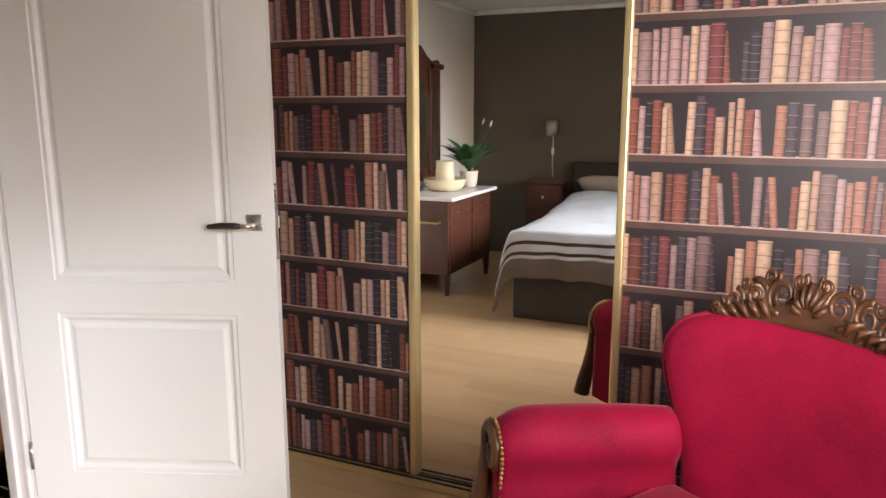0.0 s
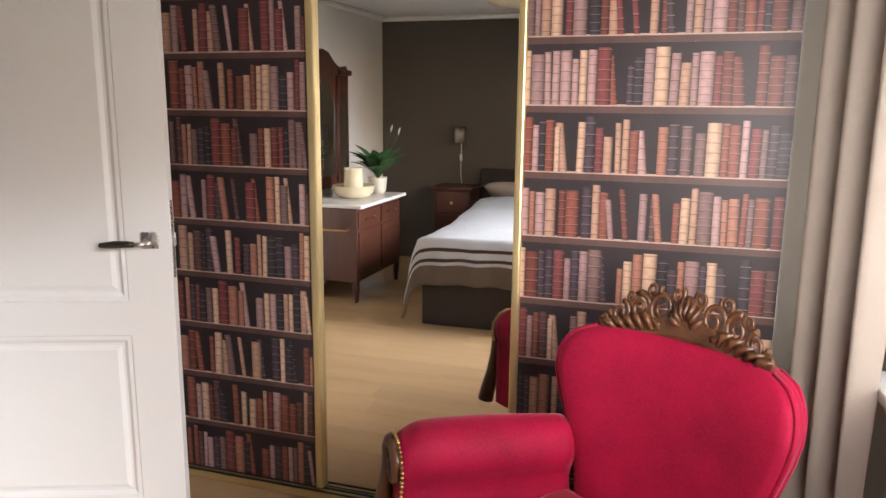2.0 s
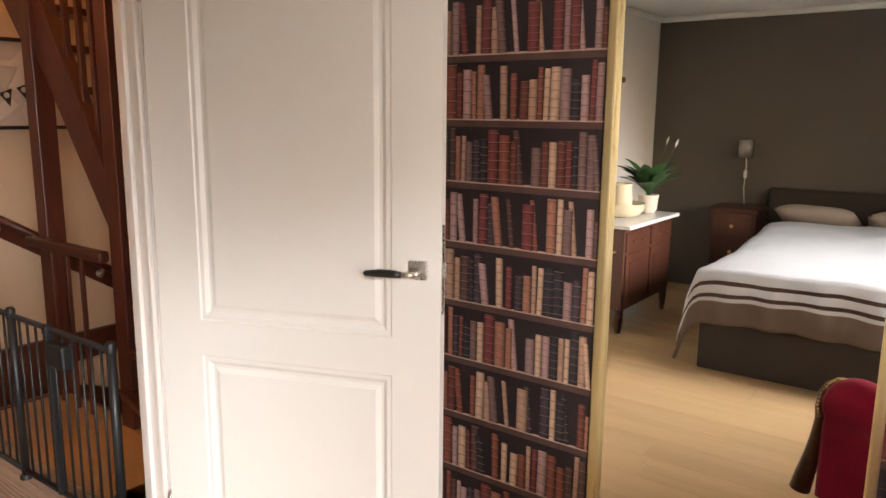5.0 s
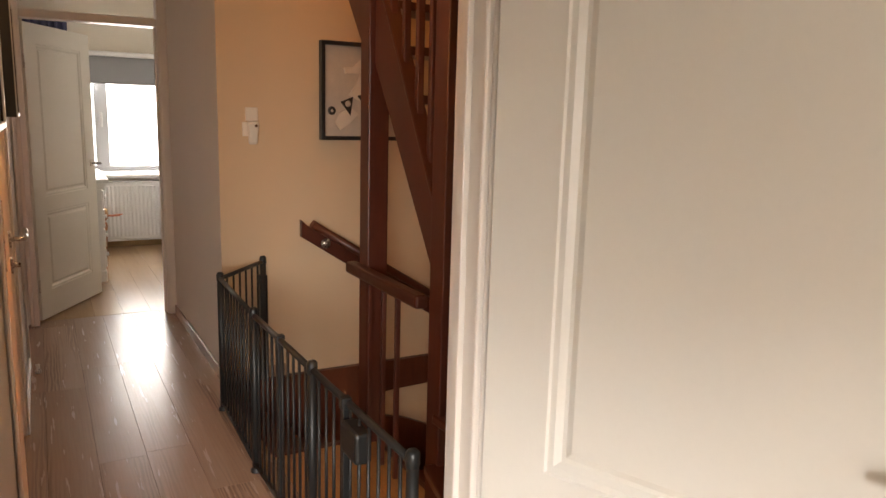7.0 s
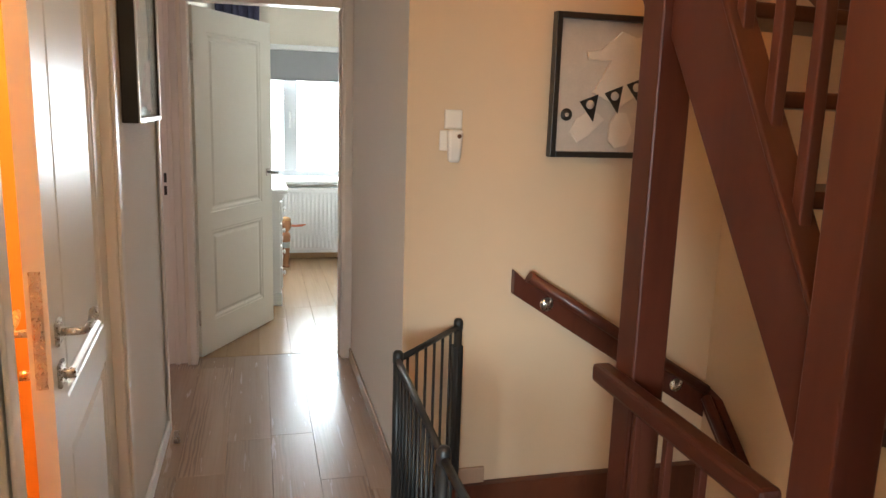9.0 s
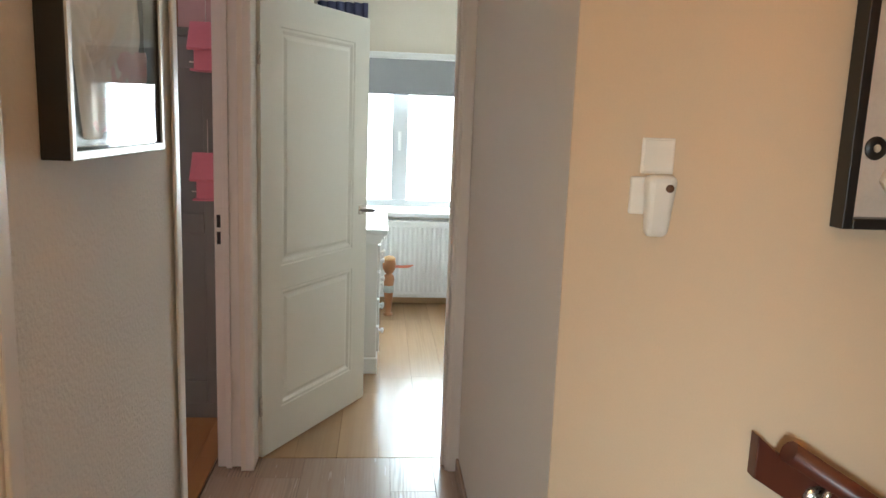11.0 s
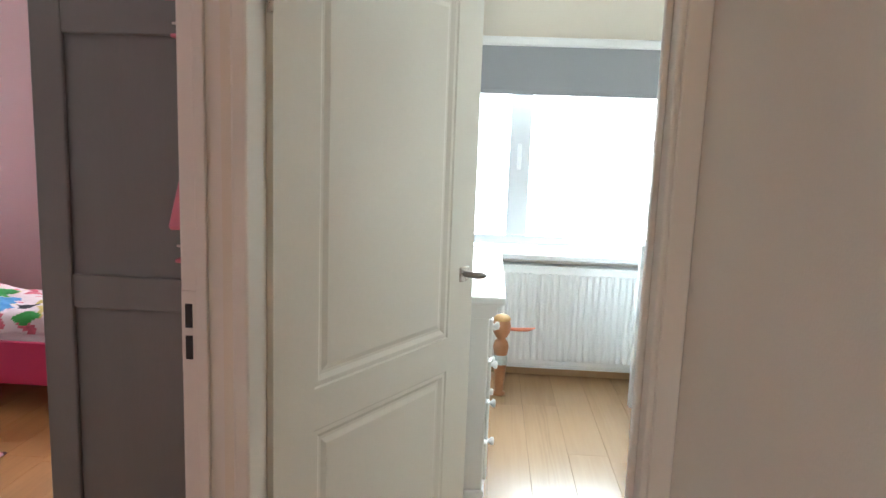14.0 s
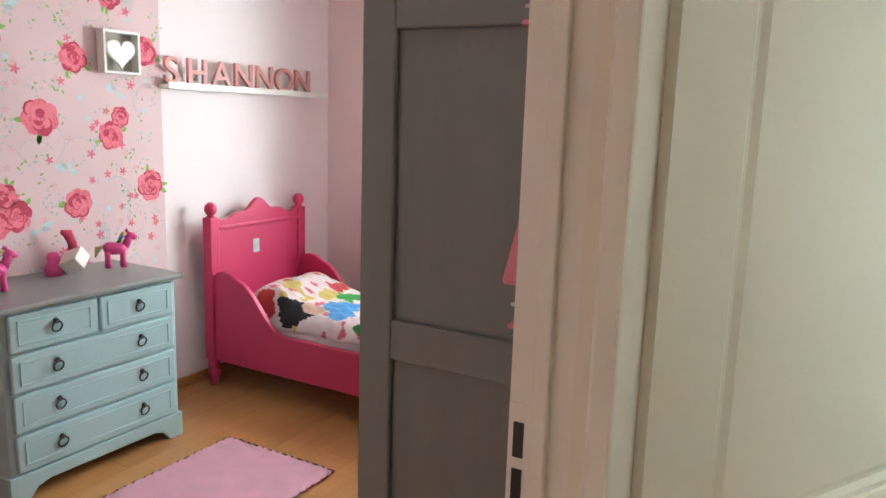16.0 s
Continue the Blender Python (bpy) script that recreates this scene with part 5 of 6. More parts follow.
# nightstand
ns = thing("nightstand", pose(-1.89, -1.86, 0), "dark mahogany nightstand with three drawers beside the bed", "nightstand")
part("body", box(-0.17, -0.19, 0.06, 0.17, 0.17, 0.72, 0.006), "mahogany", ns)
part("top", box(-0.19, -0.20, 0.72, 0.19, 0.20, 0.745, 0.006), "mahogany", ns)
for x in (-0.15, 0.15):
    for y in (-0.17, 0.15):
        part("leg", box(x - 0.02, y - 0.02, 0.0, x + 0.02, y + 0.02, 0.06, 0.003), "mahogany", ns)
for k in range(3):
    dr = part("drawer", box(-0.15, 0.168, 0.10 + 0.205 * k, 0.15, 0.182, 0.29 + 0.205 * k, 0.005), "mahogany", ns)
    part("knob", lathe([(0.0, 0.028), (0.013, 0.026), (0.016, 0.018), (0.007, 0.008), (0.009, 0)], pose(0, 0.182, 0.195 + 0.205 * k, -90), 12), "brass", dr, "round brass knob")

# wall lamp with its cord
wl = thing("wall_lamp", pose(-1.92, -2.06, 1.2), "small glass wall lamp with a white cord", "wall lamp")
part("back_plate", box(-0.05, -0.008, -0.05, 0.05, 0.005, 0.06, 0.004), "lamp_glass", wl)
part("shade", tube([(0, 0.06, -0.075), (0, 0.06, -0.07), (0, 0.06, 0.07), (0, 0.06, 0.075)], [0.03, 0.062, 0.062, 0.05], 8), "lamp_glass", wl, "square smoked glass shade")
part("arm", tube([(0, 0, 0), (0, 0.06, 0)], 0.008), "steel", wl)
part("cord", tube([(0, 0.01, -0.05), (0.004, 0.008, -0.2), (-0.003, 0.008, -0.32), (0.01, 0.01, -0.45)], 0.004, 6), "plastic", wl, "white cord")
part("cord_switch", box(-0.012, 0.0, -0.24, 0.014, 0.02, -0.18, 0.005), "plastic", wl)

# ceiling lamp of the bedroom
cl = thing("ceiling_lamp", pose(-1.0, -0.15, 2.28), "round white glass ceiling lamp", "ceiling lamp")
part("shade", lathe([(0.06, 0.0), (0.06, -0.04), (0.15, -0.06), (0.20, -0.12), (0.185, -0.17), (0.10, -0.20), (0.0, -0.205)], None, 28), "ceramic", cl, smooth=True)

# ---------------------------------------------------------------- washstand with mirror
va = thing("washstand", pose(-2.42, -0.69, 0), "dark mahogany washstand with a marble top and mirror", "washstand")


def vpart(name, bm, mt="mahogany", label="", par=None):
    return part(name, bm, mt, par or va, label)


vpart("body", box(-0.27, -0.43, 0.16, 0.24, 0.43, 0.715, 0.006))
vpart("marble_top", box(-0.275, -0.46, 0.718, 0.29, 0.46, 0.745, 0.006), "marble", "white marble top")
vpart("upstand", box(-0.275, -0.45, 0.747, -0.25, 0.45, 0.85, 0.006), "marble", "white marble upstand")
for x in (-0.24, 0.215):
    for y in (-0.405, 0.405):
        vpart("leg", tube([(x, y, 0.17), (x, y, 0.10), (x, y, 0.0)], [0.032, 0.03, 0.018], 4))
for k in range(2):
    y = -0.215 + 0.43 * k
    d_ = vpart("drawer", box(0.238, y - 0.195, 0.56, 0.252, y + 0.195, 0.69, 0.006))
    for dy in (-0.08, 0.08):
        vpart("pull", tube([(0.252, y + dy - 0.02, 0.628), (0.268, y + dy, 0.622), (0.252, y + dy + 0.02, 0.628)], 0.004, 6), "brass", "brass pull", d_)
    d_ = vpart("door", box(0.238, y - 0.195, 0.19, 0.252, y + 0.195, 0.54, 0.006))
    vpart("door_panel", box(0.252, y - 0.14, 0.24, 0.257, y + 0.14, 0.49, 0.005), "mahogany", "", d_)
tr = vpart("towel_rail", tube([(-0.2, 0.50, 0.56), (0.19, 0.50, 0.56)], 0.008, 8), "brass", "thin brass towel rail")
for x in (-0.19, 0.18):
    vpart("rail_bracket", tube([(x, 0.43, 0.56), (x, 0.50, 0.56)], 0.006, 6), "brass", "", tr)


def arch(y0_, y1_, z0_, z1_, z2_, n_=14):
    """Outline (y, z) with a round top."""
    return [(y0_, z0_), (y1_, z0_)] + [(y1_ + (y0_ - y1_) * k / n_, z1_ + (z2_ - z1_) * math.sin(math.pi * k / n_)) for k in range(n_ + 1)]


rot = Matrix.Rotation(math.pi / 2, 4, "Z")


def flat_on_x(outline, x0_, x1_, bevel=0.004):
    bm = bmesh.new()
    add_prism(bm, outline, -x1_, -x0_, bevel, 0, rot)
    return bm


fr_ = vpart("mirror_frame", flat_on_x([(-0.45, 0.80), (0.45, 0.80), (0.45, 1.74), (0.42, 1.78), (0.30, 1.76), (0.2, 1.80), (0.10, 1.87), (0, 1.89), (-0.10, 1.87), (-0.2, 1.80), (-0.30, 1.76), (-0.42, 1.78), (-0.45, 1.74)], -0.27, -0.225), "mahogany", "carved mahogany mirror frame")
vpart("mirror_glass", flat_on_x(arch(-0.19, 0.19, 0.90, 1.45, 1.66), -0.224, -0.220, 0), "mirror", "arched mirror glass", fr_)
for s in (-1, 1):
    vpart("mirror_glass", flat_on_x(arch(s * 0.32 - 0.085, s * 0.32 + 0.085, 0.90, 1.35, 1.55), -0.224, -0.220, 0), "mirror", "arched side mirror", fr_)
    vpart("pilaster", box(-0.224, s * 0.215 - 0.014, 0.84, -0.20, s * 0.215 + 0.014, 1.70, 0.005), "mahogany", "", fr_)
    vpart("cornice", box(-0.27, s * 0.36 - 0.10, 1.70, -0.19, s * 0.36 + 0.10, 1.745, 0.012), "mahogany", "", fr_)

bs = link("wash_basin", lathe([(0.0, 0.0), (0.10, 0.0), (0.13, 0.01), (0.16, 0.05), (0.168, 0.09), (0.172, 0.095), (0.16, 0.092), (0.12, 0.03), (0.0, 0.022)], None, 28), "ceramic", None, "", True)
bs.location = (-2.40, -0.69, 0.746)
tagged(bs, "cream ceramic wash basin on the washstand", "basin")
jg = link("jug", lathe([(0.0, 0.0), (0.07, 0.0), (0.08, 0.02), (0.076, 0.12), (0.07, 0.19), (0.074, 0.21), (0.067, 0.21), (0.06, 0.19), (0.06, 0.02), (0.0, 0.02)], None, 24), "ceramic", None, "", True)
jg.location = (-2.40, -0.69, 0.769)
tagged(jg, "cream ceramic water jug standing in the basin", "jug")

plant = thing("potted_plant", pose(-2.32, -0.99, 0.746), "green lily plant in a cream pot", "plant")
part("pot", lathe([(0.0, 0.0), (0.05, 0.0), (0.068, 0.03), (0.075, 0.12), (0.08, 0.135), (0.07, 0.135), (0.065, 0.10), (0.0, 0.10)], None, 20), "pot", plant, "cream ceramic pot", True)
rp = random.Random(8)
for k in range(26):
    a, tilt, ln = rp.uniform(0, 6.28), rp.uniform(0.05, 0.45), rp.uniform(0.22, 0.38)
    bm = bmesh.new()

    def leaf_fn(u, v, a=a, tilt=tilt, ln=ln):
        r = ln * v
        w = 0.048 * math.sin(math.pi * min(1, max(0.02, (v - 0.25) / 0.75))) if v > 0.25 else 0.004
        out = r * math.sin(tilt + 0.55 * v)
        up = r * math.cos(tilt + 0.55 * v)
        s = (2 * u - 1) * w
        return Vector((out * math.cos(a) - s * math.sin(a), out * math.sin(a) + s * math.cos(a), 0.10 + up + 0.3 * abs(s)))

    add_grid(bm, 4, 10, leaf_fn)
    part("leaf", bm, "leaf", plant)
for a, tilt in ((5.4, 0.30), (5.9, 0.42)):
    tip = Vector((0.42 * math.sin(tilt) * math.cos(a), 0.42 * math.sin(tilt) * math.sin(a), 0.10 + 0.42 * math.cos(tilt)))
    part("flower_stalk", tube([(0, 0, 0.1), tip * 0.6 + Vector((0, 0, 0.05)), tip], 0.003, 6), "leaf", plant)
    part("flower", tube([tip, tip + Vector((0.01, 0.01, 0.03)), tip + Vector((0.02, 0.01, 0.06))], [0.004, 0.018, 0.003], 8, 0.5), "cloth_white", plant, "white lily flower")

# ---------------------------------------------------------------- nursery
nd = thing("nursery_dresser", pose(-8.43, 0.99, 0), "white painted nursery dresser with round knobs", "dresser")
part("body", box(-0.55, -0.27, 0.10, 0.55, 0.255, 0.80, 0.006), "paint_cool", nd)
part("plinth", box(-0.56, -0.275, 0.0, 0.56, 0.262, 0.10, 0.008), "paint_cool", nd)
part("cornice", prism([(-0.255, 0.80), (-0.255, 0.81), (0.262, 0.80), (0.285, 0.84), (0.30, 0.855), (-0.27, 0.855)][::-1], -0.57, 0.57, 0.004, pose(0, 0, 0, 0, 0, 90)), "paint_cool", nd)
part("top", box(-0.585, -0.28, 0.855, 0.585, 0.312, 0.885, 0.008), "paint_cool", nd)
for k in range(4):
    dr = part("drawer", box(-0.51, 0.254, 0.125 + 0.168 * k, 0.51, 0.27, 0.28 + 0.168 * k, 0.006), "paint_cool", nd)
    for x in (-0.3, 0.3):
        part("knob", lathe([(0.0, 0.03), (0.015, 0.028), (0.018, 0.018), (0.008, 0.008), (0.01, 0)], pose(x, 0.27, 0.2 + 0.168 * k, -90), 12), "paint_cool", dr)
nl = thing("baby_lamp", pose(-8.5, 0.87, 0.886), "small round white lamp on the dresser", "lamp")
part("body", lathe([(0, 0), (0.05, 0), (0.055, 0.02), (0.06, 0.07), (0.045, 0.12), (0.0, 0.135)], None, 18), "paint_cool", nl, smooth=True)

rad = thing("radiator", pose(-9.56, 1.66, 0.09), "white ribbed panel radiator under the window", "radiator")
part("panel", box(-0.03, -0.60, 0.0, 0.02, 0.56, 0.61, 0.008), "paint_cool", rad)
for k in range(29):
    y = -0.575 + 0.0393 * k
    part("rib", box(0.018, y, 0.035, 0.034, y + 0.026, 0.575, 0.007, 2), "paint_cool", rad)
part("top_grille", box(-0.07, -0.605, 0.605, 0.03, 0.565, 0.622, 0.004), "paint_cool", rad)
part("bottom_pipe", box(-0.05, -0.60, -0.02, 0.01, 0.56, -0.002, 0.004), "paint_cool", rad)

bl = thing("roller_blind", pose(-9.62, 1.72, 1.73), "grey roller blind half drawn over the window", "blind")
part("cloth", box(-0.004, -0.78, 0.0, 0.002, 0.76, 0.265), "blind", bl)
part("bottom_bar", box(-0.008, -0.78, -0.012, 0.006, 0.76, 0.012, 0.004), "blind", bl)
part("cassette", box(-0.028, -0.80, 0.265, 0.05, 0.78, 0.315, 0.012), "paint_cool", bl, "pale blind cassette")
part("chain", tube([(0.01, 0.745, 0.27), (0.012, 0.745, -0.35), (0.01, 0.745, -0.55)], 0.003, 5), "plastic", bl)
curtain("curtain", (-9.57, 0.72), (-9.57, 1.12), 0.84, 2.40, 6, 0.025, "curtain_navy", "dark blue curtain beside the nursery window")

crib = thing("crib", pose(-8.55, 2.42, 0), "white slatted baby crib under the window", "crib")
for y in (-0.33, 0.33):
    part("top_rail", box(-0.60, y - 0.018, 0.86, 0.60, y + 0.018, 0.90, 0.008), "paint_cool", crib)
    part("bottom_rail", box(-0.60, y - 0.018, 0.10, 0.60, y + 0.018, 0.16, 0.006), "paint_cool", crib)
    for k in range(16):
        x = -0.55 + 0.0735 * k
        part("slat", box(x - 0.011, y - 0.008, 0.16, x + 0.011, y + 0.008, 0.86, 0.003), "paint_cool", crib)
for x in (-0.62, 0.62):
    part("end_top_rail", box(x - 0.018, -0.33, 0.88, x + 0.018, 0.33, 0.92, 0.008), "paint_cool", crib)
    part("end_panel", box(x - 0.012, -0.33, 0.10, x + 0.012, 0.33, 0.86, 0.004), "paint_cool", crib)
    for y in (-0.34, 0.34):
        part("leg", box(x - 0.025, y - 0.025, 0.0, x + 0.025, y + 0.025, 0.92, 0.006), "paint_cool", crib)
    part("foot_rail", box(x - 0.03, -0.36, 0.02, x + 0.03, 0.36, 0.10, 0.008), "paint_cool", crib)
part("mattress", box(-0.58, -0.31, 0.34, 0.58, 0.31, 0.44, 0.03, 3), "bedding", crib)
part("cot_bumper", box(-0.56, -0.30, 0.44, 0.30, -0.27, 0.68, 0.012, 3), "bedding", crib, "pale patterned cot bumper")
part("bumper_pocket", box(-0.30, -0.352, 0.40, 0.10, -0.34, 0.66, 0.004), "bedding", crib, "pale cloth pocket hanging on the bars")

bm = bmesh.new()
add_lathe(bm, [(0.0, 0.0), (0.05, 0.0), (0.05, 0.02), (0.03, 0.03), (0.038, 0.10), (0.045, 0.20), (0.05, 0.27), (0.046, 0.30), (0.052, 0.34), (0.06, 0.40), (0.05, 0.44), (0.03, 0.46), (0.045, 0.48), (0.066, 0.52), (0.07, 0.57), (0.058, 0.62), (0.03, 0.645), (0.0, 0.65)], None, 18)
add_tube(bm, [(0.0, 0.05, 0.545), (0.0, 0.12, 0.54), (0.0, 0.20, 0.545), (0.0, 0.25, 0.56)], [0.02, 0.021, 0.022, 0.008], 8, 1, 0.7)
add_lathe(bm, [(0.064, 0.615), (0.066, 0.625), (0.05, 0.648), (0.0, 0.665)], None, 18, 2)
add_lathe(bm, [(0.049, 0.255), (0.055, 0.26), (0.053, 0.33), (0.05, 0.335)], None, 18, 3)
doll = link("wooden_doll", bm, ["toy_wood", "toy_orange", "toy_hair", "c_grey"], None, "", True)
doll.matrix_world = Matrix.Translation((-9.25, 1.33, 0.0)) @ Matrix.Diagonal((0.75, 0.75, 0.72, 1))
tagged(doll, "tan wooden toy doll with one orange arm held out", "doll")

# ---------------------------------------------------------------- girl's room
wr = thing("grey_wardrobe", pose(-7.70, 0.22, 0), "tall dark grey painted wardrobe with panelled sides", "wardrobe")
part("body", box(-0.49, -0.28, 0.06, 0.485, 0.25, 1.86, 0.004), "grey_paint", wr)
part("base", box(-0.50, -0.29, 0.0, 0.50, 0.25, 0.08, 0.006), "grey_paint", wr)
part("cornice", box(-0.52, -0.31, 1.86, 0.52, 0.25, 1.90, 0.012), "grey_paint", wr)
for a in ((-0.292, 0.08, -0.20, 1.86), (0.19, 0.08, 0.25, 1.86), (-0.20, 0.08, 0.19, 0.20), (-0.20, 0.94, 0.19, 1.04), (-0.20, 1.72, 0.19, 1.86)):
    part("side_stile", box(0.4855, a[0], a[1], 0.503, a[2], a[3], 0.005), "grey_paint", wr)
for x0_, x1_ in ((-0.48, -0.005), (0.005, 0.48)):
    dd = part("door", box(x0_, -0.30, 0.10, x1_, -0.281, 1.84, 0.005), "grey_paint", wr)
    part("door_panel", box(x0_ + 0.08, -0.305, 0.2, x1_ - 0.08, -0.30, 1.74, 0.004), "grey_paint", dd)
    part("knob", lathe([(0, 0.03), (0.014, 0.026), (0.008, 0.008), (0.01, 0)], pose(-0.04 if x0_ < 0 else 0.04, -0.305, 1.0, 90), 12), "steel", dd)
bk = thing("storage_basket", pose(-7.45, 0.18, 1.901), "brown wicker basket on top of the wardrobe", "basket")
part("body", lathe([(0.0, 0.0), (0.14, 0.0), (0.19, 0.10), (0.20, 0.16), (0.18, 0.16), (0.13, 0.02), (0, 0.02)], pose(0, 0, 0), 24), "basket", bk, smooth=True)
part("handle", tube([(0, -0.19, 0.15), (0, -0.14, 0.30), (0, 0, 0.36), (0, 0.14, 0.30), (0, 0.19, 0.15)], 0.012, 8), "basket", bk)
bx_ = thing("toy_box", pose(-7.36, 0.40, 1.901), "pale pink cardboard box on the wardrobe", "box")
part("body", box(-0.13, -0.10, 0, 0.13, 0.10, 0.20, 0.004), "cloth_pink", bx_)
part("lid", box(-0.135, -0.105, 0.2, 0.135, 0.105, 0.24, 0.004), "cloth_pink", bx_)


def birdhouse(x, y, z):
    ob = thing("paper_birdhouse", pose(x, y, z), "pink paper birdhouse hanging at the wardrobe side", "birdhouse", "pink birdhouses")
    part("house", box(-0.045, -0.045, 0.0, 0.045, 0.045, 0.09, 0.003), "pink_light", ob)
    part("floor_board", box(-0.06, -0.06, -0.010, 0.06, 0.06, 0.0, 0.003), "pink_light", ob)
    part("roof", prism([(-0.072, 0.09), (0.0, 0.21), (0.072, 0.09), (0.064, 0.08), (0.0, 0.19), (-0.064, 0.08)], -0.07, 0.07, 0.002), "pink_light", ob)
    part("gable", prism([(-0.045, 0.09), (0.0, 0.175), (0.045, 0.09)], -0.045, 0.045), "pink_light", ob)
    part("perch", tube([(0.02, -0.045, 0.03), (0.02, -0.07, 0.03)], 0.004, 6), "cloth_white", ob)
    for k in range(9):
        part("trim_bead", lathe([(0, -0.006), (0.006, 0), (0, 0.006)], pose(-0.074 + 0.0082 * k, -0.07, 0.09 + 0.0137 * k), 6), "cloth_white", ob)
    part("cord", tube([(0, 0, 0.2), (0, 0, 0.36 if z < 1.5 else 0.50)], 0.002, 5), "cloth_white", ob)
    return ob


birdhouse(-7.12, 0.45, 1.125)
birdhouse(-7.12, 0.45, 1.71)

# blue chest of drawers
cd = thing("chest_of_drawers", pose(-7.63, -1.95, 0), "light blue painted chest of drawers with ring pulls", "chest of drawers")
part("body", box(-0.40, -0.235, 0.10, 0.40, 0.225, 0.765, 0.006), "blue_paint", cd)
part("top", box(-0.43, -0.245, 0.765, 0.43, 0.262, 0.79, 0.008), "blue_top", cd, "grey-green top")
part("apron", prism([(-0.41, 0.0), (-0.41, 0.115), (0.41, 0.115), (0.41, 0.0), (0.34, 0.0), (0.30, 0.045), (0.25, 0.06), (-0.25, 0.06), (-0.30, 0.045), (-0.34, 0.0)][::-1], 0.215, 0.24, 0.004), "blue_paint", cd)
for s in (-1, 1):
    part("side_foot", prism([(-0.235, 0.0), (-0.235, 0.11), (0.215, 0.11), (0.215, 0.0), (0.16, 0.0), (0.12, 0.05), (-0.14, 0.05), (-0.18, 0.0)][::-1], -0.41 if s < 0 else 0.388, -0.388 if s < 0 else 0.41, 0.003, pose(0, 0, 0, 0, 0, 90) @ Matrix.Diagonal((1, -1, 1, 1))), "blue_paint", cd)
rows_ = [(0.125, 0.272, ((-0.375, 0.375),)), (0.285, 0.432, ((-0.375, 0.375),)), (0.445, 0.592, ((-0.375, 0.375),)), (0.605, 0.752, ((-0.375, -0.008), (0.008, 0.375)))]
for z0_, z1_, spans in rows_:
    for xa, xb in spans:
        d_ = part("drawer", box(xa, 0.222, z0_, xb, 0.243, z1_, 0.006), "blue_paint", cd)
        for q in ((xa + 0.03, z0_ + 0.025, xb - 0.03, z0_ + 0.032), (xa + 0.03, z1_ - 0.032, xb - 0.03, z1_ - 0.025), (xa + 0.03, z0_ + 0.032, xa + 0.037, z1_ - 0.032), (xb - 0.037, z0_ + 0.032, xb - 0.03, z1_ - 0.032)):
            part("panel_bead", box(q[0], 0.242, q[1], q[2], 0.2465, q[3], 0.0015), "blue_paint", d_)
        for x in ((-0.195, 0.195) if len(spans) == 1 else ((xa + xb) / 2,)):
            zc = (z0_ + z1_) / 2 + 0.008
            part("pull_knob", lathe([(0, 0.012), (0.010, 0.010), (0.012, 0)], pose(x, 0.243, zc + 0.012, -90), 10), "iron", d_)
            part("ring_pull", tube([(x + 0.021 * math.sin(2 * math.pi * k / 14), 0.252 + 0.004 * math.cos(2 * math.pi * k / 14), zc - 0.010 + 0.021 * math.cos(2 * math.pi * k / 14)) for k in range(15)], 0.0035, 6), "iron", d_, "black iron ring pull")


# toys on the chest
def pony(x, y, rz, label):
    bm = bmesh.new()
    add_tube(bm, [(-0.045, 0, 0.075), (-0.03, 0, 0.08), (0.02, 0, 0.078), (0.04, 0, 0.085)], [0.018, 0.027, 0.026, 0.018], 10)
    add_tube(bm, [(0.035, 0, 0.085), (0.05, 0, 0.115), (0.052, 0, 0.132)], [0.018, 0.015, 0.017], 8)
    add_tube(bm, [(0.045, 0, 0.135), (0.07, 0, 0.128), (0.082, 0, 0.122)], [0.018, 0.015, 0.010], 8)
    for dx in (-0.03, 0.028):
        for dy in (-0.013, 0.013):
            add_tube(bm, [(dx, dy, 0.07), (dx, dy, 0.03), (dx, dy, 0.0)], [0.011, 0.010, 0.013], 7)
    for dy in (-0.01, 0.01):
        add_tube(bm, [(0.045, dy, 0.148), (0.046, dy, 0.165)], [0.006, 0.001], 6)
    for k, mi in enumerate((1, 2, 3)):
        add_tube(bm, [(-0.045, 0.004 * k - 0.004, 0.09), (-0.07, 0.006 * k - 0.006, 0.085 - 0.008 * k), (-0.075, 0.006 * k, 0.045)], [0.006, 0.010, 0.003], 6, mi)
        add_tube(bm, [(0.035 - 0.008 * k, 0, 0.148 - 0.016 * k), (0.022 - 0.006 * k, 0.006, 0.13 - 0.014 * k)], [0.008, 0.006], 6, mi)
    ob = link("toy_pony", bm, ["pink_toy", "c_yellow", "c_blue", "c_green"], None, "", True)
    ob.matrix_world = pose(x, y, 0.79, 0, 0, rz) @ Matrix.Diagonal((1.15, 1.3, 1.1, 1))
    return tagged(ob, label, "toy", "toys on the chest of drawers")


pony(-7.955, -2.03, 150, "small pink plastic toy pony with a rainbow tail")
pony(-7.36, -1.98, 170, "small pink plastic toy pony beside the wall")
tb = thing("gift_box", pose(-7.74, -2.02, 0.853, 25, 30, 35), "small white and purple box tilted on toys", "box", "toys on the chest of drawers")
part("body", box(-0.045, -0.045, -0.03, 0.045, 0.045, 0.035, 0.004), "cloth_white", tb)
part("purple_side", box(-0.046, -0.0465, -0.031, 0.046, -0.0455, 0.02), "curtain_navy", tb)
tf = link("toy_figure", lathe([(0, 0), (0.04, 0), (0.045, 0.03), (0.025, 0.06), (0.03, 0.08), (0.02, 0.10), (0, 0.105)], None, 14), "pink_toy", None, "", True)
tf.matrix_world = pose(-7.68, -2.08, 0.79)
tagged(tf, "small dark pink toy figure leaning at the wall", "toy", "toys on the chest of drawers")
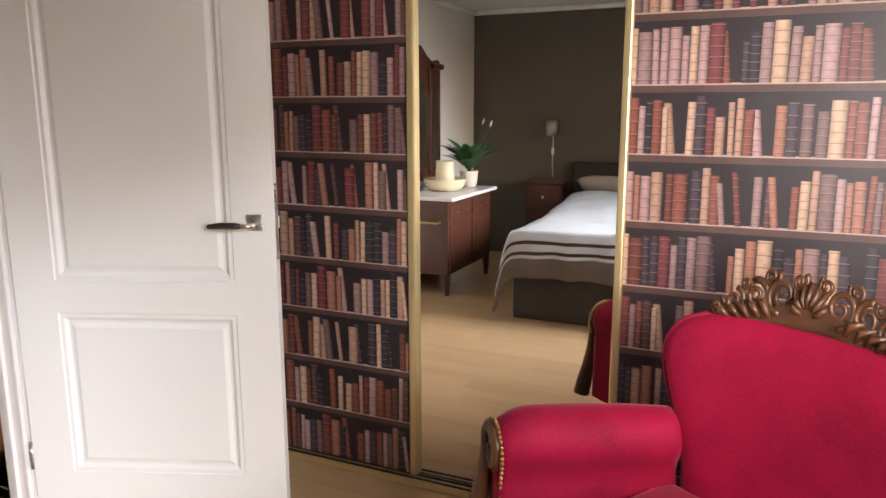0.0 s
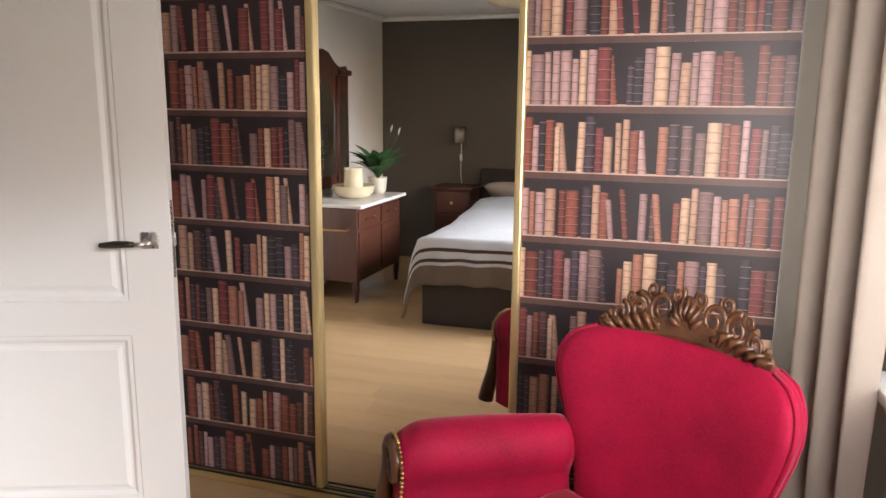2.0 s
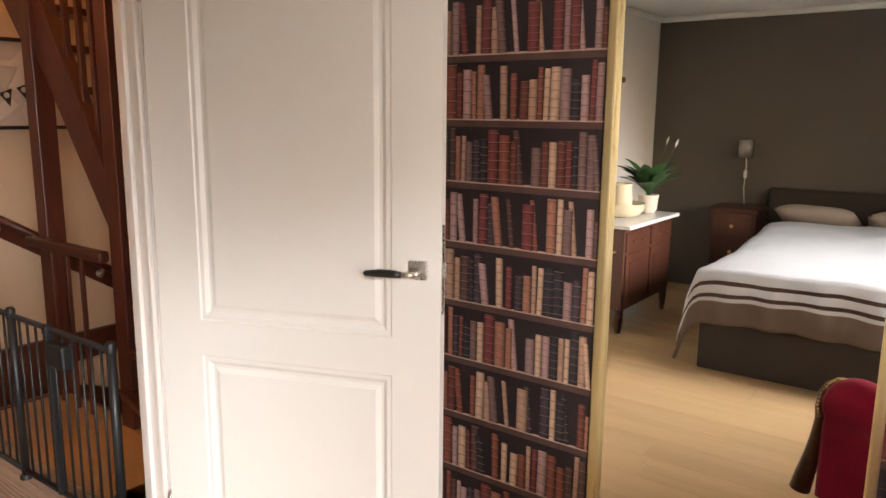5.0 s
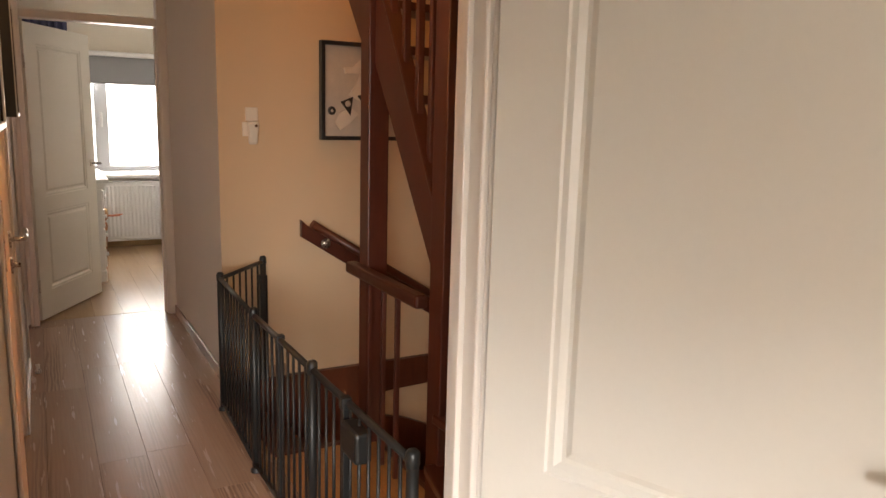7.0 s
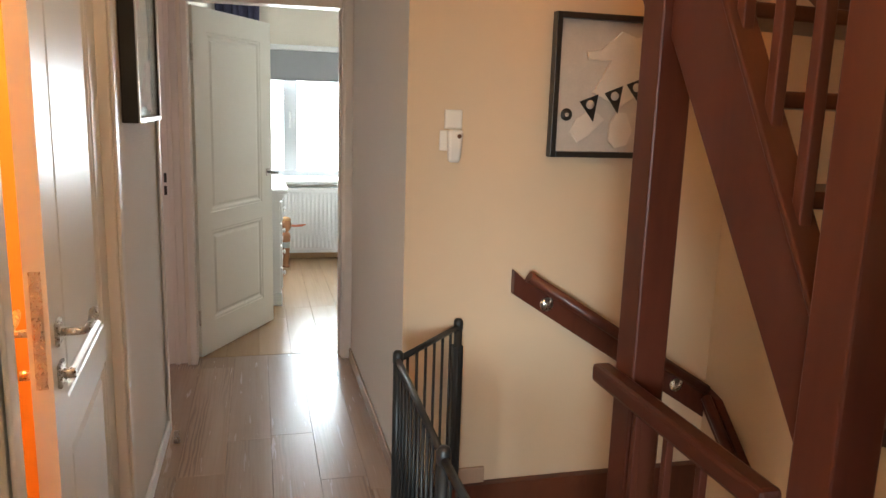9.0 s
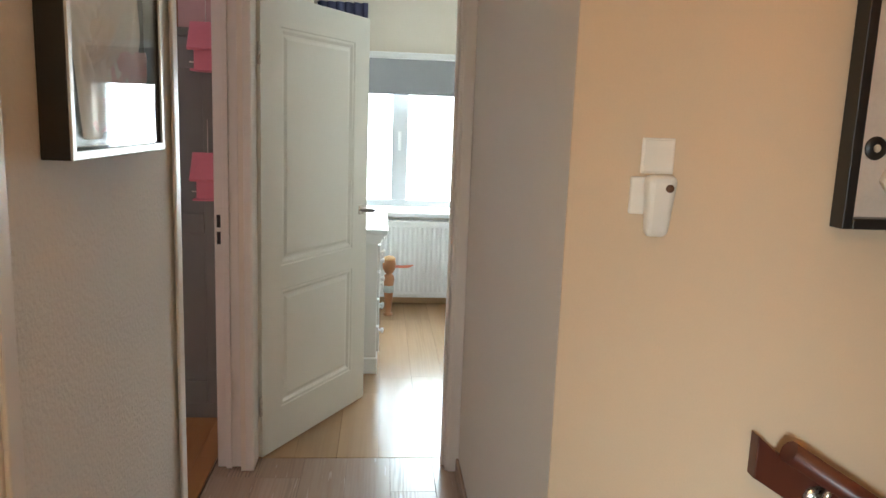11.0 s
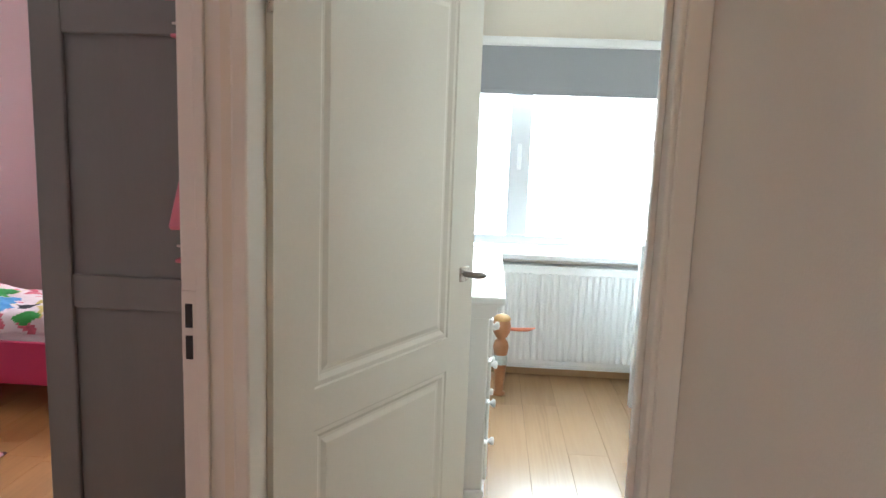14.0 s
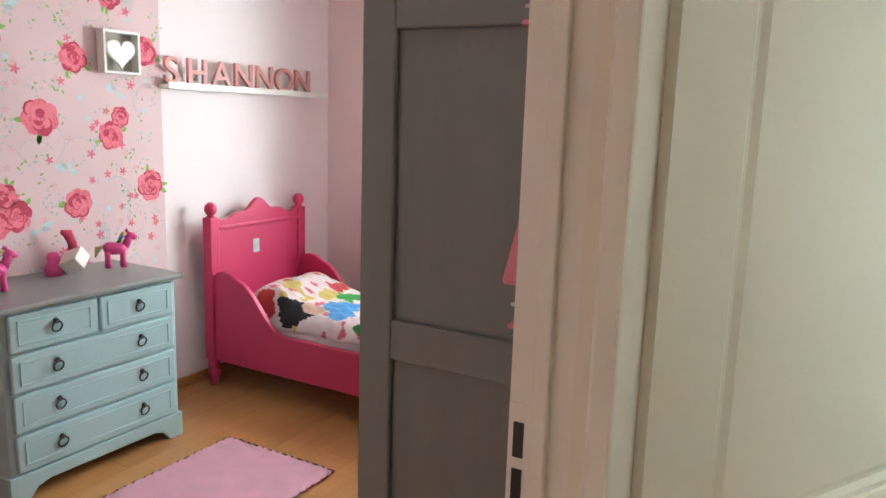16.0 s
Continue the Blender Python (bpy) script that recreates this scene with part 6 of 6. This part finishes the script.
tf2 = link("toy_horse", tube([(0, 0, 0), (0.0, 0, 0.12), (0.02, 0, 0.17), (0.05, 0, 0.18)], [0.03, 0.02, 0.022, 0.010], 10), "c_rose_dark", None, "", True)
tf2.matrix_world = pose(-7.80, -2.12, 0.79)
tagged(tf2, "dark pink toy horse behind the box", "toy", "toys on the chest of drawers")

# child's bed
kb = thing("child_bed", pose(-8.955, -1.3, 0), "bright pink painted wooden child's bed", "bed")
BX0, BX1, BY0 = -0.38, 0.38, -0.80


def kpart(name, bm, mt="pink_paint", label="", smooth=False):
    return part(name, bm, mt, kb, label, smooth)


top = [(BX0 + 0.02, 0.90)] + [(BX0 + 0.02 + 0.72 * k / 40, 0.945 + 0.028 * max(0, math.cos((k / 40 - 0.5) * 5.2)) + (0.055 * math.exp(-((k / 40 - 0.5) / 0.14) ** 2)) + 0.012 * math.cos(k / 40 * 6.28 * 4)) for k in range(41)] + [(BX1 - 0.02, 0.90)]
kpart("headboard", prism([(BX0 + 0.02, 0.20)] + top + [(BX1 - 0.02, 0.20)], BY0 + 0.0, BY0 + 0.03, 0.004, None))
kpart("headboard_mould", box(BX0 + 0.05, BY0 + 0.03, 0.885, BX1 - 0.05, BY0 + 0.045, 0.905, 0.005))
for x in (BX0 + 0.02, BX1 - 0.02):
    kpart("post", box(x - 0.032, BY0 - 0.02, 0.155, x + 0.032, BY0 + 0.044, 0.955, 0.006))
    kpart("post_ball", lathe([(0.012, 0.95), (0.028, 0.955), (0.018, 0.965), (0.026, 0.975), (0.035, 0.995), (0.030, 1.02), (0.015, 1.035), (0.0, 1.038)], pose(x, BY0 + 0.012, 0), 16), smooth=True)
    kpart("turned_foot", lathe([(0.0, 0.0), (0.018, 0.0), (0.024, 0.03), (0.034, 0.06), (0.036, 0.08), (0.022, 0.095), (0.034, 0.11), (0.034, 0.16)], pose(x, BY0 + 0.012, 0), 14), smooth=True)
    kpart("turned_foot", lathe([(0.0, 0.0), (0.018, 0.0), (0.024, 0.03), (0.034, 0.06), (0.036, 0.08), (0.022, 0.095), (0.034, 0.11), (0.034, 0.16)], pose(x, 0.78, 0), 14), smooth=True)
    side = [(BY0 + 0.04, 0.15), (BY0 + 0.04, 0.61)] + [(BY0 + 0.06 + 0.14 * k / 10, 0.62 + 0.045 * math.sin(math.pi * (0.25 + 0.65 * k / 10))) for k in range(11)] + [(BY0 + 0.20 + 0.34 * k / 14, 0.63 - 0.26 * (0.5 - 0.5 * math.cos(math.pi * k / 14))) for k in range(1, 15)] + [(0.75, 0.37), (0.75, 0.15)]
    kpart("side_board", prism(side[::-1], -x - 0.014, -x + 0.014, 0.004, pose(0, 0, 0, 0, 0, 90)))
kpart("footboard", box(BX0 + 0.02, 0.75, 0.15, BX1 - 0.02, 0.785, 0.62, 0.01))
kpart("mattress", box(BX0 + 0.05, BY0 + 0.06, 0.24, BX1 - 0.05, 0.74, 0.40, 0.03, 3), "bedding")
kpart("sticker", on_wall([(0, 0), (0.05, 0), (0.05, 0.08), (0, 0.08)], 0, 0.001, 0), "c_grey", "small grey and white sticker").matrix_local = pose(0.06, BY0 + 0.032, 0.72, 0, 0, 90)

# duvet with a bright print
def kid_duvet(u, v):
    x = (2 * u - 1) * 0.345
    y = BY0 + 0.10 + 1.44 * v
    e = max(0, 1 - (2 * u - 1) ** 6) * max(0, 1 - (2 * v - 1) ** 10)
    z = 0.40 + 0.10 * e + 0.11 * math.exp(-((v - 0.13) / 0.13) ** 2) * e + 0.02 * noise.noise(Vector((x * 7, y * 7, 1))) * e + 0.008 * noise.noise(Vector((x * 22, y * 22, 5)))
    return Vector((x * (1 + 0.05 * math.sin(y * 17)), y, z))


bm = bmesh.new()
rk = random.Random(3)
blobs = [(0.88, 0.30, 0.10, 0.10, 1), (0.80, 0.36, 0.08, 0.055, 7), (0.62, 0.42, 0.16, 0.10, 2), (0.78, 0.47, 0.10, 0.07, 2), (0.45, 0.30, 0.13, 0.06, 3), (0.35, 0.36, 0.12, 0.08, 4), (0.25, 0.26, 0.1, 0.05, 5), (0.72, 0.58, 0.06, 0.07, 1), (0.55, 0.60, 0.07, 0.05, 3), (0.9, 0.62, 0.05, 0.06, 4), (0.92, 0.17, 0.05, 0.05, 5), (0.68, 0.20, 0.1, 0.05, 3), (0.5, 0.72, 0.12, 0.07, 2), (0.3, 0.65, 0.1, 0.08, 5), (0.75, 0.78, 0.1, 0.06, 4)]
fs_ = add_grid(bm, 72, 110, kid_duvet)
for i, f_ in enumerate(fs_):
    u, v = (i // 110 + 0.5) / 72, (i % 110 + 0.5) / 110
    j = 0.035 * noise.noise(Vector((u * 14, v * 20, 2)))
    f_.material_index = 0
    for bu, bv, ru, rv, mi in blobs:
        if ((u - bu + j) / ru) ** 2 + ((v - bv + j) / (rv * 0.75)) ** 2 < 1:
            f_.material_index = mi
    if f_.material_index == 0:
        s_ = noise.noise(Vector((u * 11, v * 16, 9)))
        f_.material_index = 6 if s_ > 0.36 else 3 if s_ < -0.42 else 0
bmesh.ops.solidify(bm, geom=bm.faces[:], thickness=0.01)
dv = link("child_duvet", bm, ["bedding", "c_black", "c_blue", "c_yellow", "c_green", "c_red", "c_rose", "c_skin"], None, "", True)
dv.location = (-8.955, -1.3, 0.0)
tagged(dv, "white duvet with a colourful print on the child's bed", "duvet")

# woven rug
rg = thing("rug", pose(-7.55, -1.17, 0.0), "pale pink woven rug on the wooden floor", "rug")
bm = bmesh.new()
add_grid(bm, 60, 36, lambda u, v: Vector(((u - 0.5) * 1.14 + 0.004 * math.sin(v * 90), (v - 0.5) * 0.63 + 0.004 * math.sin(u * 160), 0.0135 + 0.002 * noise.noise(Vector((u * 9, v * 6, 4))))))
bmesh.ops.solidify(bm, geom=bm.faces[:], thickness=0.009)
part("weave", bm, "rug", rg, smooth=True)

# flowered wallpaper strip, printed flat on the wall
wpa = thing("flower_wallpaper", pose(-7.4, -2.198, 0), "pink wallpaper printed with roses, birds and leaves", "wallpaper", kind="structure")
part("paper", box(-0.985, 0, 0.0, 2.3, 0.0012, 2.595), mat("wallpaper_pink", (0.70, 0.50, 0.51), 0.8, var=0.05, scale=2, fine=120, bump=0.03), wpa)


def petal(bm, x, z, r, ang, mi, depth):
    """A rounded petal that points outwards at ang."""
    vs = []
    for k in range(10):
        t_ = k / 10 * 2 * math.pi
        a, b = r * math.cos(t_) * (0.8 + 0.08 * math.cos(3 * t_)), r * math.sin(t_) * (1.05 + 0.1 * math.cos(2 * t_))
        vs.append(bm.verts.new((x + a * math.cos(ang) - b * math.sin(ang), depth, z + a * math.sin(ang) + b * math.cos(ang))))
    bm.faces.new(vs[::-1]).material_index = mi


def printed_rose(bm, x, z, r, seed):
    rr_ = random.Random(seed)
    d = 0.002
    for ring, (n_, dist, size) in enumerate(((7, 0.62, 0.46), (6, 0.42, 0.36), (5, 0.24, 0.27), (3, 0.10, 0.17))):
        off = rr_.uniform(0, 6.28)
        for k in range(n_):
            a = off + k / n_ * 2 * math.pi + rr_.uniform(-0.12, 0.12)
            q = r * dist * rr_.uniform(0.92, 1.08)
            d += 0.00005
            petal(bm, x + q * math.cos(a), z + q * math.sin(a), r * size, a, (1, 0, 3)[rr_.choice((0, 0, 1, 1, 2)) if ring < 3 else 0], d)
            if rr_.random() < 0.7:
                d += 0.00005
                petal(bm, x + q * 0.93 * math.cos(a), z + q * 0.93 * math.sin(a), r * size * 0.8, a, (0, 3, 1)[rr_.choice((0, 0, 1, 2))], d)


def wall_leaf(bm, x, z, ln, ang, mi, depth):
    pts = [(0, 0), (0.3, 0.2), (0.65, 0.2), (1, 0), (0.65, -0.2), (0.3, -0.2)]
    vs = [bm.verts.new((x + ln * (a * math.cos(ang) - b * math.sin(ang)), depth, z + ln * (a * math.sin(ang) + b * math.cos(ang)))) for a, b in pts]
    bm.faces.new(vs[::-1]).material_index = mi


rw = random.Random(21)
roses = [(-7.732, 1.475), (-7.904, 1.746), (-8.08, 1.396), (-7.892, 1.082), (-8.296, 1.142), (-8.293, 1.807), (-7.545, 1.134), (-8.137, 1.483), (-7.50, 1.80), (-7.60, 1.05), (-8.1, 2.05), (-7.75, 2.1)]
n_big = len(roses)
for rep in range(3):
    roses += [(-7.25 + rep * 0.72 + rw.uniform(-0.25, 0.25), rw.uniform(0.2, 2.4)) for _ in range(6)]
roses += [(rw.uniform(-8.3, -7.2), z) for z in (0.3, 0.55, 0.2, 2.35)]
for k, (x, z) in enumerate(roses):
    bm = bmesh.new()
    r = (0.088, 0.074, 0.070, 0.074, 0.080, 0.074, 0.066, 0.054)[k % 8]
    if x - r < -8.38:
        x = -8.38 + r
    for j in range(3):
        a = rw.uniform(0, 6.28)
        wall_leaf(bm, x + 7.4 + 0.8 * r * math.cos(a), z + 0.8 * r * math.sin(a), 0.6 * r, a + rw.uniform(-0.4, 0.4), 2, 0.0016)
    printed_rose(bm, x + 7.4, z, r * 0.98, k)
    part("printed_rose", bm, ["c_rose", "c_rose_dark", "c_leaf", "c_rose_pale"], wpa)
bm = bmesh.new()
for k in range(760):
    x, z = rw.uniform(-8.355, -6.6), rw.uniform(0.1, 2.55)
    if rw.random() < 0.45:
        for j in range(5):
            a = j * 1.2566 + k
            wall_leaf(bm, x + 7.4, z, 0.022 if k % 5 else 0.026, a, (0, 3, 4, 0, 3)[k % 5], 0.0022)
    else:
        a = rw.uniform(0, 6.28)
        for j in range(3):
            wall_leaf(bm, x + 7.4 + 0.02 * j * math.cos(a), z + 0.02 * j * math.sin(a), 0.022, a + (-1) ** j * 0.8, 1 if rw.random() < 0.7 else 2, 0.0019)
for k in range(70):
    x, z, a = rw.uniform(-8.3, -6.1) + 7.4, rw.uniform(0.1, 2.5), rw.uniform(0, 6.28)
    prev = None
    for j in range(9):
        p = (x + 0.02 * j * math.cos(a + 0.18 * j), z + 0.02 * j * math.sin(a + 0.18 * j))
        if prev:
            dx, dz = p[0] - prev[0], p[1] - prev[1]
            n_ = math.hypot(dx, dz)
            ox, oz = -dz / n_ * 0.0016, dx / n_ * 0.0016
            vs = [bm.verts.new((q[0], 0.0015, q[1])) for q in ((prev[0] + ox, prev[1] + oz), (p[0] + ox, p[1] + oz), (p[0] - ox, p[1] - oz), (prev[0] - ox, prev[1] - oz))]
            bm.faces.new(vs).material_index = 1
        prev = p
for x, z in ((0.30 - 0.42, 1.50), (-0.62, 0.92), (0.35, 1.05), (-0.80, 2.05), (0.75, 1.55)):
    def bar(xa, za, xb, zb, w=0.0022):
        d_ = math.hypot(xb - xa, zb - za)
        ox, oz = -(zb - za) / d_ * w, (xb - xa) / d_ * w
        bm.faces.new([bm.verts.new(p) for p in ((xa + ox, 0.0021, za + oz), (xb + ox, 0.0021, zb + oz), (xb - ox, 0.0021, zb - oz), (xa - ox, 0.0021, za - oz))]).material_index = 1

    for k in range(5):
        dx = -0.026 + 0.013 * k
        bar(x + dx, z - 0.055, x + dx, z + 0.02)
        bar(x + dx, z + 0.02, x + dx * 0.3, z + 0.058)
    for dz in (-0.055, -0.02, 0.02):
        bar(x - 0.03, z + dz, x + 0.03, z + dz, 0.003)
    bar(x, z + 0.055, x, z + 0.10)
for x, z, a in ((-0.45, 1.24, 0.3), (0.05, 1.62, 2.6), (-0.72, 1.60, 0.5), (-0.2, 1.93, 2.8), (0.5, 1.35, 0.2), (-0.30, 0.98, 2.7)):
    wall_leaf(bm, x, z, 0.075, a, 4, 0.0023)
    wall_leaf(bm, x, z, 0.050, a + 0.5, 1, 0.0024)
    wall_leaf(bm, x, z, 0.060, a + 3.2, 4, 0.0022)
link("printed_sprigs", bm, ["c_rose", "c_grey", "c_leaf", "c_blush", "c_teal"], wpa, "small printed sprigs and blossoms", kind="stuff")

# heart in a white box frame
hf = thing("heart_frame", pose(-8.125, -2.196, 1.787), "white box frame with a white wooden heart", "picture")
for a in ((-0.10, -0.10, -0.088, 0.10), (0.088, -0.10, 0.10, 0.10), (-0.088, -0.10, 0.088, -0.088), (-0.088, 0.088, 0.088, 0.10)):
    part("frame", box(a[0], 0, a[1], a[2], 0.055, a[3], 0.002), "paint", hf)
part("backing", box(-0.088, 0.0, -0.088, 0.088, 0.004, 0.088), "curtain_grey", hf)
heart = [(0.075 * 0.0625 * 16 * math.sin(t_) ** 3, 0.075 * 0.0625 * (13 * math.cos(t_) - 5 * math.cos(2 * t_) - 2 * math.cos(3 * t_) - math.cos(4 * t_))) for t_ in [2 * math.pi * k / 40 for k in range(40)]]
part("heart", prism(heart, 0.03, 0.048, 0.004), "paint", hf, "white wooden heart")

# shelf with the letters
sh = thing("wall_shelf", pose(-8.95, -2.195, 1.655), "narrow white wall shelf carrying wooden letters", "shelf")
part("board", box(-0.70, 0, -0.022, 0.58, 0.075, 0.0, 0.003), "paint", sh)
part("lip", box(-0.70, 0.067, 0.0, 0.58, 0.075, 0.012, 0.002), "paint", sh)
M["letter"] = mat("letter", (0.72, 0.60, 0.56), 0.6, var=0.25, scale=30, fine=90, bump=0.02, color2=(0.60, 0.27, 0.25))
for k, ch in enumerate("SHANNON"):
    cu = bpy.data.curves.new("letter", "FONT")
    cu.body, cu.size, cu.extrude, cu.bevel_depth, cu.align_x = ch, 0.205, 0.008, 0.002, "CENTER"
    tmp = new("letter_tmp", cu)
    bpy.context.view_layer.update()
    me_ = bpy.data.meshes.new_from_object(tmp.evaluated_get(bpy.context.evaluated_depsgraph_get()))
    bpy.data.objects.remove(tmp)
    xs_ = [v.co.x for v in me_.vertices]
    zs_ = [v.co.y for v in me_.vertices]
    cx_, sz_ = (min(xs_) + max(xs_)) / 2, max(xs_) - min(xs_)
    for v in me_.vertices:
        v.co = Vector(((v.co.x - cx_) * 1.05, (v.co.y - min(zs_)) * 0.14 / (max(zs_) - min(zs_)), v.co.z))
    me_.materials.clear()
    me_.materials.append(M["letter"])
    lt = new("wooden_letter", me_)
    lt.matrix_world = pose(-8.425 - 0.170 * k, -2.165, 1.657, 90, 0, 180)
    tagged(lt, "flower-papered wooden letter standing on the shelf", "letter", "letters on the shelf")
curtain("curtain", (-9.66, -1.30), (-9.66, -1.62), 0.01, 2.3, 6, 0.03, "curtain_red", "bright raspberry red curtain beside the window")
curtain("curtain", (-9.66, 0.05), (-9.66, 0.35), 0.01, 2.3, 5, 0.03, "curtain_red", "bright raspberry red curtain beside the window")

# added ceiling fitting, out of view, to go with the landing's fill light
ll = thing("added_landing_lamp", pose(-3.45, 1.2, 2.6), "small added ceiling lamp over the landing, out of view", "ceiling lamp")
part("rose", lathe([(0.0, 0.0), (0.06, 0.0), (0.05, -0.03), (0.012, -0.04), (0.012, -0.18), (0.03, -0.20), (0.0, -0.205)], None, 18), "steel", ll)
# door stop on the landing floor
ds = link("door_stop", lathe([(0.0, 0.0), (0.016, 0.0), (0.014, 0.02), (0.008, 0.03), (0.012, 0.05), (0.0, 0.055)], None, 12), "steel", None, "", True)
ds.location = (-5.62, 0.72, 0.0)
tagged(ds, "small steel door stop on the landing floor", "door stop")

# ---------------------------------------------------------------- floor planks
def planks(floor, x0, y0, x1, y1, w, ln, along, mt, seed, skip=None):
    """Boards of width w and length ln, staggered, with fine open joints; tops at z = 0."""
    rnd = random.Random(seed)
    meshes = {}
    a0, a1, b0, b1 = (x0, x1, y0, y1) if along == "x" else (y0, y1, x0, x1)
    b = b0
    while b < b1 - 0.005:
        bw = min(w, b1 - b)
        a = a0 - rnd.uniform(0.05, ln * 0.9)
        while a < a1 - 0.01:
            s, e = max(a, a0), min(a + ln, a1)
            a += ln
            if e - s < 0.02:
                continue
            key = (round(e - s, 3), round(bw, 3))
            if key not in meshes:
                bm = bmesh.new()
                add_box(bm, -(e - s) / 2 + 0.0004, -bw / 2 + 0.0004, -0.011, (e - s) / 2 - 0.0004, bw / 2 - 0.0004, 0.0, 0.0008, 0, 1)
                me = bpy.data.meshes.new("plank")
                bm.to_mesh(me)
                bm.free()
                me.materials.append(M[mt])
                meshes[key] = me
            ob = new("plank", meshes[key])
            ob.parent = floor
            ca, cb = (s + e) / 2, b + bw / 2
            ob.matrix_world = pose(ca, cb, 0) if along == "x" else pose(cb, ca, 0, 0, 0, 90)
        b += w


D = bpy.data.objects
planks(D["floor_bedroom"], -2.84, -2.06, 0.62, 2.93, 0.19, 1.28, "x", "oak", 1)
planks(D["floor_landing"], -6.75, 0.56, -2.35, 1.615, 0.19, 1.28, "x", "grey_oak", 2)
planks(D["floor_stair_head"], -4.045, 1.62, -2.36, 2.08, 0.155, 1.7, "x", "orange_oak", 5)
planks(D["floor_nursery"], -9.65, 0.70, -6.755, 2.95, 0.19, 1.28, "x", "nursery_oak", 3)
planks(D["floor_pink_room"], -9.75, -2.2, -5.05, 0.55, 0.19, 1.28, "x", "orange_oak", 4)
